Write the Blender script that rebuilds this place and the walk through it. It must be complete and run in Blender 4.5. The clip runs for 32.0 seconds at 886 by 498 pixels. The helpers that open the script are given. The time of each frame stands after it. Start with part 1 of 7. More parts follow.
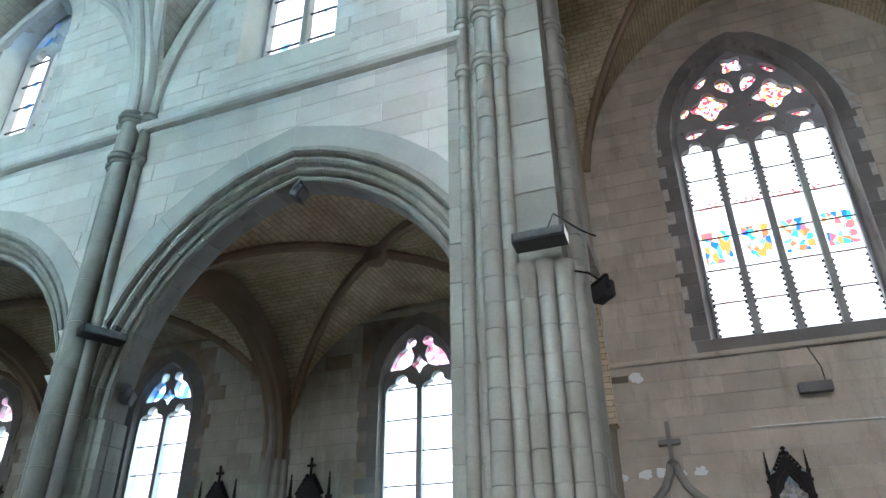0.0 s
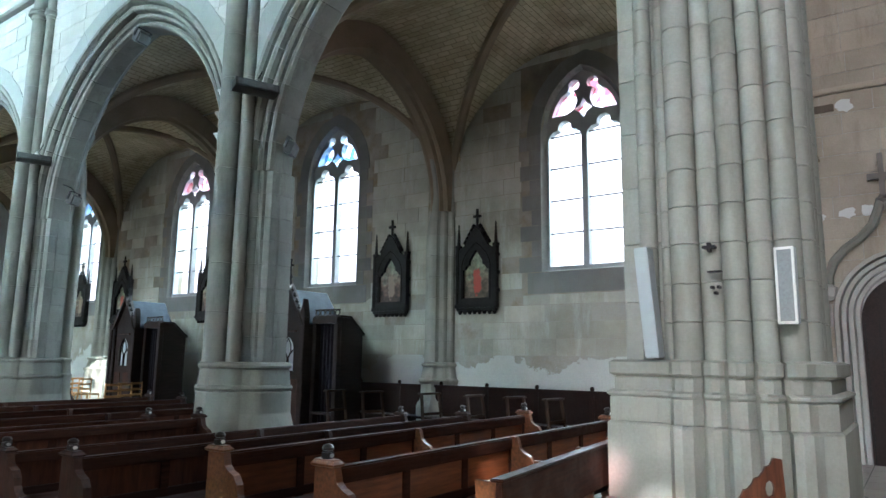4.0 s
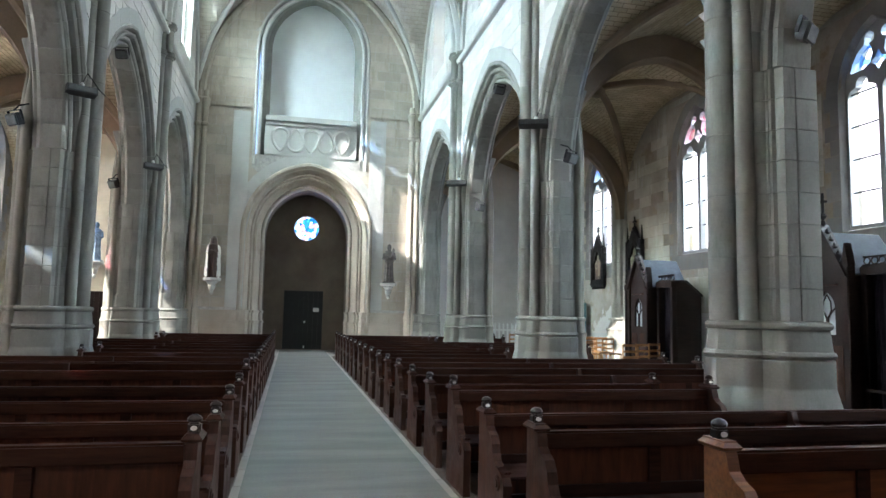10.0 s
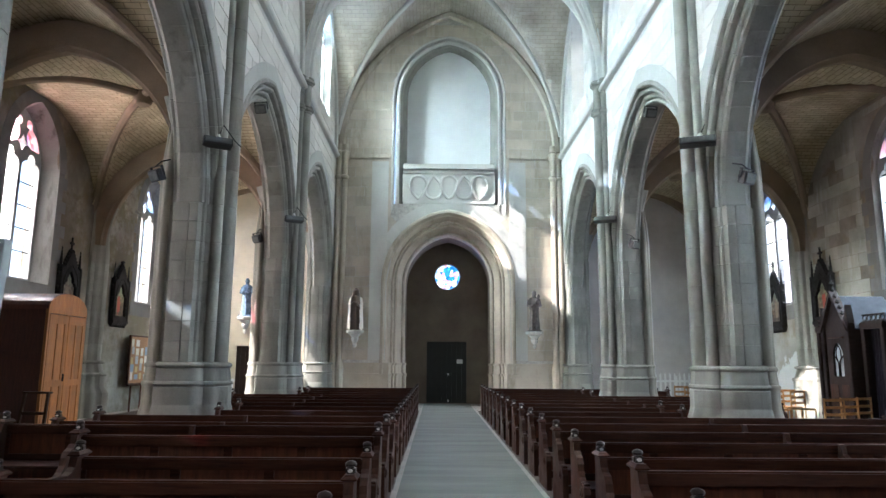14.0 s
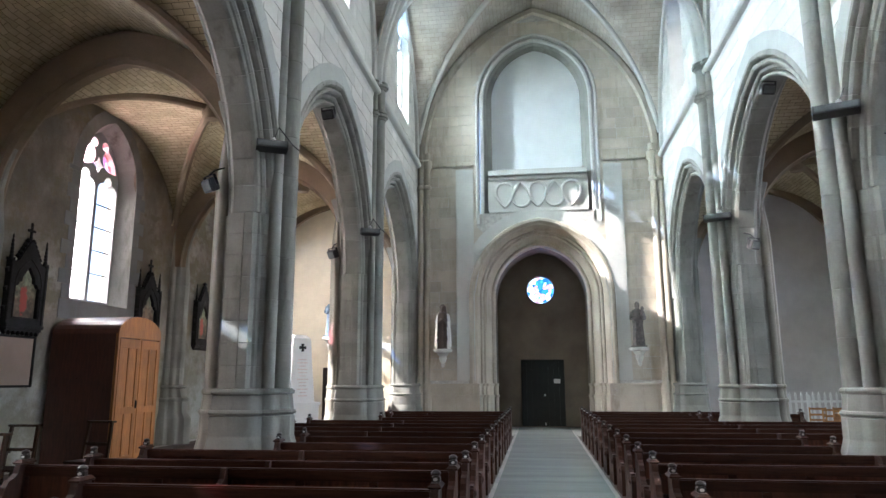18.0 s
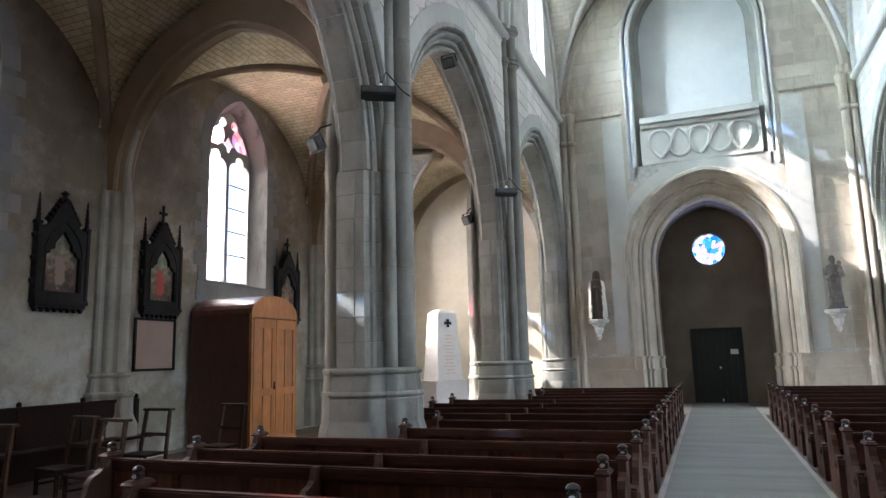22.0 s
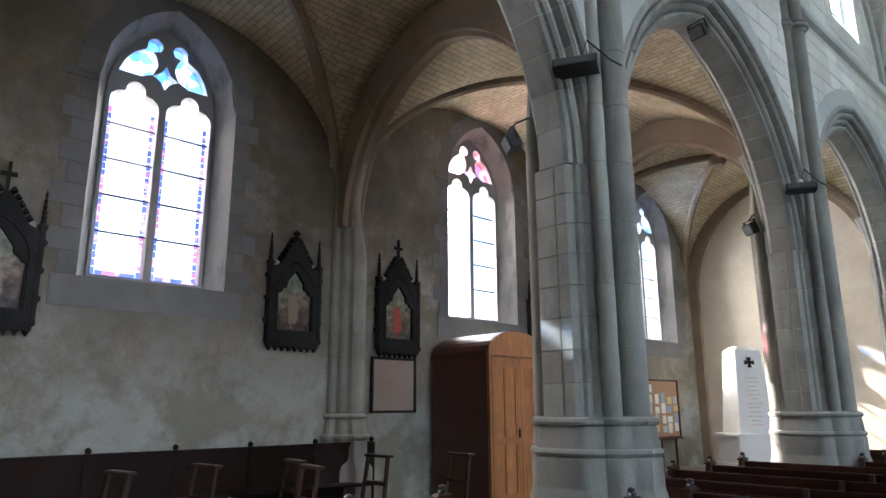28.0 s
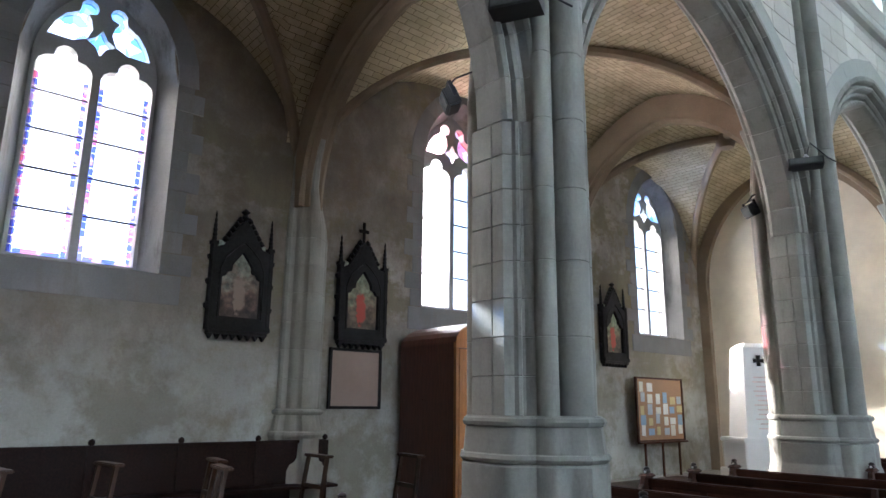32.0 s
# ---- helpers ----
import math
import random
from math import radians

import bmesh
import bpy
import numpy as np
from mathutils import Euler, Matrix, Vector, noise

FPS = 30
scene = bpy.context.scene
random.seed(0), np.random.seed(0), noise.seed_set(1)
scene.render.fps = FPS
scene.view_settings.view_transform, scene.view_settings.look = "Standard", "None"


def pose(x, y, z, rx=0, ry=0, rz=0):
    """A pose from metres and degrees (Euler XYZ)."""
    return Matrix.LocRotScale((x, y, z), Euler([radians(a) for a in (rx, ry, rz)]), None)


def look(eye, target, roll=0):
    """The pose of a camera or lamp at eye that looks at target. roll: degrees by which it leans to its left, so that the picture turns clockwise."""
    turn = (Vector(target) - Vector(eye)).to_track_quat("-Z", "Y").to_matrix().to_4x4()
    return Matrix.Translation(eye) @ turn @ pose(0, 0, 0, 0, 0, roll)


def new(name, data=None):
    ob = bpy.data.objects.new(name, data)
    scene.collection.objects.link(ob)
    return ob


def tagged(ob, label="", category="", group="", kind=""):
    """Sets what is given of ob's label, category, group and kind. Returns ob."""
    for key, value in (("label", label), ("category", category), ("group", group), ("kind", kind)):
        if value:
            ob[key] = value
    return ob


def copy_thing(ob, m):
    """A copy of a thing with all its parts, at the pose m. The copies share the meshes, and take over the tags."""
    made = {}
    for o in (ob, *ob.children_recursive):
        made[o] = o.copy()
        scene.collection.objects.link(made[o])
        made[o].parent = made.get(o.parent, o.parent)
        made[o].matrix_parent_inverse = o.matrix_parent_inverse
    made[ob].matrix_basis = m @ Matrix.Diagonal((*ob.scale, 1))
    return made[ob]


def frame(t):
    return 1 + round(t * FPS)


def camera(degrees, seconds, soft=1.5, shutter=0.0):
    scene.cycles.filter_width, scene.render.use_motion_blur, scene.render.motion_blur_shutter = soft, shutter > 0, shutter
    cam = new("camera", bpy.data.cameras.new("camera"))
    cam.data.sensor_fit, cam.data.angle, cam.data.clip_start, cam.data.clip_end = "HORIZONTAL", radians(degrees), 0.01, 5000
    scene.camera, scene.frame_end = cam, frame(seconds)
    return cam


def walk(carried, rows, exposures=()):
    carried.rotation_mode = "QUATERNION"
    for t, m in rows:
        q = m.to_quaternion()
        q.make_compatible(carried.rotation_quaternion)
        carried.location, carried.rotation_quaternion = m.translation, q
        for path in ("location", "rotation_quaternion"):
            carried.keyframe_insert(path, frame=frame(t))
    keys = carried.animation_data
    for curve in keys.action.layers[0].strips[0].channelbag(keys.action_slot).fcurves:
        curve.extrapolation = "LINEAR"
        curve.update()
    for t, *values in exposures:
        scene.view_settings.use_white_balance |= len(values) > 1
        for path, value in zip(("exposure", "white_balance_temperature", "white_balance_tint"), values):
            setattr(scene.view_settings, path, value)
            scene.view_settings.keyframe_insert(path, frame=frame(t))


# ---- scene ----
cam = camera(66.4, 32.0)
PATH = [
    (0, (-2.486, 0.737, 1.743), (-0.841, 1.361, 2.694), -0.4),
    (0.5, (-2.458, 0.797, 1.683), (-0.783, 1.496, 2.523), -1.9),
    (1, (-2.377, 0.827, 1.694), (-0.687, 1.598, 2.435), -2.3),
    (1.5, (-2.278, 0.805, 1.695), (-0.583, 1.645, 2.343), -1.4),
    (2, (-2.169, 0.818, 1.637), (-0.493, 1.745, 2.213), -0.5),
    (2.5, (-2.068, 0.808, 1.653), (-0.4, 1.813, 2.107), -0.3),
    (4.5, (-1.545, 1.12, 1.518), (0.048, 2.293, 1.813), 0.8),
    (5, (-1.397, 1.168, 1.516), (0.158, 2.396, 1.785), 0.8),
    (5.5, (-1.226, 1.306, 1.529), (0.241, 2.629, 1.843), 1.5),
    (6, (-1.082, 1.382, 1.533), (0.274, 2.823, 1.826), 0.3),
    (6.5, (-0.894, 1.461, 1.51), (0.306, 3.041, 1.758), 0.3),
    (7, (-0.786, 1.514, 1.503), (0.355, 3.143, 1.714), 1.1),
    (7.5, (-0.771, 1.629, 1.495), (0.286, 3.318, 1.671), 0.6),
    (8, (-0.745, 1.812, 1.499), (0.21, 3.556, 1.713), 0.9),
    (8.5, (-0.714, 1.946, 1.458), (0.109, 3.762, 1.609), -0.2),
    (9, (-0.59, 2.093, 1.477), (0.016, 3.989, 1.676), 2.1),
    (9.5, (-0.488, 2.207, 1.488), (-0.011, 4.142, 1.66), 2.1),
    (10, (-0.487, 2.338, 1.472), (-0.055, 4.281, 1.663), 1.2),
    (10.5, (-0.532, 2.546, 1.489), (-0.209, 4.501, 1.755), -0.5),
    (11, (-0.478, 2.69, 1.481), (-0.287, 4.663, 1.743), 0.2),
    (11.5, (-0.412, 2.851, 1.478), (-0.345, 4.828, 1.773), 1.7),
    (12, (-0.391, 2.99, 1.468), (-0.362, 4.975, 1.711), 1.1),
    (12.5, (-0.458, 3.17, 1.478), (-0.373, 5.144, 1.787), 0.3),
    (13, (-0.468, 3.313, 1.485), (-0.377, 5.293, 1.751), -0.2),
    (13.5, (-0.446, 3.477, 1.483), (-0.404, 5.449, 1.814), 0.3),
    (15.5, (-0.248, 4.114, 1.596), (-0.257, 6.088, 1.917), 0.7),
    (16, (-0.229, 4.403, 1.528), (-0.268, 6.367, 1.9), 1.3),
    (16.5, (-0.182, 4.53, 1.569), (-0.236, 6.498, 1.919), 1.3),
    (17, (-0.199, 4.698, 1.573), (-0.235, 6.662, 1.944), 1.3),
    (17.5, (-0.216, 4.885, 1.568), (-0.272, 6.845, 1.961), -0.1),
    (18, (-0.174, 5.1, 1.588), (-0.441, 7.046, 1.967), -0.2),
    (18.5, (-0.139, 5.34, 1.592), (-0.519, 7.27, 1.954), -0.4),
    (19, (-0.115, 5.471, 1.537), (-0.44, 7.415, 1.876), -0.0),
    (19.5, (-0.197, 5.712, 1.58), (-0.549, 7.648, 1.933), -1.5),
    (20, (-0.191, 5.888, 1.575), (-0.59, 7.822, 1.89), -0.3),
    (20.5, (-0.131, 6.133, 1.582), (-0.683, 8.026, 1.918), 0.9),
    (21, (-0.159, 6.333, 1.594), (-0.765, 8.215, 1.9), 0.1),
    (21.5, (-0.215, 6.549, 1.608), (-0.792, 8.429, 1.971), -0.7),
    (22, (-0.244, 6.713, 1.579), (-0.952, 8.557, 1.895), -1.5),
    (22.5, (-0.223, 6.94, 1.607), (-1.104, 8.708, 1.922), -0.5),
    (23, (-0.208, 7.102, 1.584), (-1.159, 8.836, 1.877), -0.6),
    (23.5, (-0.26, 7.279, 1.609), (-1.22, 9.002, 1.939), -0.3),
    (24, (-0.317, 7.457, 1.62), (-1.4, 9.097, 1.994), -2.5),
    (24.5, (-0.273, 7.598, 1.599), (-1.515, 9.117, 1.987), -1.5),
    (25, (-0.22, 7.796, 1.622), (-1.605, 9.187, 2.006), 0.3),
    (25.5, (-0.215, 7.991, 1.598), (-1.607, 9.367, 2.008), -1.7),
    (27.5, (-0.129, 8.727, 1.575), (-1.581, 10.036, 2.0), -2.2),
    (28, (-0.223, 8.919, 1.572), (-1.655, 10.24, 2.026), -0.3),
    (28.5, (-0.266, 9.101, 1.557), (-1.67, 10.458, 1.99), -0.9),
    (29, (-0.235, 9.293, 1.555), (-1.706, 10.565, 2.023), 1.5),
    (29.5, (-0.228, 9.46, 1.558), (-1.715, 10.725, 1.993), 1.0),
    (30, (-0.282, 9.646, 1.559), (-1.755, 10.907, 2.048), 0.4),
    (30.5, (-0.349, 9.822, 1.572), (-1.815, 11.081, 2.089), -2.1),
    (31, (-0.295, 9.992, 1.582), (-1.815, 11.178, 2.113), -0.7),
    (31.5, (-0.256, 10.173, 1.576), (-1.785, 11.364, 2.07), -0.1),
    (32, (-0.294, 10.352, 1.555), (-1.784, 11.61, 2.003), 0.6),
]
EXPOSURES = [(0.0, 1.66, 5200, 7), (2.0, 1.82, 5200, 7), (5.0, 1.97, 5300, 8), (7.0, 2.06, 5450, 11), (9.0, 2.05, 5700, 15), (13.0, 2.08, 5750, 19), (21.0, 2.07, 5800, 22), (26.0, 2.01, 5650, 20), (32.0, 2.14, 5550, 19)]
walk(cam, [(t, look(eye, target, roll)) for t, eye, target, roll in PATH], EXPOSURES)

# ---- world, sun, exposure ----
world = bpy.data.worlds.new("sky")
scene.world = world
world.use_nodes = True
wn = world.node_tree.nodes
sky = wn.new("ShaderNodeTexSky")
sky.sky_type, sky.sun_disc = "NISHITA", False
SUN_EL, SUN_WAY = 36.95, (0.9525, 0.305)
sky.sun_elevation = radians(SUN_EL)
sky.sun_rotation = math.atan2(-SUN_WAY[0], -SUN_WAY[1])
world.node_tree.links.new(sky.outputs[0], wn["Background"].inputs[0])
wn["Background"].inputs[1].default_value = 0.15
sun = new("sun", bpy.data.lights.new("sun", "SUN"))
sun.data.energy, sun.data.angle, sun.data.color = 5.0, radians(0.6), (1.0, 0.94, 0.84)
flat = math.hypot(*SUN_WAY)
sun.matrix_world = look((0, 0, 0), (SUN_WAY[0], SUN_WAY[1], -flat * math.tan(radians(SUN_EL))))
# watts for each square metre of window, and the colour of the light
AISLE_LEFT, AISLE_RIGHT = (13.0, (1.0, 0.92, 0.78)), (18.0, (0.80, 0.95, 1.0))
CLERE_LEFT, CLERE_RIGHT = (53.0, (0.80, 1.0, 0.97)), (5.0, (0.88, 0.97, 1.0))


def window_light(x, y, z, w, h, side, watts):
    """The sky's light before a window, falling slantwise; side is the way it shines along x."""
    lamp = new("window_light", bpy.data.lights.new("window_light", "AREA"))
    lamp.data.shape, lamp.data.size, lamp.data.size_y = "RECTANGLE", w * 1.4, h
    lamp.data.energy = watts[0] * w * h * 1.9
    lamp.data.color = watts[1]
    lamp.data.spread = radians(115)
    at = (x - side * 0.29 * h, y, z + 0.30 * h)
    lamp.matrix_world = look(at, (at[0] + side, y, at[2] - (0.35 if side > 0 and z < 8 else 0.7)))
    return lamp


# ---- materials ----
def base(name, rough=0.7, metal=0.0, spec=0.5):
    m = bpy.data.materials.new(name)
    m.use_nodes = True
    n, l = m.node_tree.nodes, m.node_tree.links
    b = n["Principled BSDF"]
    b.inputs["Roughness"].default_value = rough
    b.inputs["Metallic"].default_value = metal
    b.inputs["Specular IOR Level"].default_value = spec
    return m, n, l, b


def coords(n, l, scale=(1, 1, 1), kind="Object"):
    tc, mp = n.new("ShaderNodeTexCoord"), n.new("ShaderNodeMapping")
    mp.inputs["Scale"].default_value = scale
    l.new(tc.outputs[kind], mp.inputs[0])
    return mp.outputs[0]


def world_coords(n, l, scale=(1, 1, 1)):
    geo, mp = n.new("ShaderNodeNewGeometry"), n.new("ShaderNodeMapping")
    mp.inputs["Scale"].default_value = scale
    l.new(geo.outputs["Position"], mp.inputs[0])
    return mp.outputs[0]


def noise_tex(n, l, at, scale, detail=4, rough=0.6):
    t = n.new("ShaderNodeTexNoise")
    t.inputs["Scale"].default_value, t.inputs["Detail"].default_value, t.inputs["Roughness"].default_value = scale, detail, rough
    l.new(at, t.inputs["Vector"])
    return t.outputs["Fac"]


def ramp(n, l, fac, stops):
    r = n.new("ShaderNodeValToRGB")
    el = r.color_ramp.elements
    while len(el) < len(stops):
        el.new(0.5)
    for e, (p, c) in zip(el, stops):
        e.position, e.color = p, (*c, 1)
    l.new(fac, r.inputs[0])
    return r.outputs[0]


def mix(n, l, fac, a, b, how="MIX"):
    m = n.new("ShaderNodeMix")
    m.data_type, m.blend_type = "RGBA", how
    for sock, v in ((m.inputs[0], fac), (m.inputs[6], a), (m.inputs[7], b)):
        if isinstance(v, (int, float)):
            sock.default_value = v
        elif isinstance(v, tuple):
            sock.default_value = (*v, 1)
        else:
            l.new(v, sock)
    return m.outputs[2]


def maths(n, l, op, a, b=0.0):
    m = n.new("ShaderNodeMath")
    m.operation = op
    for sock, v in ((m.inputs[0], a), (m.inputs[1], b)):
        if isinstance(v, (int, float)):
            sock.default_value = v
        else:
            l.new(v, sock)
    return m.outputs[0]


def bump(n, l, b, height, strength=0.3, dist=0.01):
    bp = n.new("ShaderNodeBump")
    bp.inputs["Strength"].default_value, bp.inputs["Distance"].default_value = strength, dist
    l.new(height, bp.inputs["Height"])
    l.new(bp.outputs[0], b.inputs["Normal"])


def stone(name, low, mid, high, rnd=0.12, grain=0.25, stain=None, rough=0.85, island=False):
    """Dressed stone: broad stains, fine grain, and a tone of its own for each block."""
    m, n, l, b = base(name, rough, 0, 0.3)
    at = world_coords(n, l)
    big = noise_tex(n, l, at, 0.9, 5, 0.6)
    fine = noise_tex(n, l, at, 38, 3, 0.7)
    col = ramp(n, l, big, [(0.25, low), (0.52, mid), (0.8, high)])
    if stain:
        streak = noise_tex(n, l, world_coords(n, l, (2.2, 2.2, 0.45)), 1.3, 6, 0.7)
        col = mix(n, l, ramp(n, l, streak, [(0.52, (0, 0, 0)), (0.72, (1, 1, 1))]), col, stain)
    if rnd:
        if island:
            g = n.new("ShaderNodeNewGeometry").outputs["Random Per Island"]
        else:
            g = n.new("ShaderNodeObjectInfo").outputs["Random"]
        v = ramp(n, l, g, [(0, (1 - rnd,) * 3), (1, (1 + rnd * 0.5,) * 3)])
        col = mix(n, l, 1.0, col, v, "MULTIPLY")
    col = mix(n, l, 0.35, col, ramp(n, l, fine, [(0.3, (0.72, 0.72, 0.72)), (0.7, (1.1, 1.1, 1.1))]), "MULTIPLY")
    l.new(col, b.inputs["Base Color"])
    bump(n, l, b, maths(n, l, "ADD", fine, big), grain, 0.006)
    return m


def wood(name, dark, light, rough=0.35, axis=(1.2, 14, 14), spec=0.5, rnd=0.2):
    m, n, l, b = base(name, rough, 0, spec)
    at = coords(n, l, axis)
    g = noise_tex(n, l, at, 2.5, 6, 0.65)
    col = ramp(n, l, g, [(0.3, dark), (0.7, light)])
    wear = noise_tex(n, l, world_coords(n, l), 2.0, 5, 0.7)
    col = mix(n, l, 0.6, col, ramp(n, l, wear, [(0.3, (0.6, 0.6, 0.6)), (0.7, (1.25, 1.2, 1.15))]), "MULTIPLY")
    if rnd:
        g2 = n.new("ShaderNodeObjectInfo").outputs["Random"]
        col = mix(n, l, 1.0, col, ramp(n, l, g2, [(0, (1 - rnd,) * 3), (1, (1 + rnd,) * 3)]), "MULTIPLY")
    l.new(col, b.inputs["Base Color"])
    l.new(ramp(n, l, wear, [(0.3, (rough * 0.75,) * 3), (0.7, (min(1, rough * 1.5),) * 3)]), b.inputs["Roughness"])
    bump(n, l, b, g, 0.15, 0.003)
    return m


def plain(name, col, rough=0.6, metal=0.0, var=0.25, scale=9, spec=0.5):
    m, n, l, b = base(name, rough, metal, spec)
    f = noise_tex(n, l, world_coords(n, l), scale, 5, 0.65)
    lo, hi = tuple(c * (1 - var) for c in col), tuple(min(1, c * (1 + var)) for c in col)
    l.new(ramp(n, l, f, [(0.3, lo), (0.7, hi)]), b.inputs["Base Color"])
    bump(n, l, b, f, 0.1, 0.003)
    return m


def glass(name, col, var=0.15):
    """Old leaded glass: it lets light through, tinted, and glints a little."""
    m, n, l, b = base(name, 0.2)
    out = n["Material Output"]
    tr, gl, ms = n.new("ShaderNodeBsdfTransparent"), n.new("ShaderNodeBsdfGlossy"), n.new("ShaderNodeMixShader")
    f = noise_tex(n, l, world_coords(n, l), 7, 3)
    lo, hi = tuple(c * (1 - var) for c in col), tuple(min(1, c * (1 + var)) for c in col)
    l.new(ramp(n, l, f, [(0.35, lo), (0.65, hi)]), tr.inputs[0])
    gl.inputs["Roughness"].default_value = 0.15
    ms.inputs[0].default_value = 0.04
    l.new(tr.outputs[0], ms.inputs[1])
    l.new(gl.outputs[0], ms.inputs[2])
    l.new(ms.outputs[0], out.inputs[0])
    return m


def glass_bits(name, cols, cell=(9, 9, 9)):
    """Small bits of glass of several colours."""
    m, n, l, b = base(name, 0.2)
    tr = n.new("ShaderNodeBsdfTransparent")
    v = n.new("ShaderNodeTexVoronoi")
    l.new(world_coords(n, l, cell), v.inputs["Vector"])
    v.inputs["Scale"].default_value = 1.0
    sep = n.new("ShaderNodeSeparateColor")
    l.new(v.outputs["Color"], sep.inputs[0])
    r = n.new("ShaderNodeValToRGB")
    r.color_ramp.interpolation = "CONSTANT"
    el = r.color_ramp.elements
    while len(el) < len(cols):
        el.new(0.5)
    for i, (e, c) in enumerate(zip(el, cols)):
        e.position, e.color = i / len(cols), (*c, 1)
    l.new(sep.outputs[0], r.inputs[0])
    l.new(r.outputs[0], tr.inputs[0])
    l.new(tr.outputs[0], n["Material Output"].inputs[0])
    return m


M = {}
M["ashlar"] = stone("pale ashlar", (0.50, 0.50, 0.46), (0.60, 0.60, 0.56), (0.68, 0.68, 0.64), 0.14)
M["ashlar_joined"] = stone("pale ashlar joined", (0.50, 0.50, 0.46), (0.60, 0.60, 0.56), (0.68, 0.68, 0.64), 0.14, island=True)
M["mortar"] = plain("lime mortar", (0.46, 0.455, 0.425), 0.95)
M["grey"] = stone("grey pier stone", (0.17, 0.175, 0.155), (0.25, 0.255, 0.228), (0.32, 0.325, 0.295), 0.10, stain=(0.15, 0.15, 0.13))
M["greypale"] = stone("pale grey pier stone", (0.21, 0.218, 0.19), (0.295, 0.304, 0.27), (0.375, 0.382, 0.345), 0.14, stain=(0.25, 0.245, 0.21))
M["greysoft"] = stone("grey arch moulding stone", (0.19, 0.195, 0.172), (0.27, 0.275, 0.248), (0.35, 0.355, 0.322), 0.10, stain=(0.17, 0.17, 0.15))
M["shaft"] = stone("beige wall shaft stone", (0.24, 0.23, 0.195), (0.33, 0.32, 0.275), (0.41, 0.40, 0.35), 0.10, stain=(0.22, 0.21, 0.175))
M["reveal"] = stone("weathered reveal stone", (0.22, 0.22, 0.21), (0.31, 0.305, 0.29), (0.38, 0.375, 0.355), 0.0, stain=(0.12, 0.11, 0.10))
M["band"] = stone("grey arch band", (0.33, 0.345, 0.33), (0.40, 0.415, 0.395), (0.46, 0.475, 0.45), 0.06)
M["cream"] = stone("cream coursed stone", (0.27, 0.255, 0.20), (0.42, 0.40, 0.33), (0.56, 0.55, 0.49), 0.16, stain=(0.55, 0.55, 0.51))
M["cream_joined"] = stone("cream coursed stone joined", (0.27, 0.255, 0.20), (0.42, 0.40, 0.33), (0.56, 0.55, 0.49), 0.16, stain=(0.55, 0.55, 0.51), island=True)
M["ring"] = stone("arch stone", (0.45, 0.46, 0.44), (0.53, 0.54, 0.51), (0.60, 0.61, 0.58), 0.08)
M["warm"] = stone("warm stone", (0.40, 0.36, 0.29), (0.51, 0.465, 0.385), (0.60, 0.56, 0.475), 0.14, stain=(0.36, 0.31, 0.24))
M["warm_joined"] = stone("warm stone joined", (0.40, 0.36, 0.29), (0.51, 0.465, 0.385), (0.60, 0.56, 0.475), 0.14, stain=(0.36, 0.31, 0.24), island=True)
M["quoin"] = stone("window dressing stone", (0.155, 0.152, 0.145), (0.215, 0.21, 0.20), (0.28, 0.275, 0.262), 0.14, stain=(0.20, 0.18, 0.15))
M["rib"] = stone("rib stone", (0.19, 0.145, 0.098), (0.265, 0.207, 0.145), (0.345, 0.275, 0.195), 0.12)
M["white"] = plain("white limewash", (0.74, 0.78, 0.78), 0.9, var=0.06, scale=1.0)
M["tracery"] = stone("tracery stone", (0.25, 0.25, 0.25), (0.32, 0.32, 0.32), (0.40, 0.40, 0.39), 0.0)
M["iron"] = plain("black iron", (0.02, 0.02, 0.022), 0.5, 0.6)
M["blackcase"] = plain("black painted case", (0.018, 0.018, 0.02), 0.45)
M["pew"] = wood("dark varnished pew wood", (0.012, 0.0048, 0.0034), (0.036, 0.013, 0.0078), 0.5, spec=0.2)
M["pewend"] = wood("worn brown bench end", (0.019, 0.008, 0.005), (0.060, 0.0245, 0.0135), 0.5, (10, 10, 1.2), spec=0.25)
M["pewpanel"] = wood("worn reddish pew panel", (0.032, 0.0105, 0.0052), (0.098, 0.034, 0.015), 0.45, (10, 10, 1.2), spec=0.25)
M["conf"] = wood("dark confessional oak", (0.009, 0.005, 0.004), (0.028, 0.016, 0.012), 0.5, spec=0.25)
M["ward"] = wood("golden oak", (0.30, 0.115, 0.032), (0.46, 0.195, 0.062), 0.4, (10, 10, 1.2))
M["warddark"] = wood("dark stained board", (0.062, 0.022, 0.014), (0.125, 0.046, 0.030), 0.36, (10, 10, 1.2))
M["frontpanel"] = wood("orange-brown pew panel", (0.085, 0.026, 0.009), (0.24, 0.080, 0.026), 0.36)
M["frontend"] = wood("orange-brown pew end", (0.070, 0.026, 0.010), (0.20, 0.080, 0.030), 0.38)
M["pewrail"] = wood("worn brown pew rail", (0.018, 0.0068, 0.0044), (0.056, 0.021, 0.0115), 0.55, spec=0.15)
M["knob"] = plain("polished black knob", (0.016, 0.011, 0.009), 0.3, var=0.2, spec=0.5)
# porch stone, darker than the warm stone of the west wall
M["porch"] = stone("dark brown porch stone", (0.11, 0.09, 0.068), (0.165, 0.138, 0.106), (0.22, 0.185, 0.145), 0.1)
M["cloth"] = plain("dark violet cloth", (0.012, 0.009, 0.013), 0.95, var=0.4, scale=20, spec=0.1)
M["bench"] = wood("blackened bench wood", (0.007, 0.0035, 0.0025), (0.024, 0.010, 0.007), 0.55, spec=0.15)
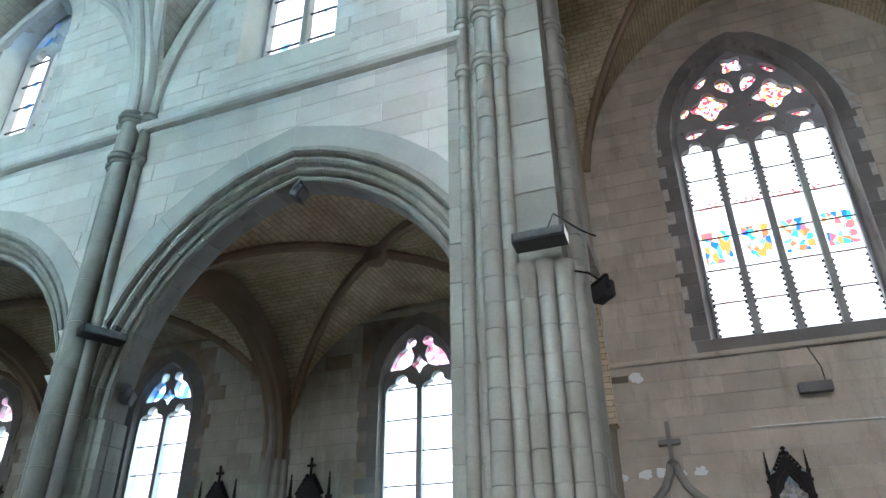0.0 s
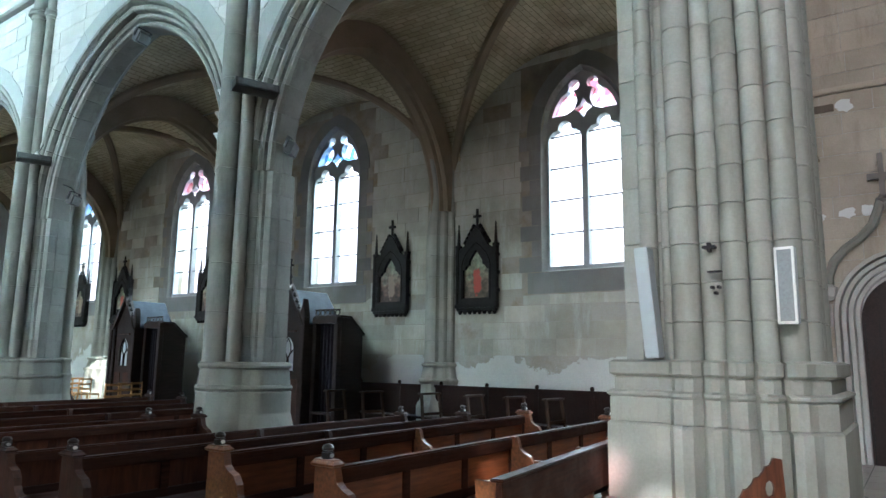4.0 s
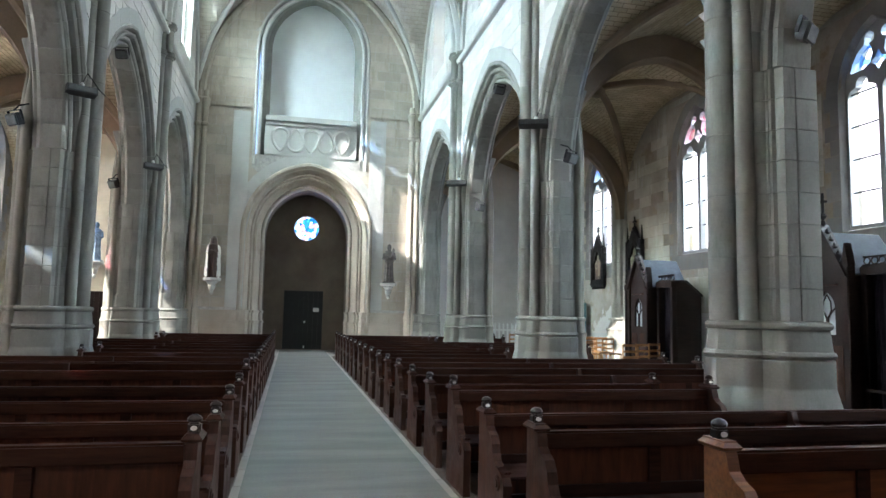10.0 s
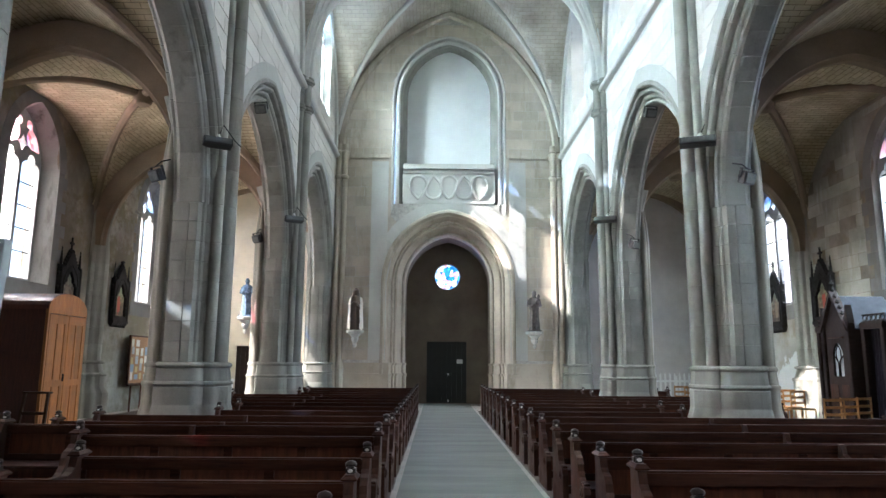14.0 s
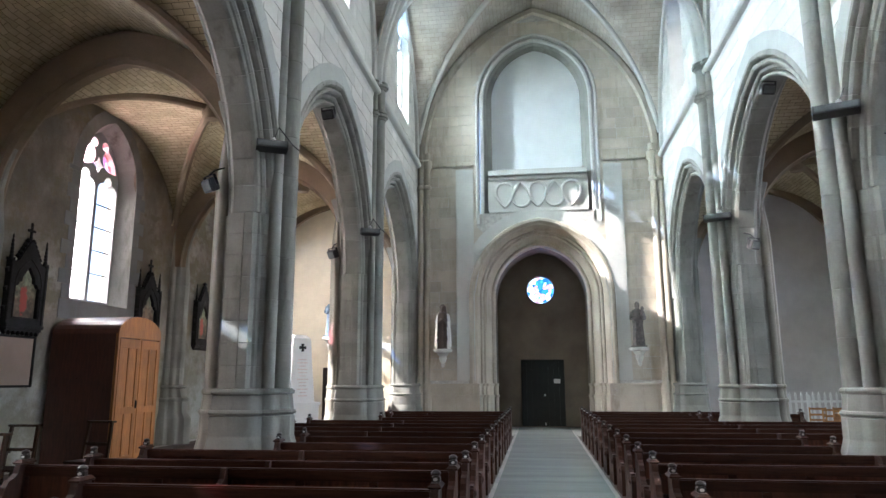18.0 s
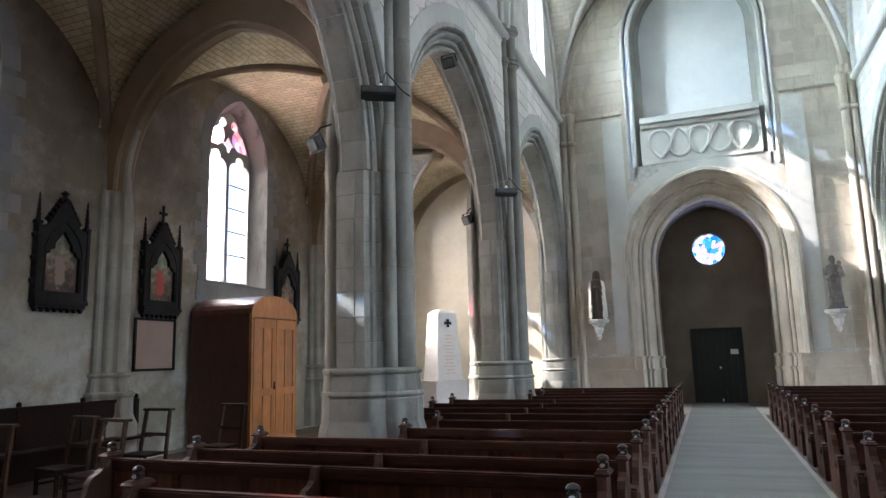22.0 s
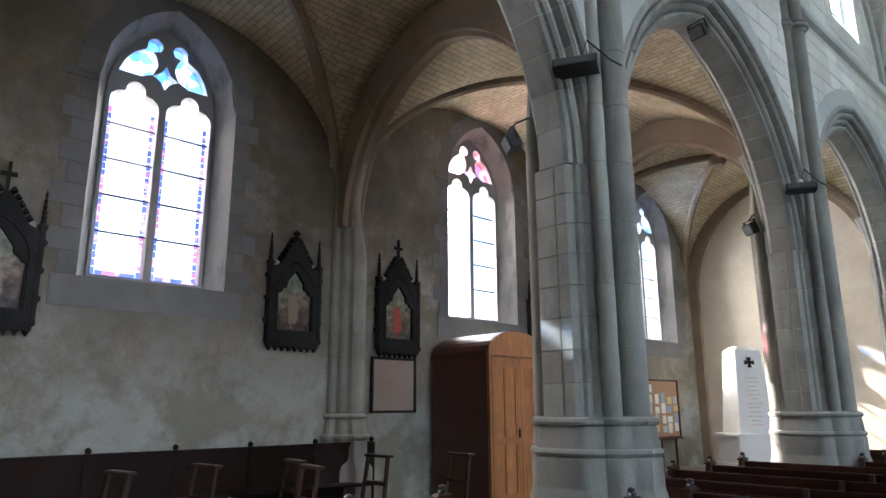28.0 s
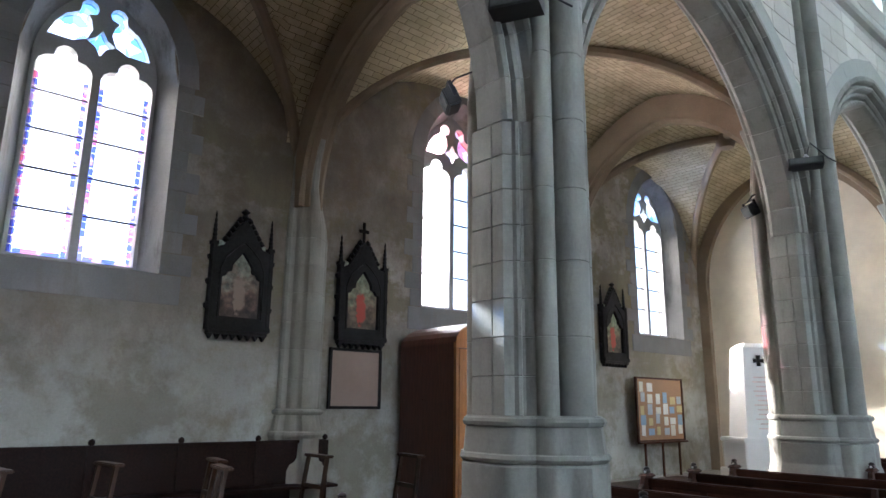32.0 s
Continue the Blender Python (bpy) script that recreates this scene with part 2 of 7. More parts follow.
M["chairframe"] = wood("brown chair frame", (0.017, 0.008, 0.004), (0.060, 0.029, 0.012), 0.45, (10, 10, 1.2), spec=0.3)
M["case"] = plain("grey-white enamel", (0.36, 0.41, 0.44), 0.4, var=0.05)
M["frame"] = wood("blackened carved oak", (0.006, 0.005, 0.005), (0.018, 0.016, 0.014), 0.6, spec=0.25)
M["metalwhite"] = plain("white enamelled metal", (0.72, 0.73, 0.72), 0.35, var=0.04)
M["chair"] = wood("straw-coloured chair wood", (0.30, 0.15, 0.05), (0.52, 0.29, 0.11), 0.5)
M["glassclear"] = glass("pale leaded glass", (1.0, 0.95, 0.88), 0.05)


def milky_glass(name, low, high):
    """Opal glass that scatters the daylight behind it, added to stop direct sunbeams."""
    m, n, l, b = base(name, 0.3)
    t = n.new("ShaderNodeBsdfTranslucent")
    l.new(ramp(n, l, noise_tex(n, l, world_coords(n, l), 7, 3), [(0.35, low), (0.65, high)]), t.inputs[0])
    l.new(t.outputs[0], n["Material Output"].inputs[0])
    return m


M["glassmilky"] = milky_glass("milky leaded glass", (0.86, 0.88, 0.84), (0.95, 0.95, 0.90))
M["glassmilkyred"] = milky_glass("milky rose glass", (0.75, 0.25, 0.30), (0.95, 0.62, 0.66))
M["glassmilkyblue"] = milky_glass("milky blue glass", (0.10, 0.30, 0.70), (0.30, 0.55, 0.85))
M["glassclere"] = glass("white leaded glass", (1.0, 0.88, 0.74), 0.05)
M["glassred"] = glass_bits("red tracery glass", [(0.82, 0.26, 0.32), (0.95, 0.60, 0.65), (1.0, 0.90, 0.91), (0.70, 0.15, 0.20)], (7, 7, 7))
M["glassblue"] = glass_bits("blue tracery glass", [(0.16, 0.40, 1.0), (0.66, 0.84, 1.0), (0.85, 0.95, 1.0), (0.26, 0.50, 1.0)], (6, 6, 6))
M["glassborder"] = glass_bits("coloured border glass", [(0.08, 0.10, 0.60), (0.60, 0.14, 0.30), (0.16, 0.14, 0.62), (0.45, 0.30, 0.70), (0.10, 0.12, 0.55), (0.62, 0.30, 0.40)], (9.26, 9.26, 9.26))
M["glasspic"] = glass_bits("figured coloured glass", [(0.92, 0.86, 0.82), (0.62, 0.28, 0.07), (0.10, 0.48, 0.72), (0.85, 0.80, 0.82), (0.20, 0.60, 0.62), (0.46, 0.18, 0.08), (0.80, 0.88, 0.92), (0.04, 0.16, 0.55), (0.75, 0.55, 0.30), (0.66, 0.14, 0.18)], (10, 10, 7.5))
M["glassfrieze"] = glass_bits("red and white frieze glass", [(0.70, 0.14, 0.16), (0.95, 0.85, 0.82), (0.85, 0.45, 0.42), (0.95, 0.9, 0.9)], (16, 16, 16))
M["glasscanopy"] = glass_bits("pale canopy glass", [(1.0, 0.9, 0.85), (0.95, 0.95, 0.95), (1.0, 0.75, 0.65), (0.98, 0.9, 0.8), (0.9, 0.95, 1.0), (0.8, 0.75, 0.7)], (12, 12, 9))
M["glasstop"] = glass_bits("mixed tracery glass", [(0.55, 0.06, 0.07), (0.9, 0.82, 0.75), (0.6, 0.35, 0.08), (0.85, 0.7, 0.68), (0.45, 0.04, 0.08), (0.9, 0.9, 0.9)], (17, 17, 17))


def floor_material():
    m, n, l, b = base("worn floor slabs", 0.6)
    at = world_coords(n, l)
    br = n.new("ShaderNodeTexBrick")
    br.inputs["Scale"].default_value = 1.0
    for k, v in (("Brick Width", 0.6), ("Row Height", 0.6), ("Mortar Size", 0.008)):
        br.inputs[k].default_value = v
    br.inputs["Color1"].default_value, br.inputs["Color2"].default_value = (0.30, 0.28, 0.25, 1), (0.38, 0.36, 0.32, 1)
    br.inputs["Mortar"].default_value = (0.15, 0.14, 0.13, 1)
    l.new(at, br.inputs["Vector"])
    col = mix(n, l, 0.5, br.outputs["Color"], ramp(n, l, noise_tex(n, l, at, 1.5, 6), [(0.3, (0.7, 0.7, 0.7)), (0.7, (1.15, 1.15, 1.15))]), "MULTIPLY")
    l.new(col, b.inputs["Base Color"])
    return m


def plaster_material(name="stained limewash", soft=False):
    """Old limewash over damp stone: grey-green and ochre stains above, bare whitish patches below."""
    m, n, l, b = base(name, 0.92, 0, 0.2)
    at = world_coords(n, l)
    big = noise_tex(n, l, at, 0.55, 7, 0.65)
    mid = noise_tex(n, l, at, 2.1, 7, 0.7)
    fine = noise_tex(n, l, at, 30, 4, 0.7)
    col = ramp(n, l, big, [(0.30, (0.13, 0.11, 0.088)), (0.43, (0.23, 0.205, 0.165)), (0.55, (0.33, 0.30, 0.25)), (0.72, (0.45, 0.42, 0.365))])
    col = mix(n, l, ramp(n, l, mid, [(0.50, (0, 0, 0)), (0.66, (0.9, 0.9, 0.9))]), col, (0.24, 0.19, 0.115))
    sep = n.new("ShaderNodeSeparateXYZ")
    l.new(at, sep.inputs[0])
    wob = maths(n, l, "ADD", maths(n, l, "MULTIPLY", maths(n, l, "SUBTRACT", big, 0.5), 3.2), maths(n, l, "MULTIPLY", maths(n, l, "SUBTRACT", mid, 0.5), 1.1))
    edge = maths(n, l, "ADD", sep.outputs[2], wob)
    pale = mix(n, l, ramp(n, l, noise_tex(n, l, at, 1.0, 10, 0.70), [(0.44, (0, 0, 0)), (0.56, (1, 1, 1))]), (0.26, 0.255, 0.205), (0.44, 0.45, 0.41)) if soft else mix(n, l, mid, (0.42, 0.43, 0.40), (0.62, 0.63, 0.60))
    if soft:
        moss = noise_tex(n, l, world_coords(n, l, (1, 0.8, 1.3)), 0.8, 9, 0.7)
        col = mix(n, l, ramp(n, l, moss, [(0.50, (0, 0, 0)), (0.57, (0.85, 0.85, 0.85))]), col, (0.20, 0.175, 0.105))
        soot = noise_tex(n, l, world_coords(n, l, (1, 1, 0.55)), 0.75, 8, 0.72)
        col = mix(n, l, ramp(n, l, soot, [(0.40, (0.7, 0.7, 0.7)), (0.58, (0, 0, 0))]), col, (0.15, 0.12, 0.092))
        steps = [(0.28, (0.75, 0.75, 0.75)), (0.44, (0.55, 0.55, 0.55)), (0.60, (0.25, 0.25, 0.25)), (0.85, (0, 0, 0))]
    else:
        steps = [(0.36, (1, 1, 1)), (0.375, (0.25, 0.25, 0.25)), (0.62, (0.2, 0.2, 0.2)), (0.75, (0, 0, 0))]
    col = mix(n, l, ramp(n, l, maths(n, l, "MULTIPLY", edge, 0.25), steps), col, pale)
    col = mix(n, l, 0.4, col, ramp(n, l, fine, [(0.3, (0.75, 0.75, 0.75)), (0.7, (1.1, 1.1, 1.1))]), "MULTIPLY")
    l.new(col, b.inputs["Base Color"])
    bump(n, l, b, maths(n, l, "ADD", mid, fine), 0.3, 0.01)
    return m


def vault_material(name="coursed vault blocks", one=(0.50, 0.44, 0.30), two=(0.62, 0.55, 0.39), joint=(0.21, 0.17, 0.11), row=0.105):
    """Coursed small blocks of the vault's webs."""
    m, n, l, b = base(name, 0.9, 0, 0.2)
    at = world_coords(n, l)
    uv = n.new("ShaderNodeUVMap")
    br = n.new("ShaderNodeTexBrick")
    br.inputs["Scale"].default_value = 1.0
    for k, v in (("Brick Width", 0.27), ("Row Height", row), ("Mortar Size", 0.006), ("Bias", 0.0)):
        br.inputs[k].default_value = v
    br.inputs["Color1"].default_value, br.inputs["Color2"].default_value = (*one, 1), (*two, 1)
    br.inputs["Mortar"].default_value = (*joint, 1)
    l.new(uv.outputs[0], br.inputs["Vector"])
    big = noise_tex(n, l, at, 0.8, 6, 0.65)
    col = mix(n, l, 1.0, br.outputs["Color"], ramp(n, l, big, [(0.3, (0.62, 0.58, 0.54)), (0.6, (1.05, 1.03, 1.0))]), "MULTIPLY")
    l.new(col, b.inputs["Base Color"])
    bump(n, l, b, br.outputs["Fac"], -0.4, 0.01)
    return m


M["floor"] = floor_material()
M["plaster"] = plaster_material()
M["plastersoft"] = plaster_material("mossy limewash", True)
M["vault"] = vault_material()
M["vaultgrey"] = vault_material("coursed pale vault blocks", (0.44, 0.42, 0.37), (0.50, 0.48, 0.43), (0.33, 0.31, 0.27), 0.14)


# ---- building helpers ----
from mathutils import geometry

def mesh_of(name, bm, mat, smooth=False):
    me = bpy.data.meshes.new(name)
    bmesh.ops.recalc_face_normals(bm, faces=bm.faces)
    bm.to_mesh(me)
    bm.free()
    me.materials.append(mat)
    if smooth:
        me.shade_smooth()
        me.set_sharp_from_angle(angle=radians(35))
    return me


def part(name, bm, mat, parent=None, label="", smooth=False):
    ob = new(name, mesh_of(name, bm, mat, smooth))
    ob.parent = parent
    if label:
        tagged(ob, label)
    return ob


def piece(name, me, parent, m=None):
    """One more object on a mesh that alike pieces share."""
    ob = new(name, me)
    ob.parent = parent
    if m is not None:
        ob.matrix_local = m
    return ob


def thing(name, label, category, group="", kind="", at=(0, 0, 0)):
    ob = new(name)
    ob.empty_display_size = 0.1
    ob.location = at
    return tagged(ob, label, category, group, kind)


def setting(name, bm, mat, label="", smooth=False):
    return tagged(part(name, bm, mat, None, label, smooth), kind="structure")


def box(bm, x0, x1, y0, y1, z0, z1, bev=0.0):
    vs = [bm.verts.new((x, y, z)) for z in (z0, z1) for y in (y0, y1) for x in (x0, x1)]
    fs = [bm.faces.new([vs[i] for i in q]) for q in ((0, 2, 3, 1), (4, 5, 7, 6), (0, 1, 5, 4), (2, 6, 7, 3), (0, 4, 6, 2), (1, 3, 7, 5))]
    if bev:
        bmesh.ops.bevel(bm, geom=list({e for f in fs for e in f.edges}), offset=bev, segments=2, affect="EDGES")
    return vs


def loft(bm, rings, closed=True, caps=True):
    """Skin a list of rings of points."""
    rs = [[bm.verts.new(p) for p in r] for r in rings]
    n = len(rs[0])
    for a, b in zip(rs, rs[1:]):
        for i in range(n if closed else n - 1):
            j = (i + 1) % n
            bm.faces.new((a[i], a[j], b[j], b[i]))
    if caps and closed:
        bm.faces.new(rs[0][::-1])
        bm.faces.new(rs[-1])
    return rs


def lathe(bm, prof, x=0, y=0, seg=12):
    loft(bm, [[(x + r * math.cos(2 * math.pi * i / seg), y + r * math.sin(2 * math.pi * i / seg), z) for i in range(seg)] for r, z in prof])


def prism(bm, poly, to3, d0, d1):
    """A plate: a plane outline pushed from d0 to d1. to3(u, v, d) gives the place."""
    loft(bm, [[to3(u, v, d) for u, v in poly] for d in (d0, d1)])


def tube(bm, pts, r, seg=6):
    rings = []
    for i, p in enumerate(pts):
        p = Vector(p)
        t = (Vector(pts[min(i + 1, len(pts) - 1)]) - Vector(pts[max(i - 1, 0)])).normalized()
        a = t.orthogonal().normalized() if not rings else (a - t * a.dot(t)).normalized()
        c = t.cross(a)
        rings.append([p + (a * math.cos(2 * math.pi * k / seg) + c * math.sin(2 * math.pi * k / seg)) * r for k in range(seg)])
    loft(bm, rings)


def on_x(u, v, d):
    return (d, u, v)


def on_y(u, v, d):
    return (u, d, v)


def arch_z(u, a, h):
    R = (a * a + h * h) / (2 * a)
    q = R * R - (abs(u) + R - a) ** 2
    return math.sqrt(q) if q > 0 and abs(u) < a else 0.0


def arch_path(a, h, n=14):
    """Points and outward normals round a pointed arch, from one spring to the other."""
    R = (a * a + h * h) / (2 * a)
    top = math.atan2(h, a - R)
    out = []
    for i in range(n + 1):
        g = math.pi - (math.pi - top) * i / n
        out.append((-a + R + R * math.cos(g), R * math.sin(g), math.cos(g), math.sin(g)))
    return out + [(-u, v, -nu, nv) for u, v, nu, nv in out[-2::-1]]


def arch_ring(bm, to3, uc, zs, a, h, prof, n=14, legs=None):
    """Sweep a profile of (outward, depth) points round a pointed arch; legs: down to that height at both sides."""
    path = arch_path(a, h, n)
    rings = []
    # the mitre at the point: both sides meet on the middle line
    for k, (u, v, nu, nv) in enumerate(path):
        ring = []
        for r, d in prof:
            if k == n:
                R = (a * a + h * h) / (2 * a)
                vv = math.sqrt(max(0, (R + r) ** 2 - (R - a) ** 2))
                ring.append(to3(uc, zs + vv, d))
            else:
                ring.append(to3(uc + u + nu * r, zs + v + nv * r, d))
        rings.append(ring)
    if legs is not None:
        rings = [[to3(uc - a - r, legs, d) for r, d in prof]] + rings + [[to3(uc + a + r, legs, d) for r, d in prof]]
    loft(bm, rings)


def arch_voussoirs(to3, uc, zs, a, h, prof, mat, parent, n=11):
    """A moulded arch built of its voussoirs, each a block of its own."""
    R = (a * a + h * h) / (2 * a)
    path = arch_path(a, h, n)
    rings = []
    for k, (u, v, nu, nv) in enumerate(path):
        rings.append([(uc, zs + math.sqrt(max(0, (R + r) ** 2 - (R - a) ** 2)), d) if k == n else (uc + u + nu * r, zs + v + nv * r, d) for r, d in prof])
    for p, q in zip(rings, rings[1:]):
        ends = [[to3(*(e + (f - e) * t for e, f in zip(c, b))) for c, b in zip(p, q)] for t in (0.006, 0.994)]
        bm = bmesh.new()
        loft(bm, ends)
        part("voussoir", bm, mat, parent)


def strip(bm, to3, us, lo, hi, d0, d1):
    """A solid between two height curves."""
    loft(bm, [[to3(u, lo(u), d0), to3(u, hi(u), d0), to3(u, hi(u), d1), to3(u, lo(u), d1)] for u in us])


def spread(a, b, n):
    return [a + (b - a) * i / n for i in range(n + 1)]


def wall(bm, to3, u0, u1, z0, z1, d0, d1, openings=(), n=20):
    """A wall with pointed openings (middle, half width, rise, sill, spring)."""
    at = u0
    for uc, a, h, sill, spring in sorted(openings):
        strip(bm, to3, [at, uc - a], lambda u: z0, lambda u: z1, d0, d1)
        if sill > z0:
            strip(bm, to3, [uc - a, uc + a], lambda u: z0, lambda u: sill, d0, d1)
        strip(bm, to3, spread(uc - a, uc + a, n), lambda u: spring + arch_z(u - uc, a, h), lambda u: z1, d0, d1)
        at = uc + a
    strip(bm, to3, [at, u1], lambda u: z0, lambda u: z1, d0, d1)


def blocks(to3, u0, u1, z0, z1, d0, d1, parent, mats, holes=(), course=0.31, length=0.62, singles=300, name="ashlar_block", gap=0.006, seed=1):
    """Courses of dressed blocks on a wall's face, each with its own edges. holes: functions u -> (low, high) left free."""
    rnd = random.Random(seed)
    made, rest = 0, bmesh.new()
    z = z0
    row = 0
    while z < z1 - 0.05:
        zt = min(z + course, z1)
        u = u0 - rnd.uniform(0.1, 0.5) * length
        while u < u1:
            w = length * rnd.uniform(0.75, 1.35)
            a, b = max(u, u0) + gap, min(u + w, u1) - gap
            u += w
            if b - a < 0.08:
                continue
            shut = lambda x: any(q and q[0] <= z + gap and q[1] >= zt - gap for q in (f(x) for f in holes))
            if shut(a) != shut(b):
                # end the block where the opening begins
                p, q = (a, b) if shut(b) else (b, a)
                for _ in range(9):
                    mid = (p + q) / 2
                    p, q = (p, mid) if shut(mid) else (mid, q)
                a, b = (a, p) if shut(b) else (p, b)
                if b - a < 0.05:
                    continue
            us = spread(a, b, 3)
            lo, hi, bad = [], [], False
            for x in us:
                l0, h0 = z + gap, zt - gap
                for f in holes:
                    r = f(x)
                    if r and r[0] < h0 and r[1] > l0:
                        if r[1] >= h0 and r[0] <= l0:
                            l0 = h0 - 0.002
                        elif r[1] < h0:
                            l0 = r[1]
                        else:
                            h0 = r[0]
                lo.append(l0)
                hi.append(h0)
            if max(h - l0 for h, l0 in zip(hi, lo)) < 0.03:
                continue
            proud = rnd.uniform(-0.003, 0.004)
            bm = bmesh.new() if made < singles else rest
            k = dict(zip(us, zip(lo, hi)))
            strip(bm, to3, us, lambda x: k[x][0], lambda x: k[x][1], d0 + proud, d1)
            if made < singles:
                part(name, bm, mats[0], parent)
            made += 1
        z = zt
        row += 1
    if rest.verts:
        ob = part(name + "s", rest, mats[1], parent)
        tagged(ob, kind="stuff")
    else:
        rest.free()


def plate(bm, to3, outer, holes, d0, d1):
    """A flat plate with holes."""
    loops = [outer] + list(holes)
    tris = geometry.tessellate_polygon([[Vector((u, v, 0)) for u, v in lp] for lp in loops])
    flat_pts = [p for lp in loops for p in lp]
    front = [bm.verts.new(to3(u, v, d0)) for u, v in flat_pts]
    back = [bm.verts.new(to3(u, v, d1)) for u, v in flat_pts]
    for a, b, c in tris:
        if len({a, b, c}) == 3:
            for vs in (front, back):
                try:
                    bm.faces.new((vs[a], vs[b], vs[c]))
                except ValueError:
                    pass
    k = 0
    for lp in loops:
        m = len(lp)
        for i in range(m):
            j = (i + 1) % m
            bm.faces.new((front[k + i], front[k + j], back[k + j], back[k + i]))
        k += m


def arch_outline(uc, a, sill, spring, h, n=10):
    return [(uc - a, sill)] + [(uc + u, spring + v) for u, v, _, _ in arch_path(a, h, n)] + [(uc + a, sill)]


def ellipse(u, v, ru, rv, n=12, turn=0.0):
    c, s = math.cos(turn), math.sin(turn)
    return [(u + ru * math.cos(g) * c - rv * math.sin(g) * s, v + ru * math.cos(g) * s + rv * math.sin(g) * c) for g in (2 * math.pi * i / n for i in range(n))]


def light_outline(u, w, sill, spring):
    """One light of a window, with shouldered head and round cusp."""
    q = w / 2
    pts = [(u - q, sill), (u - q, spring)]
    pts += [(u - q + 0.30 * w * (1 - math.cos(g)), spring + 0.24 * w * math.sin(g)) for g in (0.5, 1.0, 1.5)]
    pts += [(u + 0.20 * w * math.cos(g), spring + 0.30 * w + 0.20 * w * math.sin(g)) for g in (3.3, 2.9, 2.5, 2.0, 1.57, 1.14, 0.64, 0.24, -0.16)]
    pts += [(u + q - 0.30 * w * (1 - math.cos(g)), spring + 0.24 * w * math.sin(g)) for g in (1.5, 1.0, 0.5)]
    return pts + [(u + q, spring), (u + q, sill)]


def flat_pane(bm, to3, loop, d):
    bm.faces.new([bm.verts.new(to3(u, v, d)) for u, v in loop])


def mirrored(loop, uc):
    return [(2 * uc - u, v) for u, v in loop[::-1]]


# ---- plan ----
NX, WX = 4.45, 9.70           # arcade middle, aisle wall, glass
PIERS = [8.62, 14.80, 20.98]             # pier middles along the nave
CROSS, END = 2.45, 27.15                 # crossing pier, west wall of the nave
SHAFTS = [9.10, 15.45, 21.95]            # wall shafts of the aisles
WEST = 27.55                             # west wall of the aisles
SPRING, APEX = 4.05, 7.15
STRING = 8.72
BAYS = [((a + b) / 2, (b - a) / 2) for a, b in zip([2.35] + PIERS, PIERS + [27.25])]
PIERS_L = [8.62, 14.92, 20.98]
BAYS_L = [((a + b) / 2, (b - a) / 2) for a, b in zip([2.35] + PIERS_L, PIERS_L + [27.25])]
WIN_R, WIN_L = [5.93, 12.30, 17.93, 23.57], [7.65, 12.24, 18.80, 25.50]

# ---- ground and floor ----
bm = bmesh.new()
box(bm, -400, 400, -400, 400, -0.75, -0.55)
setting("ground", bm, plain("grey earth", (0.12, 0.11, 0.09), 0.95), "bare ground outside the church")
bm = bmesh.new()
box(bm, -12.2, 12.2, -12.2, 29.4, -0.5, 0.0)
setting("floor", bm, M["floor"], "worn stone slab floor of the church")
bm = bmesh.new()
box(bm, -0.83, 0.83, 3.4, 28.8, 0.0, 0.014, 0.004)


def runner_material():
    m, n, l, b = base("grey-green aisle paving", 0.75)
    at = world_coords(n, l, (0.5, 3.2, 1))
    f = noise_tex(n, l, at, 0.8, 5, 0.6)
    g = noise_tex(n, l, world_coords(n, l), 60, 2)
    col = ramp(n, l, f, [(0.3, (0.125, 0.14, 0.128)), (0.7, (0.215, 0.23, 0.21))])
    col = mix(n, l, 0.5, col, ramp(n, l, g, [(0.3, (0.7, 0.7, 0.7)), (0.7, (1.1, 1.1, 1.1))]), "MULTIPLY")
    l.new(col, b.inputs["Base Color"])
    bump(n, l, b, g, 0.2, 0.003)
    return m


setting("aisle_runner", bm, runner_material(), "grey-green runner down the middle aisle")
for s in (-1, 1):
    bm = bmesh.new()
    for i in range(57):
        x = s * (0.90 + 0.075 + i * 0.148)
        box(bm, x - 0.072, x + 0.072, 5.6 if s > 0 else 6.2, 25.2, 0.0, 0.004)
    setting("pew_platform", bm, wood("dusty floor boards", (0.040, 0.027, 0.018), (0.095, 0.066, 0.045), 0.7, (14, 1.2, 14)), "dark brown boarded floor under pews and chairs")


# added unseen house whose roof keeps morning sun off the eastern windows' lower parts
def house(y, half, tall, walls):
    p = thing("house", "tall plain rendered house with a slate roof, added unseen beside the church to block sun", "house", at=(-19.0, y, -0.55))
    bm = bmesh.new()
    loft(bm, [[(x, v, z) for x, z in ((-3.0, 0.0), (3.0, 0.0), (3.0, tall), (0.0, tall + 2.1), (-3.0, tall))] for v in (-half, half)])
    part("wall", bm, walls, p)
    for q in (-1, 1):
        bm = bmesh.new()
        loft(bm, [[(q * x, v, z) for x, z in ((3.2, tall - 0.1), (0.0, tall + 2.14), (0.0, tall + 2.26), (3.2, tall + 0.02))] for v in (-half, half)])
        part("roof", bm, SLATE, p)
    for v in (-0.5 * half, 0.5 * half):
        for z in (1.2, 4.2, 7.2):
            bm = bmesh.new()
            box(bm, 2.99, 3.03, v - 0.5, v + 0.5, z, z + 1.5, 0.01)
            part("shutter", bm, SHUTTER, p)


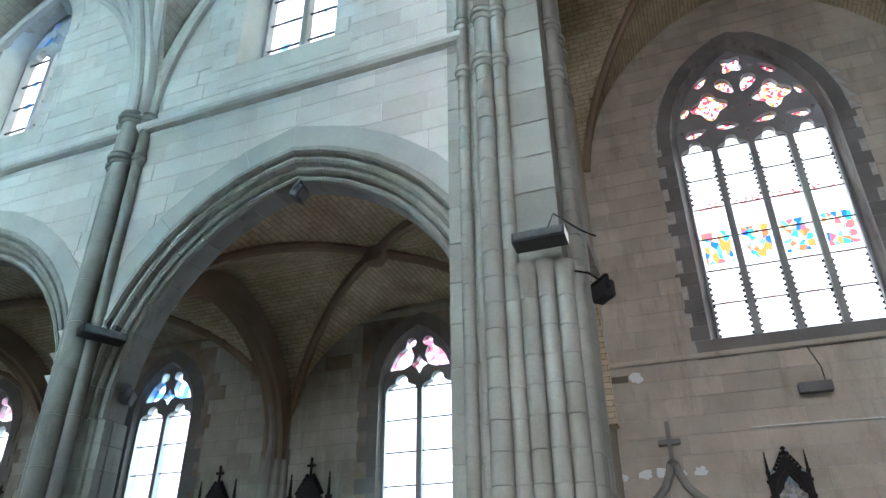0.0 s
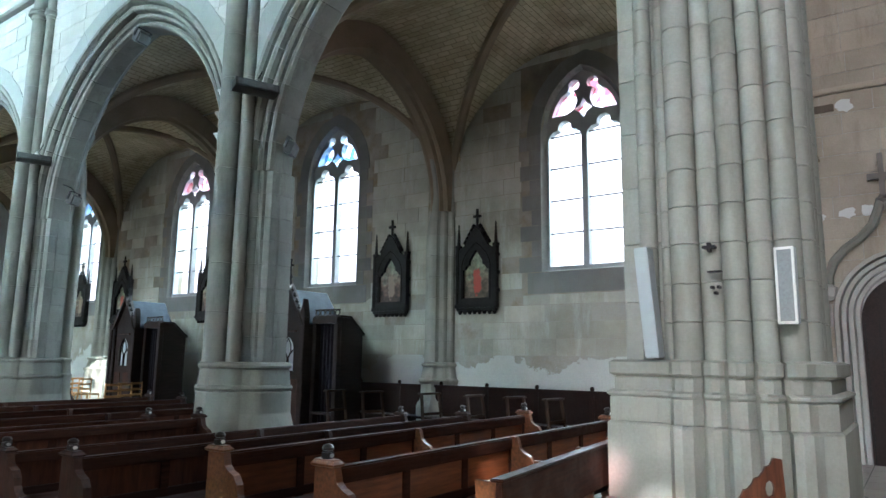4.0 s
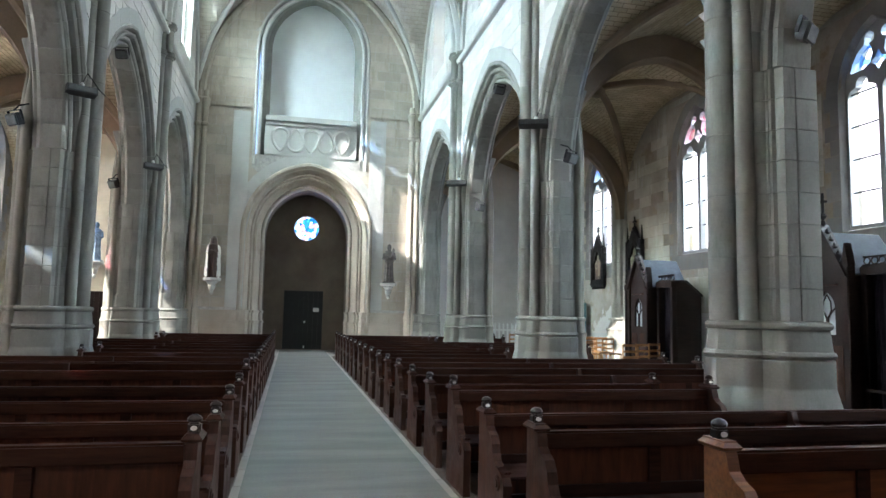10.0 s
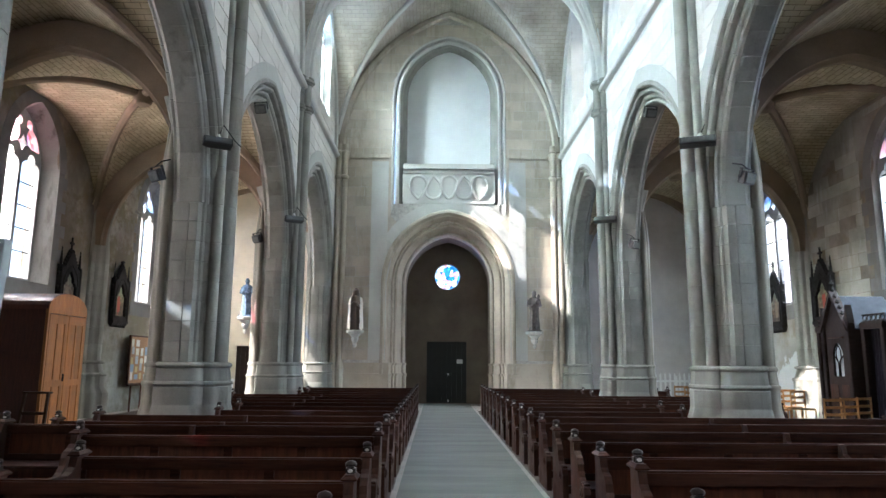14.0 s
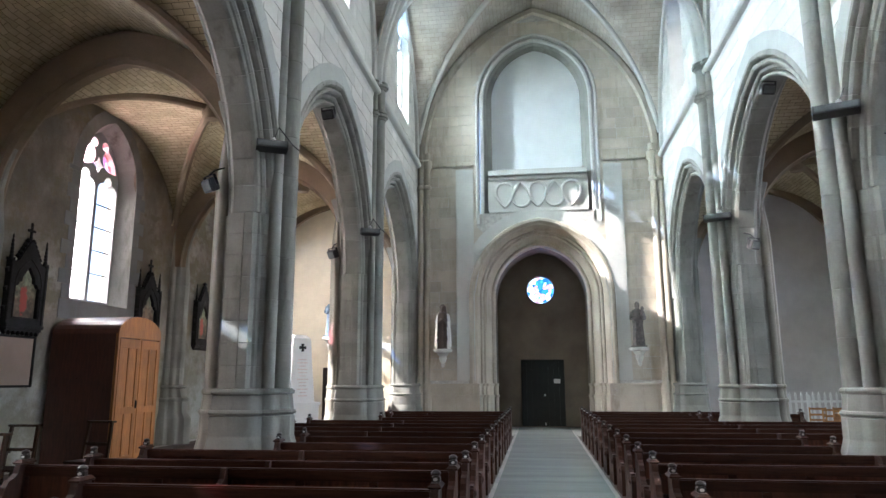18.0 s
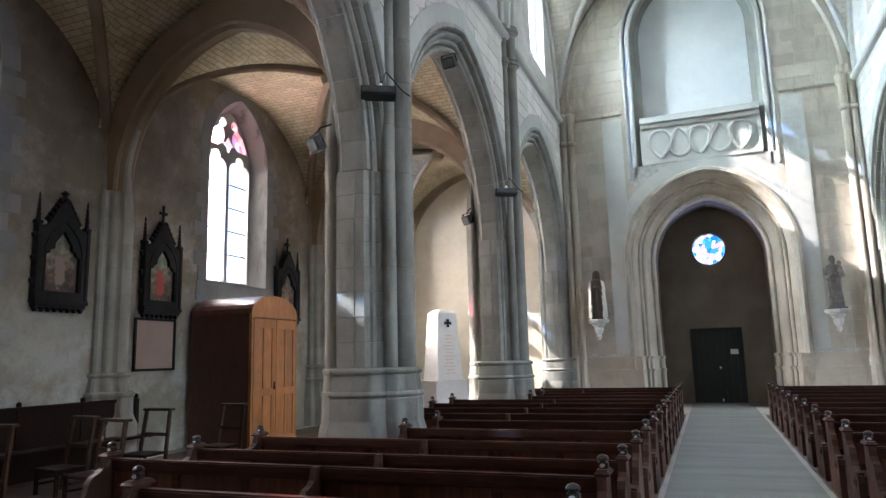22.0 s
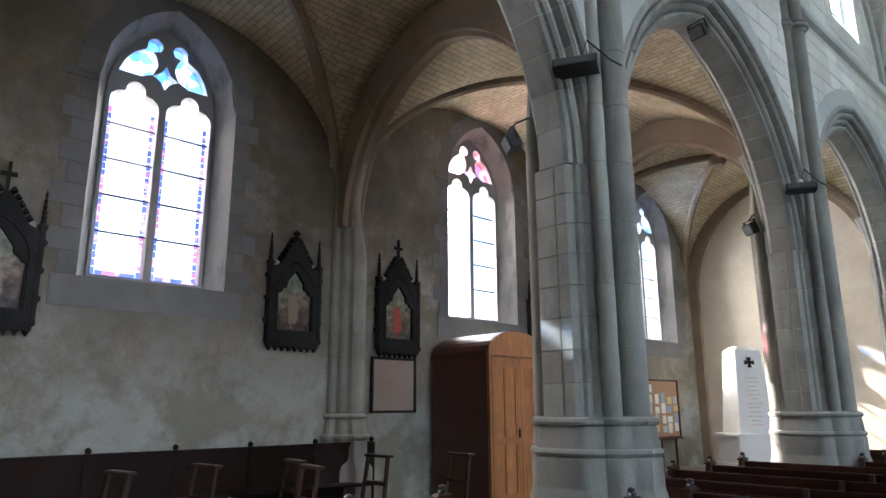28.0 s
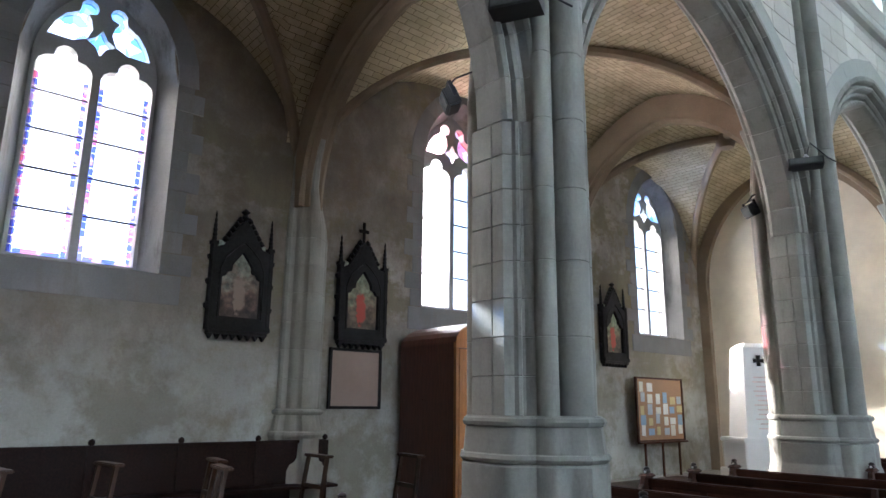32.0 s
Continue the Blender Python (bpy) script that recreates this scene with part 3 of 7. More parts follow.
SLATE, SHUTTER = plain("house slate", (0.07, 0.075, 0.085), 0.7), plain("grey shutter paint", (0.20, 0.23, 0.25), 0.6)
house(6.25, 6.0, 11.65, plain("grey render", (0.42, 0.40, 0.36), 0.9, var=0.15, scale=1.2))
# glowing sheet, added so the sky behind the right-hand windows looks white
hz = bpy.data.materials.new("glowing backdrop")
hz.use_nodes = True
em = hz.node_tree.nodes.new("ShaderNodeEmission")
em.inputs[0].default_value, em.inputs[1].default_value = (1.0, 0.985, 0.96, 1), 1.1
hz.node_tree.links.new(em.outputs[0], hz.node_tree.nodes["Material Output"].inputs[0])
bm = bmesh.new()
box(bm, 70, 70.5, -90, 330, -0.55, 190)
setting("backdrop", bm, hz, "added glowing white sheet in place of bright sky beyond the church")

# ---- piers ----
def pier_mesh():
    """Core of a pier with flat faces to east and west, and its moulded plinth; nave side at -x."""
    half = [(-0.40, 0.02), (-0.40, 0.16), (-0.345, 0.20), (-0.33, 0.30), (-0.285, 0.345), (-0.25, 0.355), (-0.235, 0.375), (-0.247, 0.40), (-0.235, 0.425), (-0.20, 0.44), (-0.19, 0.47), (-0.16, 0.52),
            (-0.03, 0.52), (-0.022, 0.508), (-0.014, 0.52), (0.22, 0.52), (0.25, 0.50), (0.26, 0.33), (0.28, 0.305), (0.385, 0.30), (0.41, 0.26), (0.44, 0.15), (0.44, 0.02)]
    outline = [(x, -y) for x, y in half[::-1]] + half
    bm = bmesh.new()
    h = DRUM_H
    loft(bm, [[(x * q, y * q, z) for x, y in outline] for q, z in ((0.975, 0.0), (0.975, 0.002), (1, 0.006), (1, h - 0.006), (0.975, h - 0.002), (0.975, h))])
    drum = mesh_of("drum", bm, M["grey"], True)
    bm = bmesh.new()
    half = [(-0.62, 0.03), (-0.64, 0.09), (-0.61, 0.15), (-0.56, 0.19), (-0.53, 0.22), (-0.51, 0.30), (-0.46, 0.35), (-0.36, 0.37), (-0.32, 0.42), (-0.28, 0.50), (-0.20, 0.545),
            (0.24, 0.545), (0.32, 0.49), (0.35, 0.38), (0.40, 0.31), (0.46, 0.25), (0.48, 0.15), (0.48, 0.03)]
    foot = [(x, -y) for x, y in half[::-1]] + half
    lev = [(0.15, 0.0), (0.15, 0.62), (0.13, 0.66), (0.075, 0.80), (0.068, 0.815), (0.07, 0.83), (0.07, 1.08), (0.04, 1.10), (0.075, 1.11), (0.095, 1.135), (0.075, 1.165), (0.045, 1.175),
           (0.025, 1.30), (0.01, 1.385), (0.045, 1.395), (0.06, 1.425), (0.045, 1.45), (0.005, 1.465), (0.0, 1.472)]
    loft(bm, [[(x * (1 + o * 1.15), y * (1 + o * 1.25), z) for x, y in foot] for o, z in lev])
    return drum, mesh_of("plinth", bm, M["grey"], True)


DRUM_H = 0.3225
DRUM, PLINTH = pier_mesh()


def shaft_mesh(h, r=0.115, rings=(), mat="grey", tip=0.0):
    prof = [(r, 0)]
    for k in range(1, int((rings[0] if rings else h) / 0.645)):
        prof += [(r, 0.645 * k - 0.006), (r * 0.94, 0.645 * k - 0.002), (r * 0.94, 0.645 * k + 0.002), (r, 0.645 * k + 0.006)]
    for z in rings:
        prof += [(r, z - 0.10), (r * 1.12, z - 0.095), (r * 1.22, z - 0.06), (r * 1.22, z - 0.045), (r * 1.5, z - 0.03), (r * 1.56, z + 0.005), (r * 1.5, z + 0.03), (r * 1.2, z + 0.04), (r * 1.2, z + 0.06), (r * 1.38, z + 0.075), (r * 1.38, z + 0.10), (r, z + 0.11)]
    prof.append((r, h))
    if tip:
        prof += [(r * 0.75, h + tip * 0.4), (r * 0.35, h + tip * 0.8), (0.004, h + tip)]
    bm = bmesh.new()
    lathe(bm, prof, seg=12)
    return mesh_of("vault_shaft", bm, M[mat], True)


SHAFT = shaft_mesh(7.55, 0.15, (6.65, 7.45))
FLANK = shaft_mesh(7.55, 0.095, (6.65, 7.45))
bm = bmesh.new()
loft(bm, [[(x * q + o, y * (2 - q), z) for x, y in ((0.20, -0.30), (0.265, -0.25), (0.39, -0.22), (0.44, -0.15), (0.44, 0.15), (0.39, 0.22), (0.265, 0.25), (0.20, 0.30))] for q, o, z in ((1.0, 0.0, 4.04), (1.0, 0.0, 4.6), (0.95, 0.04, 5.0), (0.85, 0.16, 5.5), (0.75, 0.34, 5.95))])
SPRINGER = mesh_of("springer", bm, M["greysoft"], True)
AISLE_SHAFT = shaft_mesh(3.5, 0.085, tip=0.5)
bm = bmesh.new()
r = 0.085
prof = [(r * 2.0, 0.0), (r * 2.0, 0.62), (r * 1.9, 0.66), (r * 1.5, 0.80), (r * 1.45, 1.08), (r * 1.6, 1.11), (r * 1.7, 1.135), (r * 1.6, 1.165), (r * 1.35, 1.175), (r * 1.1, 1.385), (r * 1.3, 1.395), (r * 1.38, 1.425), (r * 1.3, 1.45), (r, 1.47)]
for k in range(1, 5):
    prof += [(r, 1.47 + 0.645 * k - 0.006), (r * 0.94, 1.47 + 0.645 * k), (r, 1.47 + 0.645 * k + 0.006)]
lathe(bm, prof + [(r, 4.5), (r * 0.75, 4.9), (r * 0.3, 5.3), (0.004, 5.5)], seg=12)
RIB_SHAFT = mesh_of("rib_shaft", bm, M["shaft"], True)
for side in (-1, 1):
    for y in (PIERS if side > 0 else PIERS_L):
        p = thing("pier", "tall grey stone pier with moulded plinth between nave and aisle", "pier", "arcade piers", "structure", (side * NX, y, 0))
        if side < 0:
            p.rotation_euler = (0, 0, math.pi)
        out = 0.51 if side > 0 else 0.48
        piece("plinth", PLINTH, p)
        for dy in (-0.11, 0.11) if (side < 0 or y > 10) else ():
            piece("aisle_shaft", AISLE_SHAFT, p, pose(0.41, dy, 1.44))
        for dx, dy in ((0.46, -0.26), (0.57, -0.10), (0.57, 0.10), (0.46, 0.26)) if (side < 0 or y > 10) else ():
            piece("rib_shaft", RIB_SHAFT, p, pose(dx, dy, 0))
        for k in range(8):
            piece("drum", DRUM, p, pose(0, 0, 1.47 + DRUM_H * k))
        piece("springer", SPRINGER, p)
        piece("vault_shaft", SHAFT, p, pose(-out, 0, 1.47))
        for dy in (-0.245, 0.245):
            piece("vault_shaft", FLANK, p, pose(0.09 - out, dy, 1.47))
    # half pier against the west wall
    p = thing("respond", "pale stone respond of the arcade against the west wall", "pier", "arcade piers", "structure", (side * NX, 27.25, 0))
    if side < 0:
        p.rotation_euler = (0, 0, math.pi)
    piece("plinth", PLINTH, p)
    for k in range(8):
        piece("drum", DRUM, p, pose(0, 0, 1.47 + DRUM_H * k))
    for dx, dy in ((0.41, 0.11), (0.41, -0.11), (0.30, 0.38), (0.30, -0.38)):
        piece("aisle_shaft", AISLE_SHAFT, p, pose(dx, dy, 1.44))
    piece("springer", SPRINGER, p)

# ---- arcade and clerestory walls ----
CLERE = (0.92, 1.27, 9.69, 12.30)
OFFS_R, OFFS_L = [0.46, 0.52, 0.40, 0.22], [0.46, 0.52, -0.35, 0.62]           # the upper windows stand a little west of the arches
for side in (-1, 1):
    X0, X1 = side * 4.06, side * 4.82
    bays, OFFS = (BAYS, OFFS_R) if side > 0 else (BAYS_L, OFFS_L)
    w = thing("wall_arcade", "pale ashlar nave wall over pointed arches", "wall", kind="structure")
    bm = bmesh.new()
    ops = [(c, h - 0.52 + 0.46, APEX - SPRING + 0.44, SPRING, SPRING) for c, h in bays]
    wall(bm, on_x, 1.9, 27.3, SPRING, STRING, X0, X1, ops, 28)
    part("core", bm, M["mortar"], w)
    bm = bmesh.new()
    wall(bm, on_x, 1.9, 27.3, STRING, 15.2, side * 4.12, side * 4.84, [(c + o, CLERE[0], CLERE[1], CLERE[2], CLERE[3]) for (c, _), o in zip(bays, OFFS)])
    part("clerestory", bm, M["mortar"], w)
    # unseen extra wall depth, added to cut off part of the sun's beams
    if side < 0:
        bm = bmesh.new()
        wall(bm, on_x, 1.9, 27.3, STRING + 0.5, 15.2, -4.84, -5.35, [(c + o, CLERE[0], CLERE[1], CLERE[2] - 0.2, CLERE[3] + 0.6) for (c, _), o in zip(bays, OFFS)])
        part("outer_leaf", bm, M["ashlar_joined"], w)
    for i, (c, hs) in enumerate(bays):
        a = hs - 0.52
        h = APEX - SPRING
        arch_voussoirs(on_x, c, SPRING, a, h, [(0.0, side * 4.29), (0.02, side * 4.24), (0.055, side * 4.215), (0.09, side * 4.235), (0.10, side * 4.31), (0.125, side * 4.31), (0.14, side * 4.22), (0.17, side * 4.19), (0.215, side * 4.19), (0.26, side * 4.22), (0.26, side * 4.71), (0.10, side * 4.69), (0.05, side * 4.66), (0.0, side * 4.61)], M["greysoft"], w)
        arch_voussoirs(on_x, c, SPRING, a + 0.22, h + 0.22, [(0.0, side * 4.16), (0.015, side * 4.10), (0.05, side * 4.07), (0.095, side * 4.08), (0.105, side * 4.16), (0.135, side * 4.16), (0.15, side * 4.07), (0.18, side * 4.03), (0.24, side * 4.03), (0.27, side * 4.05), (0.27, side * 4.86), (0.20, side * 4.86), (0.05, side * 4.82), (0.0, side * 4.78)], M["greysoft"], w)
        n = 7
        path = arch_path(a + 0.49, h + 0.49, n)
        for k in range(len(path) - 1):
            p0, p1 = path[k], path[k + 1]
            ctr = ((p0[0] + p1[0]) / 2, (p0[1] + p1[1]) / 2)
            bm = bmesh.new()
            q = []
            for u, v, nu, nv in (p0, p1):
                apex = abs(u) < 1e-6
                q.append(((u, v), (u, v + 0.36) if apex else (u + nu * 0.33, v + nv * 0.33)))
            poly = [q[0][0], q[0][1], q[1][1], q[1][0]]
            sh = lambda t: (ctr[0] + (t[0] - ctr[0]) * 0.996, ctr[1] + (t[1] - ctr[1]) * 0.996)
            prism(bm, [(c + sh(t)[0], SPRING + sh(t)[1]) for t in poly], on_x, X0 - side * 0.012, X0 + side * 0.02)
            part("voussoir", bm, M["band"], w)
        # springer blocks above the pier
    # ashlar faces
    def arch_hole(u):
        for c, hs in bays:
            a, h = hs - 0.52 + 0.80, APEX - SPRING + 0.82
            if abs(u - c) < a:
                return (0, SPRING + arch_z(u - c, a, h))
        return None

    blocks(on_x, 2.9, 27.1, SPRING, STRING - 0.1, X0 - side * 0.008, X0 + side * 0.02, w, (M["ashlar"], M["ashlar_joined"]), [arch_hole], 0.33, 0.72, 260, seed=3 + side)

    def clere_hole(u):
        for (c, _), o in zip(bays, OFFS):
            if abs(u - c - o) < CLERE[0] + 0.28:
                return (CLERE[2] - 0.3, CLERE[3] + 0.2 + arch_z(u - c - o, CLERE[0] + 0.28, CLERE[1] + 0.3))
        return None

    blocks(on_x, 2.9, 27.1, STRING + 0.12, 13.6, side * 4.112, side * 4.14, w, (M["ashlar"], M["ashlar_joined"]), [clere_hole], 0.33, 0.72, 120, seed=13 + side)
    for c, hs in bays:
        bm = bmesh.new()
        arch_ring(bm, on_x, c, 8.95, hs - 0.30, 4.45, [(0.0, side * 4.13), (0.0, side * 4.03), (0.05, side * 3.98), (0.11, side * 4.0), (0.13, side * 4.06), (0.20, side * 4.02), (0.26, side * 4.03), (0.26, side * 4.13)], 16)
        part("wall_rib", bm, M["ring"], w, smooth=True)
    # string course
    s = side
    bm = bmesh.new()
    prof = [(4.14, 8.56), (4.05, 8.57), (4.03, 8.63), (4.05, 8.67), (3.95, 8.69), (3.91, 8.73), (3.90, 8.79), (3.93, 8.83), (4.14, 8.93)]
    loft(bm, [[(s * x, y, z) for x, z in prof] for y in (2.9, 27.14)])
    part("string_course", bm, M["ring"], w)

# crossing piers: a cluster of shafts
CLUSTER = [(-0.46, 0.44, 0.075), (-0.44, 0.28, 0.06), (-0.52, 0.13, 0.115), (-0.50, -0.07, 0.085), (-0.52, -0.25, 0.095), (-0.50, -0.44, 0.09), (-0.44, -0.62, 0.10), (-0.22, -0.70, 0.09), (0.0, -0.70, 0.09), (0.3, -0.68, 0.11), (0.6, -0.66, 0.11)]


def crossing_pier(side, y, flip):
    p = thing("crossing_pier", "massive grey stone crossing pier of clustered shafts", "pier", "crossing piers", "structure", (side * NX, y, 0))
    sx, sy = side, (1 if flip else -1) * -1
    for name, xa, ya, yb in (("core_block", 0.95, -0.62, 0.40), ("flank_block", 0.4, 0.40, 0.68)):
        bm = bmesh.new()
        box(bm, min(sx * -0.42, sx * xa), max(sx * -0.42, sx * xa), *sorted((sy * ya, sy * yb)), 0, 0.494, 0.004)
        me = mesh_of(name, bm, M["greypale"])
        for k in range(24):
            piece(name, me, p, pose(0, 0, 1.55 + 0.5 * k))
    for x, dy, r in CLUSTER:
        bm = bmesh.new()
        prof = [(r, 1.55)]
        for zz in [1.86 + 0.31 * i + (0.011 * math.sin(i * 5 + x * 40 + dy * 9) if i % 3 else 0) for i in range(20)]:
            prof += [(r, zz - 0.007), (r * 0.9, zz - 0.002), (r * 0.9, zz + 0.002), (r, zz + 0.007)]
        for zz in (8.10, 8.95):
            prof += [(r, zz - 0.12), (r * 1.15, zz - 0.11), (r * 1.25, zz - 0.06), (r * 1.25, zz - 0.045), (r * 1.5, zz - 0.03), (r * 1.55, zz + 0.01), (r * 1.45, zz + 0.035), (r * 1.18, zz + 0.045), (r * 1.18, zz + 0.06), (r * 1.35, zz + 0.08), (r, zz + 0.11)]
        short = dy < -0.2 and x < -0.2
        prof = [q for q in prof if not short or q[1] < 4.9] + ([(r, 4.9), (r * 1.25, 4.98), (r * 1.25, 5.06), (0.01, 5.1)] if short else [(r, 13.5)])
        lathe(bm, prof, sx * x, sy * dy, 14)
        part("vault_shaft", bm, M["greypale"], p, smooth=True)
    outline = [(-0.56, 0.74), (-0.57, 0.36)]
    for x, dy, r in CLUSTER[2:7]:
        outline += [(x - 0.08, dy + r * 1.05), (x - r - 0.06, dy + r * 0.6), (x - r - 0.08, dy), (x - r - 0.06, dy - r * 0.6), (x - 0.08, dy - r * 1.05)]
    outline += [(-0.42, -0.84), (0.7, -0.84), (0.9, -0.7), (0.9, 0.60)]
    for s0, z0, z1 in ((1.12, 0.0, 0.45), (1.075, 0.455, 1.06), (1.045, 1.065, 1.27), (1.0, 1.31, 1.43)):
        bm = bmesh.new()
        loft(bm, [[(sx * x * a, sy * yy * a, zz) for x, yy in outline] for a, zz in ((s0, z0), (s0, z1 - 0.02), (s0 - 0.02, z1))])
        part("plinth_course", bm, M["greypale"], p)
    for s0, z0, z1 in ((1.075, 1.26, 1.32), (1.05, 1.43, 1.56)):
        bm = bmesh.new()
        loft(bm, [[(sx * x * a, sy * yy * a, zz) for x, yy in outline] for a, zz in ((s0 - 0.04, z0), (s0, z0 + 0.02), (s0, z1 - 0.02), (s0 - 0.05, z1))])
        part("plinth_moulding", bm, M["greypale"], p)
    return p


for side in (-1, 1):
    crossing_pier(side, CROSS, False)
    crossing_pier(side, -5.6, True)


# ---- vaults ----
def vault(name, x0, x1, y0, y1, zs, hx, hy, mat, label, ribs=True, rib=0.10, over=0.35, rib_mat="rib"):
    """A quadripartite vault over a bay, its webs in one mesh, the ribs below them."""
    ax, ay, cx, cy = (x1 - x0) / 2, (y1 - y0) / 2, (x0 + x1) / 2, (y0 + y1) / 2
    n = 28
    g = lambda t: -math.cos(math.pi * t)
    def top(x, y):
        return zs + max(arch_z(x - cx, ax, hx), arch_z(y - cy, ay, hy))
    bm = bmesh.new()
    uvl = bm.loops.layers.uv.new("UVMap")
    xs = [x0 - over] + [cx + ax * g(i / n) for i in range(n + 1)] + [x1 + over]
    ys = [y0 - over] + [cy + ay * g(i / n) for i in range(n + 1)] + [y1 + over]
    sx, sy = [0.0], [0.0]
    for arr, c, a, h, out in ((xs, cx, ax, hx, sx), (ys, cy, ay, hy, sy)):
        for p, q in zip(arr, arr[1:]):
            out.append(out[-1] + math.hypot(q - p, arch_z(q - c, a, h) - arch_z(p - c, a, h)))
    grid = [[bm.verts.new((x, y, top(x, y))) for y in ys] for x in xs]
    for i in range(len(xs) - 1):
        for j in range(len(ys) - 1):
            f = bm.faces.new((grid[i][j], grid[i + 1][j], grid[i + 1][j + 1], grid[i][j + 1]))
            mx, my = (xs[i] + xs[i + 1]) / 2, (ys[j] + ys[j + 1]) / 2
            along_y = arch_z(mx - cx, ax, hx) >= arch_z(my - cy, ay, hy)
            for lp, (a, b) in zip(f.loops, ((i, j), (i + 1, j), (i + 1, j + 1), (i, j + 1))):
                lp[uvl].uv = (ys[b], sx[a]) if along_y else (xs[a], sy[b])
    # a lid above keeps daylight out
    ob = setting(name, bm, mat, label, True)
    bm = bmesh.new()
    box(bm, x0 - over, x1 + over, y0 - over, y1 + over, zs + max(hx, hy) + 0.15, zs + max(hx, hy) + 0.4)
    part("roof", bm, M["mortar"], ob)
    if ribs:
        for sgn in (-1, 1):
            bm = bmesh.new()
            pts = []
            for i in range(33):
                t = g(i / 32)
                x, y = cx + ax * t * 0.99, cy + sgn * ay * t * 0.99
                pts.append((x, y, top(x, y) - rib * 0.5))
            tube(bm, pts, rib, 8)
            part("vault_rib", bm, M[rib_mat], ob, smooth=True)
        bm = bmesh.new()
        lathe(bm, [(0.02, zs + max(hx, hy) - 0.34), (0.16, zs + max(hx, hy) - 0.30), (0.22, zs + max(hx, hy) - 0.18), (0.20, zs + max(hx, hy))], cx, cy, 12)
        part("boss", bm, M[rib_mat], ob, smooth=True)
    return ob


edges = [-5.6, CROSS] + PIERS + [END]
for a, b in zip([CROSS] + PIERS, PIERS + [END]):
    vault("ceiling_nave", -4.05, 4.05, a, b, 8.95, 5.45, 4.75, M["vaultgrey"], "pale coursed ribbed vault of the nave", rib_mat="ring")
vault("ceiling_crossing", -4.05, 4.05, -5.4, CROSS, 9.85, 4.7, 4.7, M["vaultgrey"], "ribbed vault of the crossing", rib_mat="ring")
for s in (-1, 1):
    x = sorted((s * 4.05, s * 11.2))
    vault("ceiling_transept", x[0], x[1], -5.4, CROSS - 0.15, 10.4, 4.9, 5.0, M["vault"], "coursed stone vault of the transept")
    bm = bmesh.new()
    box(bm, *sorted((s * 4.46, s * 4.9)), -5.8, 2.7, 14.2, 16.3)
    setting("wall_crossing_top", bm, M["ashlar"], "wall over the arch between crossing and transept")
    for a, b in zip([CROSS] + PIERS, SHAFTS + [WEST]):
        a2 = {CROSS: 2.6, PIERS[0]: SHAFTS[0], PIERS[1]: SHAFTS[1], PIERS[2]: SHAFTS[2]}[a] - 0.12
        x = sorted((s * 4.62, s * 9.85))
        vault("ceiling_aisle", x[0], x[1], a2 + 0.0, b - 0.12, 4.70, 2.92, 2.88, M["vault"], "brown ribbed vault of the side aisle with small coursed blocks")
for y in PIERS:
    bm = bmesh.new()
    prof = []
    for c, q, low in ((-0.15, 0.07, 0.07), (0.0, 0.09, 0.0), (0.15, 0.07, 0.07)):
        prof += [(low + q - q * math.sin(g), y + c - q * math.cos(g)) for g in (0.15, 0.8, 1.57, 2.34, 2.99)]
    arch_ring(bm, on_y, 0, 8.95, 3.80, 5.2, prof + [(0.34, y + 0.24), (0.34, y - 0.24)], 20)
    tagged(part("transverse_arch", bm, M["ring"], None, "stone rib arch across the nave vault", True), kind="structure")
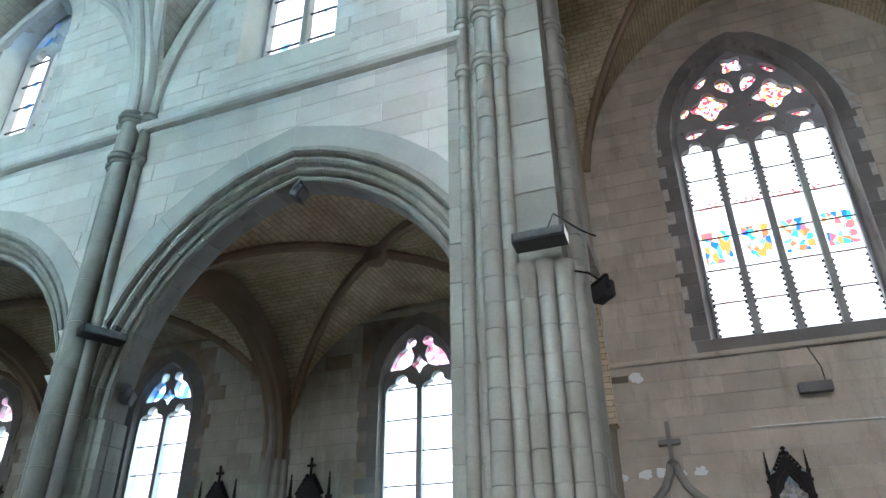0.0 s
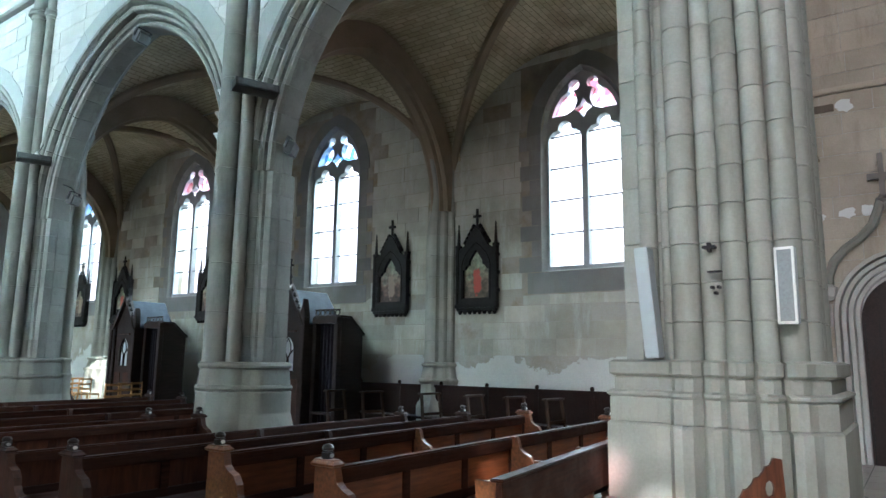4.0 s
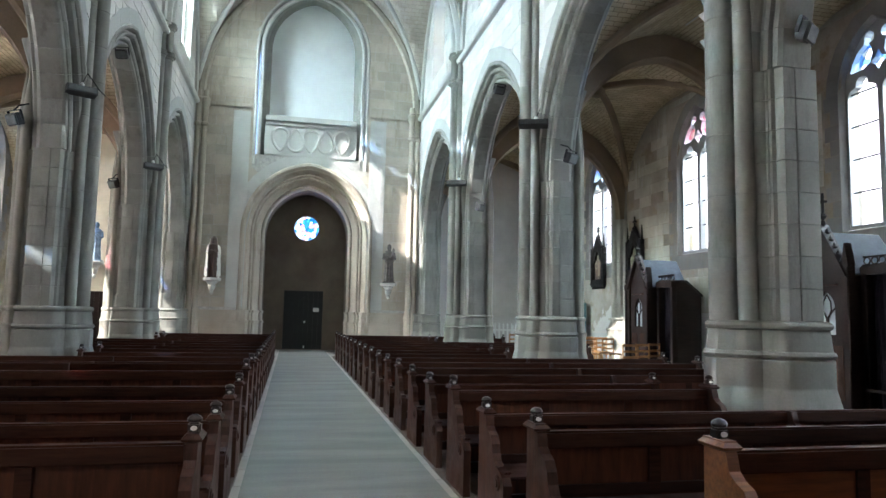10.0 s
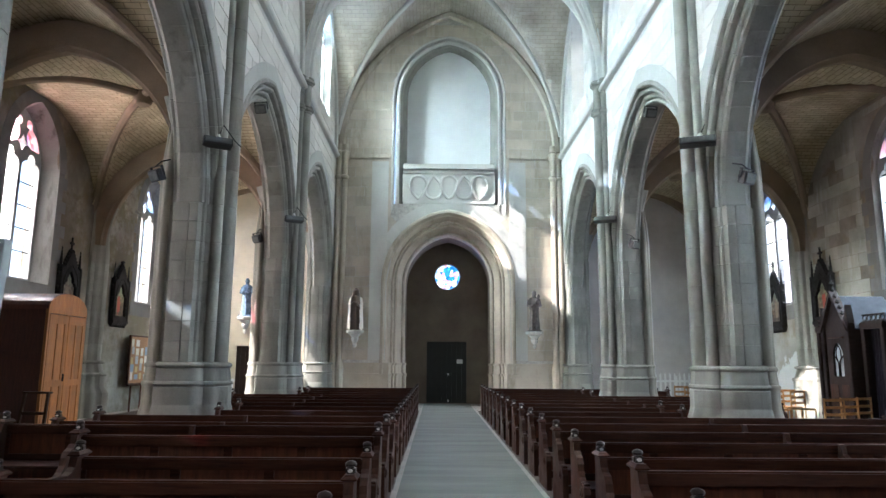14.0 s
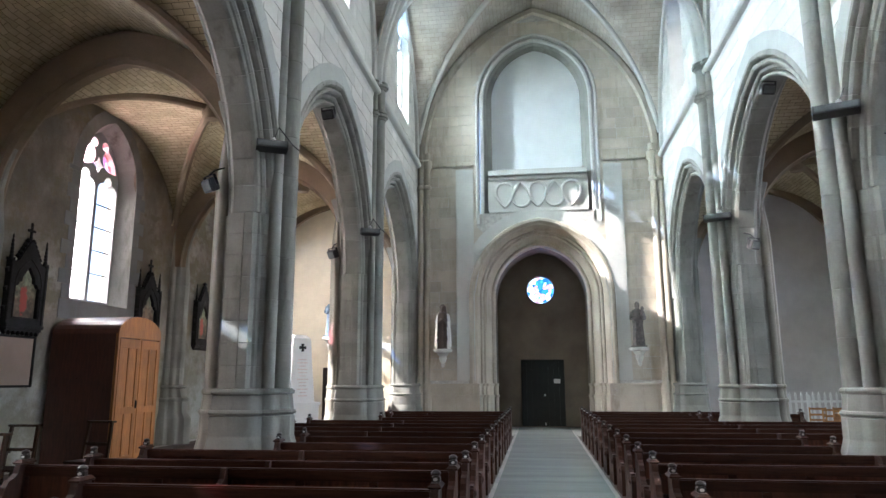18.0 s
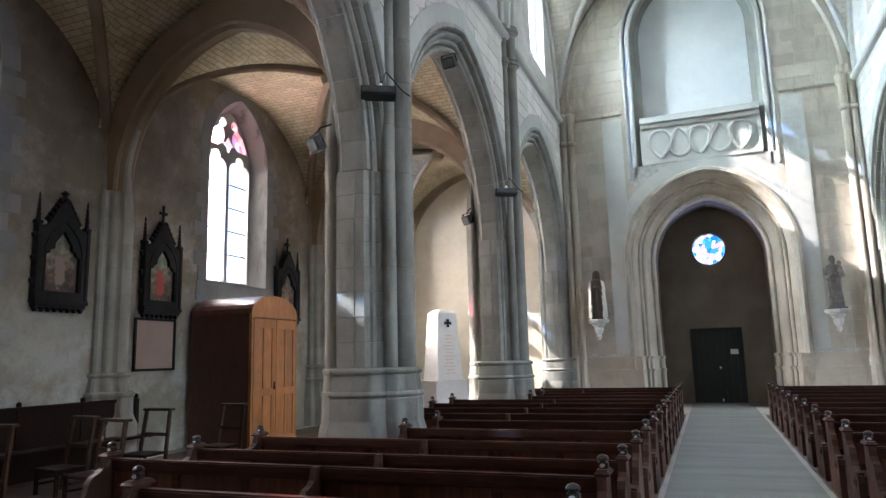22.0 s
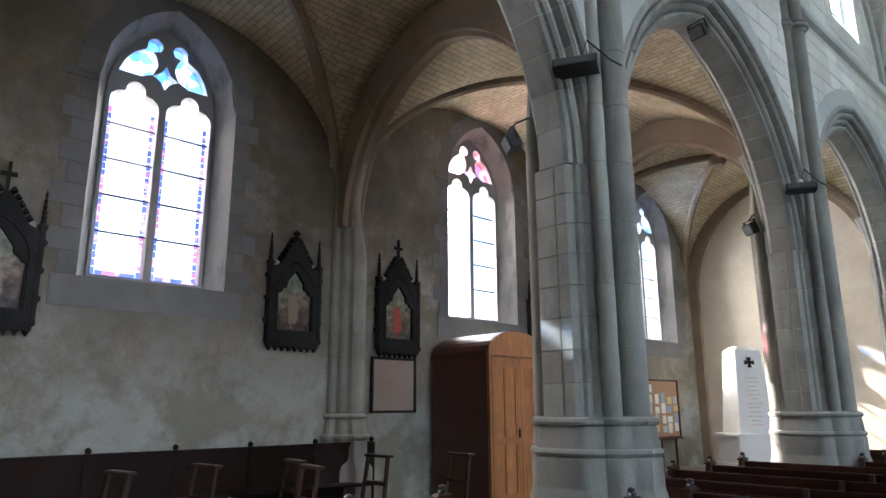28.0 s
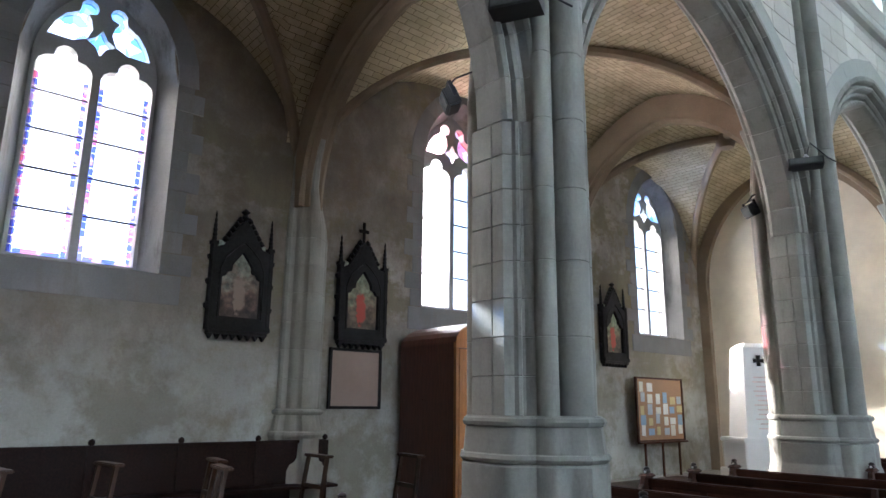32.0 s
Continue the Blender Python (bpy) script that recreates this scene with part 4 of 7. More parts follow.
for s in (-1, 1):
    for y in SHAFTS:
        bm = bmesh.new()
        arch_ring(bm, on_y, s * 7.2, 4.55, 2.20, 2.50, [(0.14, y - 0.30), (0.07, y - 0.30), (0.05, y - 0.25), (0.07, y - 0.20), (0.0, y - 0.16), (0.0, y - 0.02), (0.07, y + 0.02), (0.05, y + 0.07), (0.07, y + 0.12), (0.14, y + 0.12), (0.56, y + 0.12), (0.56, y - 0.30)], 16)
        tagged(part("transverse_arch", bm, M["rib"], None, "broad brown arch across the side aisle", True), kind="structure")
        # many-sided wall shaft, its base and the springer that grows into the arch
        ws = thing("wall_shaft", "pale many-sided wall shaft with moulded base on the aisle wall", "wall shaft", "wall shafts", "structure", (s * (WX - 0.02), y, 0))
        half = [(-0.34, 0.0), (-0.335, 0.055), (-0.30, 0.105), (-0.235, 0.125), (-0.215, 0.15), (-0.205, 0.20), (-0.17, 0.235), (-0.105, 0.25), (-0.085, 0.275), (-0.075, 0.32), (-0.04, 0.35), (0.06, 0.355)]
        outline = [(x, -v) for x, v in half[:0:-1]] + half
        for k in range(6):
            z0, z1 = 1.475 + 0.43 * k, 1.475 + 0.43 * (k + 1)
            bm = bmesh.new()
            loft(bm, [[(s * x * q, v * q, z) for x, v in outline] for q, z in ((0.975, z0), (1, z0 + 0.005), (1, z1 - 0.005), (0.975, z1))])
            part("drum", bm, M["shaft"], ws, smooth=True)
        bm = bmesh.new()
        loft(bm, [[(s * (x * (1 + o * 1.6) - o * 0.10), v * (1 + o), z) for x, v in outline] for o, z in ((0.42, 0.0), (0.42, 0.62), (0.38, 0.66), (0.25, 0.80), (0.24, 1.06), (0.28, 1.08), (0.30, 1.11), (0.28, 1.14), (0.18, 1.16), (0.10, 1.30), (0.06, 1.385), (0.14, 1.395), (0.17, 1.425), (0.14, 1.45), (0.03, 1.465), (0.0, 1.475))])
        part("plinth", bm, M["shaft"], ws, smooth=True)
        bm = bmesh.new()
        rings = []
        for t, dx, z in ((0.0, 0.0, 4.055), (0.15, 0.0, 4.3), (0.5, 0.0, 4.6), (0.85, 0.02, 4.9), (1.0, 0.10, 5.25), (1.0, 0.22, 5.6)):
            ring = []
            for x, v in outline:
                flat_v = -0.09 + v * 0.60
                ring.append((s * (x * (1 - 0.10 * t) - dx * (x < -0.1)), v * (1 - t) + flat_v * t, z))
            rings.append(ring)
        loft(bm, rings)
        part("springer", bm, M["shaft"], ws, smooth=True)


# ---- windows ----
def stone_window(name, side, xg, uc, a, sill, spring, h, lights, top_mat, label, border=False, bars=4, glass_mat="glassclear", splay=0.20, xin=WX, watts=None, tracery=True, quoins=True, stone_mat="quoin", milky=(), low=0.0, opal=""):
    w = thing(name, label, "window", "church windows", "structure")
    nl = lights
    mull = 0.11 if nl == 2 else 0.13
    lw = (2 * a - (nl - 1) * mull - 0.10) / nl
    us = [uc - a + 0.05 + lw / 2 + i * (lw + mull) for i in range(nl)]
    outer = arch_outline(uc, a, sill, spring, h, 10)
    loops = [light_outline(u, lw, sill + 0.05, spring - 0.12) for u in us]
    heads = []
    if tracery and nl == 2:
        b = spring + h * 0.30
        lobe = [(uc - 0.24 * a + 0.115 * math.cos(g), b + 0.54 + 0.115 * math.sin(g)) for g in (radians(q) for q in (-40, 0, 40, 80, 120, 160, 200))]
        leaf = [(uc - 0.84 * a, b - 0.02), (uc - 0.45 * a, b - 0.02), (uc - 0.24 * a, b + 0.06), (uc - 0.16 * a, b + 0.22), (uc - 0.20 * a, b + 0.36), (uc - 0.26 * a, b + 0.43)] + lobe + [(uc - 0.40 * a, b + 0.44), (uc - 0.60 * a, b + 0.34), (uc - 0.74 * a, b + 0.18)]
        heads = [leaf, mirrored(leaf, uc), [(uc, b - 0.14), (uc + 0.07, b - 0.02), (uc + 0.19, b + 0.05), (uc + 0.07, b + 0.13), (uc, b + 0.26), (uc - 0.07, b + 0.13), (uc - 0.19, b + 0.05), (uc - 0.07, b - 0.02)]]
    elif tracery:
        def foil(du, dv, r, turn, lobes=4, deep=0.26):
            c = (uc + du * a, spring + dv * h)
            return [(c[0] + r * a * (1 - deep + deep * math.cos(lobes * (g - turn))) * math.cos(g), c[1] + r * a * (1 - deep + deep * math.cos(lobes * (g - turn))) * math.sin(g)) for g in (2 * math.pi * k / 28 for k in range(28))]

        def fish(du, dv, length, wide, turn):
            c, q = (uc + du * a, spring + dv * h), []
            for k in range(20):
                g = 2 * math.pi * k / 20
                u, v = length * a * math.cos(g), wide * a * math.sin(g) * (1 + 0.45 * math.cos(g))
                q.append((c[0] + u * math.cos(turn) - v * math.sin(turn), c[1] + u * math.sin(turn) + v * math.cos(turn)))
            return q
        heads = [foil(0.0, 0.83, 0.185, math.pi / 4, 4, 0.2), foil(0.0, 0.10, 0.045, 0.5, 3, 0.2)]
        for q in (-1, 1):
            half = [foil(0.44, 0.42, 0.275, 0.0, 4, 0.17), fish(0.155, 0.60, 0.175, 0.095, radians(58)), fish(0.47, 0.715, 0.15, 0.058, radians(-47)), fish(0.79, 0.415, 0.12, 0.052, radians(-64)), fish(0.25, 0.18, 0.165, 0.066, radians(10)),
                    fish(0.70, 0.16, 0.16, 0.066, radians(-14)), foil(0.26, 0.77, 0.04, 0.5, 3, 0.2), foil(0.115, 0.36, 0.045, 0.5, 3, 0.2), foil(0.90, 0.19, 0.035, 0.5, 3, 0.2), foil(0.475, 0.09, 0.035, 0.5, 3, 0.2)]
            heads += half if q > 0 else [mirrored(lp, uc) for lp in half]
    bm = bmesh.new()
    comb = [(uc - a, sill)]
    for lp in loops:
        comb += [(lp[0][0], sill)] + lp[1:-1] + [(lp[-1][0], sill)]
    comb += [(uc + a, sill)] + outer[1:-1][::-1]
    plate(bm, on_x, comb, heads, side * (xg - 0.06), side * (xg + 0.10))
    bm2 = bmesh.new()
    box(bm2, *sorted((side * (xg - 0.065), side * (xg + 0.10))), uc - a, uc + a, sill - 0.03, sill + 0.05)
    part("sill_bar", bm2, M["tracery"], w)
    part("tracery", bm, M["tracery"], w)
    for i, lp in enumerate(heads):
        bm = bmesh.new()
        flat_pane(bm, on_x, lp, side * (xg + 0.05))
        part("tracery_pane", bm, M[opal] if opal and i == 0 else top_mat, w)
    for i, (u, lp) in enumerate(zip(us, loops)):
        bm = bmesh.new()
        flat_pane(bm, on_x, lp, side * (xg + 0.05))
        pane = part("pane", bm, M["glassmilky" if i in milky else glass_mat], w)
        bm = bmesh.new()
        for k in range(1, bars + 1):
            z = sill + 0.05 + (spring - 0.12 - sill) * (k / (bars - 0.02) if not low else 0.03 + k / 4.9)
            box(bm, *sorted((side * (xg - 0.0), side * (xg + 0.03))), u - lw / 2, u + lw / 2, z - 0.012, z + 0.012)
        part("saddle_bars", bm, M["iron"], pane)
        if glass_mat == "glassclere" and nl == 2:
            bm = bmesh.new()
            for k in range(1, 4):
                z = sill + 0.05 + (spring - 0.12 - sill) * k / (bars - 0.02)
                flat_pane(bm, on_x, [(u - lw / 2 + 0.01, z + 0.015), (u + lw / 2 - 0.01, z + 0.015), (u + lw / 2 - 0.01, z + 0.055), (u - lw / 2 + 0.01, z + 0.055)], side * (xg + 0.045))
                flat_pane(bm, on_x, ellipse(u, z + 0.035, 0.11, 0.085, 12), side * (xg + 0.041))
            part("medallion_band", bm, M["glassblue"], pane)
        if nl == 4:
            for z0, z1, wd, mt in ((sill + 1.45, sill + 1.72, 0.05, "glasscanopy"), (sill + 1.725, sill + 2.50, 0.05, "glasspic"), (sill + 2.505, sill + 3.05, 0.05, "glasscanopy"), (sill + 3.06, sill + 3.22, 0.05, "glassfrieze"), (sill + 0.80, sill + 0.85, 0.22, "glassfrieze"), (sill + 0.85, sill + 0.93, 0.32, "glassfrieze")):
                bm = bmesh.new()
                flat_pane(bm, on_x, [(u - lw / 2 + wd, z0), (u + lw / 2 - wd, z0), (u + lw / 2 - wd, z1), (u - lw / 2 + wd, z1)], side * (xg + 0.045))
                part("figured_pane", bm, M[mt], pane)
            bm = bmesh.new()
            for q in (-1, 1):
                e = u + q * lw / 2
                for k in range(int((spring - 0.25 - sill) / 0.13)):
                    z = sill + 0.08 + 0.13 * k
                    if not 1.4 < z - sill < 3.1:
                        flat_pane(bm, on_x, [(e, z), (e - q * 0.055, z + 0.035), (e - q * 0.055, z + 0.06), (e, z + 0.095)], side * (xg + 0.044))
            part("border_teeth", bm, M["iron"], pane, "dark toothed border of small quarries")
        if border:
            bm = bmesh.new()
            for q in (-1, 1):
                y0, y1 = sorted((u + q * (lw / 2 - 0.012), u + q * (lw / 2 - 0.075)))
                z = sill + 0.07
                while z < spring - 0.2:
                    flat_pane(bm, on_x, [(y0, z), (y1, z), (y1, z + 0.10), (y0, z + 0.10)], side * (xg + 0.045))
                    z += 0.108
            flat_pane(bm, on_x, [(u - lw / 2 + 0.08, sill + 0.07), (u + lw / 2 - 0.08, sill + 0.07), (u + lw / 2 - 0.08, sill + 0.13), (u - lw / 2 + 0.08, sill + 0.13)], side * (xg + 0.045))
            part("border_glass", bm, M["glassborder"], pane)
    # splayed reveal
    inner = arch_outline(uc, a + splay, sill - 0.05, spring, h + splay, 10)
    outer2 = arch_outline(uc, a - 0.01, sill, spring, h, 10)
    bm = bmesh.new()
    loft(bm, [[on_x(u, v, side * d) for u, v in lp] for lp, d in ((inner, xin - 0.01), (outer2, xg + 0.02))], True, False)
    part("reveal", bm, M["ashlar"] if stone_mat == "ashlar" else M["reveal"], w)
    if quoins:
        rnd = random.Random(int(uc * 10))
        z = sill - 0.05
        k = 0
        while z < spring:
            for q in (-1, 1):
                wd = 0.42 if (k + (q > 0)) % 2 else 0.24
                wd *= rnd.uniform(0.85, 1.15)
                bm = bmesh.new()
                y0, y1 = sorted((uc + q * (a + splay), uc + q * (a + splay + wd)))
                box(bm, *sorted((side * (xin - 0.012), side * (xin + 0.05))), y0, y1, z + 0.005, min(z + 0.295, spring - 0.004))
                part("quoin", bm, M[stone_mat], w)
            z += 0.30
            k += 1
        path = arch_path(a + splay, h + splay, 6)
        for p0, p1 in zip(path, path[1:]):
            bm = bmesh.new()
            q = [(uc + u + nu * r, spring + v + nv * r) for (u, v, nu, nv), r in ((p0, 0.005), (p0, 0.30), (p1, 0.30), (p1, 0.005))]
            prism(bm, q, on_x, side * (xin - 0.012), side * (xin + 0.05))
            part("voussoir", bm, M[stone_mat], w)
        bm = bmesh.new()
        box(bm, *sorted((side * (xin - 0.016), side * (xin + 0.1))), uc - a - splay - 0.3, uc + a + splay + 0.3, sill - 0.46, sill - 0.06, 0.006)
        part("window_sill", bm, M[stone_mat], w)
    window_light(side * (xg + 0.35), uc, (sill + spring + h * 0.6) / 2, 2 * a, spring + h * 0.6 - sill, -side, watts)
    return w


# half width, sill, spring, rise of the aisle windows, their glass and splay
for side, wins, watts, AW, GX, splay in ((1, WIN_R, AISLE_RIGHT, (0.78, 3.23, 5.87, 1.16), 9.86, 0.07), (-1, WIN_L, AISLE_LEFT, (0.80, 3.30, 6.05, 1.20), 10.10, 0.20)):
    bm = bmesh.new()
    wall(bm, on_x, 2.4, WEST + 0.4, -0.3, 8.3, side * WX, side * (GX + 0.3), [(u, AW[0] + splay - 0.005, AW[3] + splay - 0.005, AW[1] - 0.055, AW[2]) for u in wins])
    setting("wall_right" if side > 0 else "wall_left", bm, M["plaster"] if side > 0 else M["plastersoft"], "damp-stained limewashed aisle wall")
    for i, u in enumerate(wins):
        tint = ["glassred", "glassblue"][i % 2]
        stone_window("window_aisle", side, GX, u, AW[0], AW[1], AW[2], AW[3], 2, M[tint], "tall two-light traceried window with %s tracery glass" % tint[5:], side < 0 and i == 1, splay=splay, watts=(watts[0] * (0.6, 1.4, 1.5, 2.0)[i], watts[1]) if side < 0 else watts, low=side < 0, milky=(0,) if side < 0 and i == 2 else (), opal="glassmilkyred" if side < 0 and i == 2 else "")
    if side > 0:
        def r_hole(u):
            for c in WIN_R:
                if abs(u - c) < AW[0] + 0.50:
                    return (AW[1] - 0.48, AW[2] + AW[3] + 0.3)
            return None

        for a, b in ((3.4, 8.8), (9.45, 15.1), (15.8, 21.6)):
            blocks(on_x, a, b, 1.62, 7.5, WX - 0.003, WX + 0.03, bpy.data.objects["wall_right"], (M["cream"], M["cream_joined"]), [r_hole], 0.315, 0.72, 95, gap=0.004, seed=21)
    for i, ((c, _), o) in enumerate(zip(*((BAYS, OFFS_R) if side > 0 else (BAYS_L, OFFS_L)))):
        stone_window("window_clerestory", side, 4.62 if side > 0 else 4.40, c + o, 0.80, 9.75, 12.30, 1.15, 2, M["glassmilkyblue" if side < 0 and i < 2 else "glassblue"], "clerestory window of two lights high in the nave wall", False, 4, "glassclere" if side > 0 else "glassclear", splay=0.12, xin=4.12, stone_mat="ashlar", watts=CLERE_RIGHT if side > 0 else (CLERE_LEFT[0] * (1.5, 1.5, 1.2, 1.0)[i], CLERE_LEFT[1]), milky=() if side > 0 else ((0, 1), (0, 1), (1,), ())[i])

# ---- west end of the nave ----
bm = bmesh.new()
we = thing("wall_west", "warm stone west wall of the nave with portal and gallery arch", "wall", kind="structure")
PA, PH, PS = 2.16, 2.40, 4.25
def west_core():
    bm = bmesh.new()
    us = spread(-PA, PA, 24)
    for a, b in ((-4.9, -PA), (PA, 4.9)):
        strip(bm, on_y, [a, b], lambda u: -0.2, lambda u: 7.05, END, END + 0.9)
    strip(bm, on_y, us, lambda u: PS + arch_z(u, PA, PH), lambda u: 7.05, END, END + 0.9)
    for a, b in ((-4.9, -2.0), (2.0, 4.9)):
        strip(bm, on_y, [a, b], lambda u: 7.05, lambda u: 15.4, END, END + 0.9)
    strip(bm, on_y, spread(-2.0, 2.0, 20), lambda u: 11.1 + arch_z(u, 2.0, 2.3), lambda u: 15.4, END, END + 0.9)
    return bm
part("core", west_core(), M["mortar"], we)


def west_hole(u):
    if abs(u) < PA + 0.45:
        return (-1, PS + arch_z(u, PA + 0.45, PH + 0.45))
    return None


def west_hole2(u):
    if abs(u) < 2.05:
        return (6.4, 11.1 + arch_z(u, 2.05, 2.36))
    return None


blocks(on_y, -3.9, 3.9, 1.55, 13.9, END - 0.012, END + 0.02, we, (M["warm"], M["warm_joined"]), [west_hole, west_hole2], 0.36, 0.8, 240, seed=5)
PORTAL = [(0.0, 0.92), (0.0, 0.62), (0.03, 0.575), (0.08, 0.565), (0.12, 0.59), (0.13, 0.62), (0.20, 0.50), (0.27, 0.42), (0.28, 0.36), (0.31, 0.325), (0.35, 0.32), (0.38, 0.35), (0.39, 0.30), (0.42, 0.265), (0.46, 0.265), (0.485, 0.29),
          (0.50, 0.24), (0.56, 0.12), (0.58, 0.06), (0.60, 0.02), (0.64, 0.0), (0.66, 0.3), (0.66, 0.92)]
bm = bmesh.new()
arch_ring(bm, on_y, 0, PS, PA - 0.64, PH - 0.64, [(r, END + d) for r, d in PORTAL], 16, 0.0)
part("portal_moulding", bm, M["warm"], we, smooth=True)
for s in (-1, 1):
    for z0, z1, o in ((0.0, 1.02, 0.06), (1.02, 1.10, 0.085), (1.10, 1.38, 0.04), (1.38, 1.46, 0.07)):
        bm = bmesh.new()
        loft(bm, [[(s * (PA - 0.64 + r - o), END + d - o, z) for r, d in PORTAL] for z in (z0, z1)])
        part("jamb_plinth", bm, M["warm"], we)
bm = bmesh.new()
arch_ring(bm, on_y, 0, PS, PA, PH, [(0.0, END - 0.03), (0.08, END - 0.10), (0.16, END - 0.09), (0.2, END - 0.02), (0.2, END + 0.05), (0.0, END + 0.05)], 16, 0.0)
part("hood_mould", bm, M["warm"], we)
path = arch_path(PA + 0.2, PH + 0.2, 8)
for p0, p1 in zip(path, path[1:]):
    bm = bmesh.new()
    q = [(u + nu * r, PS + v + nv * r) for (u, v, nu, nv), r in ((p0, 0.005), (p0, 0.38), (p1, 0.38), (p1, 0.005))]
    prism(bm, q, on_y, END - 0.016, END + 0.03)
    part("voussoir", bm, M["ring"], we)
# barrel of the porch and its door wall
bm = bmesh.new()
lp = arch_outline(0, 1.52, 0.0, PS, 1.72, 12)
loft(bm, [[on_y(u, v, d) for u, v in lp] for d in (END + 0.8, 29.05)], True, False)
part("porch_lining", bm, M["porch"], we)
bm = bmesh.new()
plate(bm, on_y, [(-1.9, -0.1), (1.9, -0.1), (1.9, 7), (-1.9, 7)], [ellipse(0, 4.67, 0.50, 0.50, 24), [(-0.75, 0.02), (0.73, 0.02), (0.73, 2.25), (-0.75, 2.25)]], 29.0, 29.4)
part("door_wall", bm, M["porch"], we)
# gallery recess: two rolls, then a deep splay to the white screen
bm = bmesh.new()
arch_ring(bm, on_y, 0, 11.1, 1.78, 2.08, [(0.0, END + 0.2), (0.0, END + 0.04), (0.03, END + 0.0), (0.10, END + 0.0), (0.14, END + 0.05), (0.14, END + 0.2)], 16, 6.7)
part("gallery_moulding", bm, M["ring"], we)
bm = bmesh.new()
arch_ring(bm, on_y, 0, 11.1, 1.97, 2.27, [(0.0, END + 0.3), (0.0, END - 0.02), (0.03, END - 0.05), (0.07, END - 0.05), (0.10, END + 0.0), (0.10, END + 0.3)], 16, 6.7)
part("gallery_moulding", bm, M["ring"], we)
bm = bmesh.new()
loft(bm, [[on_y(u, v, d) for u, v in arch_outline(0, a, 6.9, sp, h, 12)] for a, sp, h, d in ((1.79, 11.1, 2.09, END + 0.1), (1.70, 11.1, 2.03, END + 0.24), (1.69, 11.12, 2.01, END + 0.26), (1.55, 11.3, 1.90, END + 0.79))], True, False)
part("gallery_splay", bm, M["grey"], we)
for s in (-1, 1):
    bm = bmesh.new()
    box(bm, *sorted((s * 2.16, s * 2.75)), END - 0.05, END + 0.02, 1.55, 8.6, 0.01)
    part("pilaster", bm, M["ring"], we)
    bm = bmesh.new()
    box(bm, *sorted((s * 2.16, s * 4.0)), END - 0.10, END + 0.02, 8.70, 8.86, 0.03)
    part("string_course", bm, M["warm"], we)
    bm = bmesh.new()
    for z0, z1, o in ((0, 1.02, 0.11), (1.02, 1.10, 0.15), (1.10, 1.38, 0.08), (1.38, 1.46, 0.12)):
        box(bm, *sorted((s * 2.02, s * 4.0)), END - o, END + 0.02, z0, z1, 0.02)
    part("plinth", bm, M["warm"], we)
    for dx in (3.93, 3.72):
        bm = bmesh.new()
        lathe(bm, [(0.16, 0), (0.16, 1.3), (0.12, 1.5), (0.10, 1.55), (0.10, 7.9), (0.15, 7.95), (0.15, 8.02), (0.10, 8.08), (0.10, 8.6), (0.16, 8.7), (0.17, 8.9), (0.10, 8.98), (0.10, 9.2)], s * dx, END - 0.08, 10)
        part("corner_shaft", bm, M["warm"], we, smooth=True)
bm = bmesh.new()
arch_ring(bm, on_y, 0, 8.95, 3.75, 5.2, [(0, END - 0.02), (0.05, END - 0.14), (0.2, END - 0.14), (0.3, END - 0.02)], 18)
part("wall_rib", bm, M["warm"], we)
bm = bmesh.new()
box(bm, -1.9, 1.9, END + 0.78, END + 0.95, 6.8, 13.7)
setting("gallery_screen", bm, M["white"], "plain white wall closing the gallery arch")
bal = thing("balustrade", "carved stone gallery balustrade with teardrop openwork", "balustrade", at=(0, END + 0.05, 7.1))
bm = bmesh.new()
box(bm, -1.66, 1.66, 0.015, 0.16, 0.06, 1.10)
part("back_slab", bm, M["ring"], bal)
for k in range(5):
    u, up = -1.10 + 0.55 * k, k % 2 == 0
    loop = []
    for i in range(25):
        g = 2 * math.pi * i / 24
        w, h = 0.36 * math.sin(g) * (0.5 + 0.5 * math.cos(g)) ** 0.35, 0.42 * math.cos(g)
        loop.append((u + w, 0.0, 0.58 + (h if up else -h)))
    bm = bmesh.new()
    tube(bm, loop, 0.05, 6)
    part("carved_drop", bm, M["ring"], bal)
for z0, z1, o in ((-0.05, 0.08, 0.08), (1.08, 1.22, 0.06), (1.22, 1.42, 0.14)):
    bm = bmesh.new()
    box(bm, -1.64, 1.64, -o, 0.3, z0, z1, 0.02)
    part("rail", bm, M["ring"], bal)

# oculus and west door
oc = thing("window_oculus", "small round stained glass window over the west door", "window", kind="structure")
bm = bmesh.new()
flat_pane(bm, on_y, ellipse(0, 4.67, 0.49, 0.49, 24), 29.12)
part("pane", bm, glass_bits("blue and white rose glass", [(0.03, 0.16, 0.55), (0.80, 0.90, 1.0), (0.10, 0.38, 0.75), (0.85, 0.35, 0.30), (0.06, 0.25, 0.65), (0.9, 0.95, 1.0)], (8, 8, 8)), oc)
bm = bmesh.new()
tube(bm, [(0.49 * math.cos(g), 29.08, 4.67 + 0.49 * math.sin(g)) for g in (2 * math.pi * i / 24 for i in range(25))], 0.03)
part("rim", bm, M["iron"], oc)
lamp = new("window_light", bpy.data.lights.new("window_light", "AREA"))
lamp.data.size, lamp.data.energy, lamp.data.color = 1.1, 40, (0.86, 0.95, 1)
lamp.matrix_world = look((0, 29.5, 4.67), (0, 20, 4.67))
bm = bmesh.new()
box(bm, -0.9, 0.9, 29.2, 29.3, -0.05, 2.4)
dr = thing("door_west", "dark green boarded west door with a small white notice", "door", kind="structure")
part("backing", bm, M["blackcase"], dr)
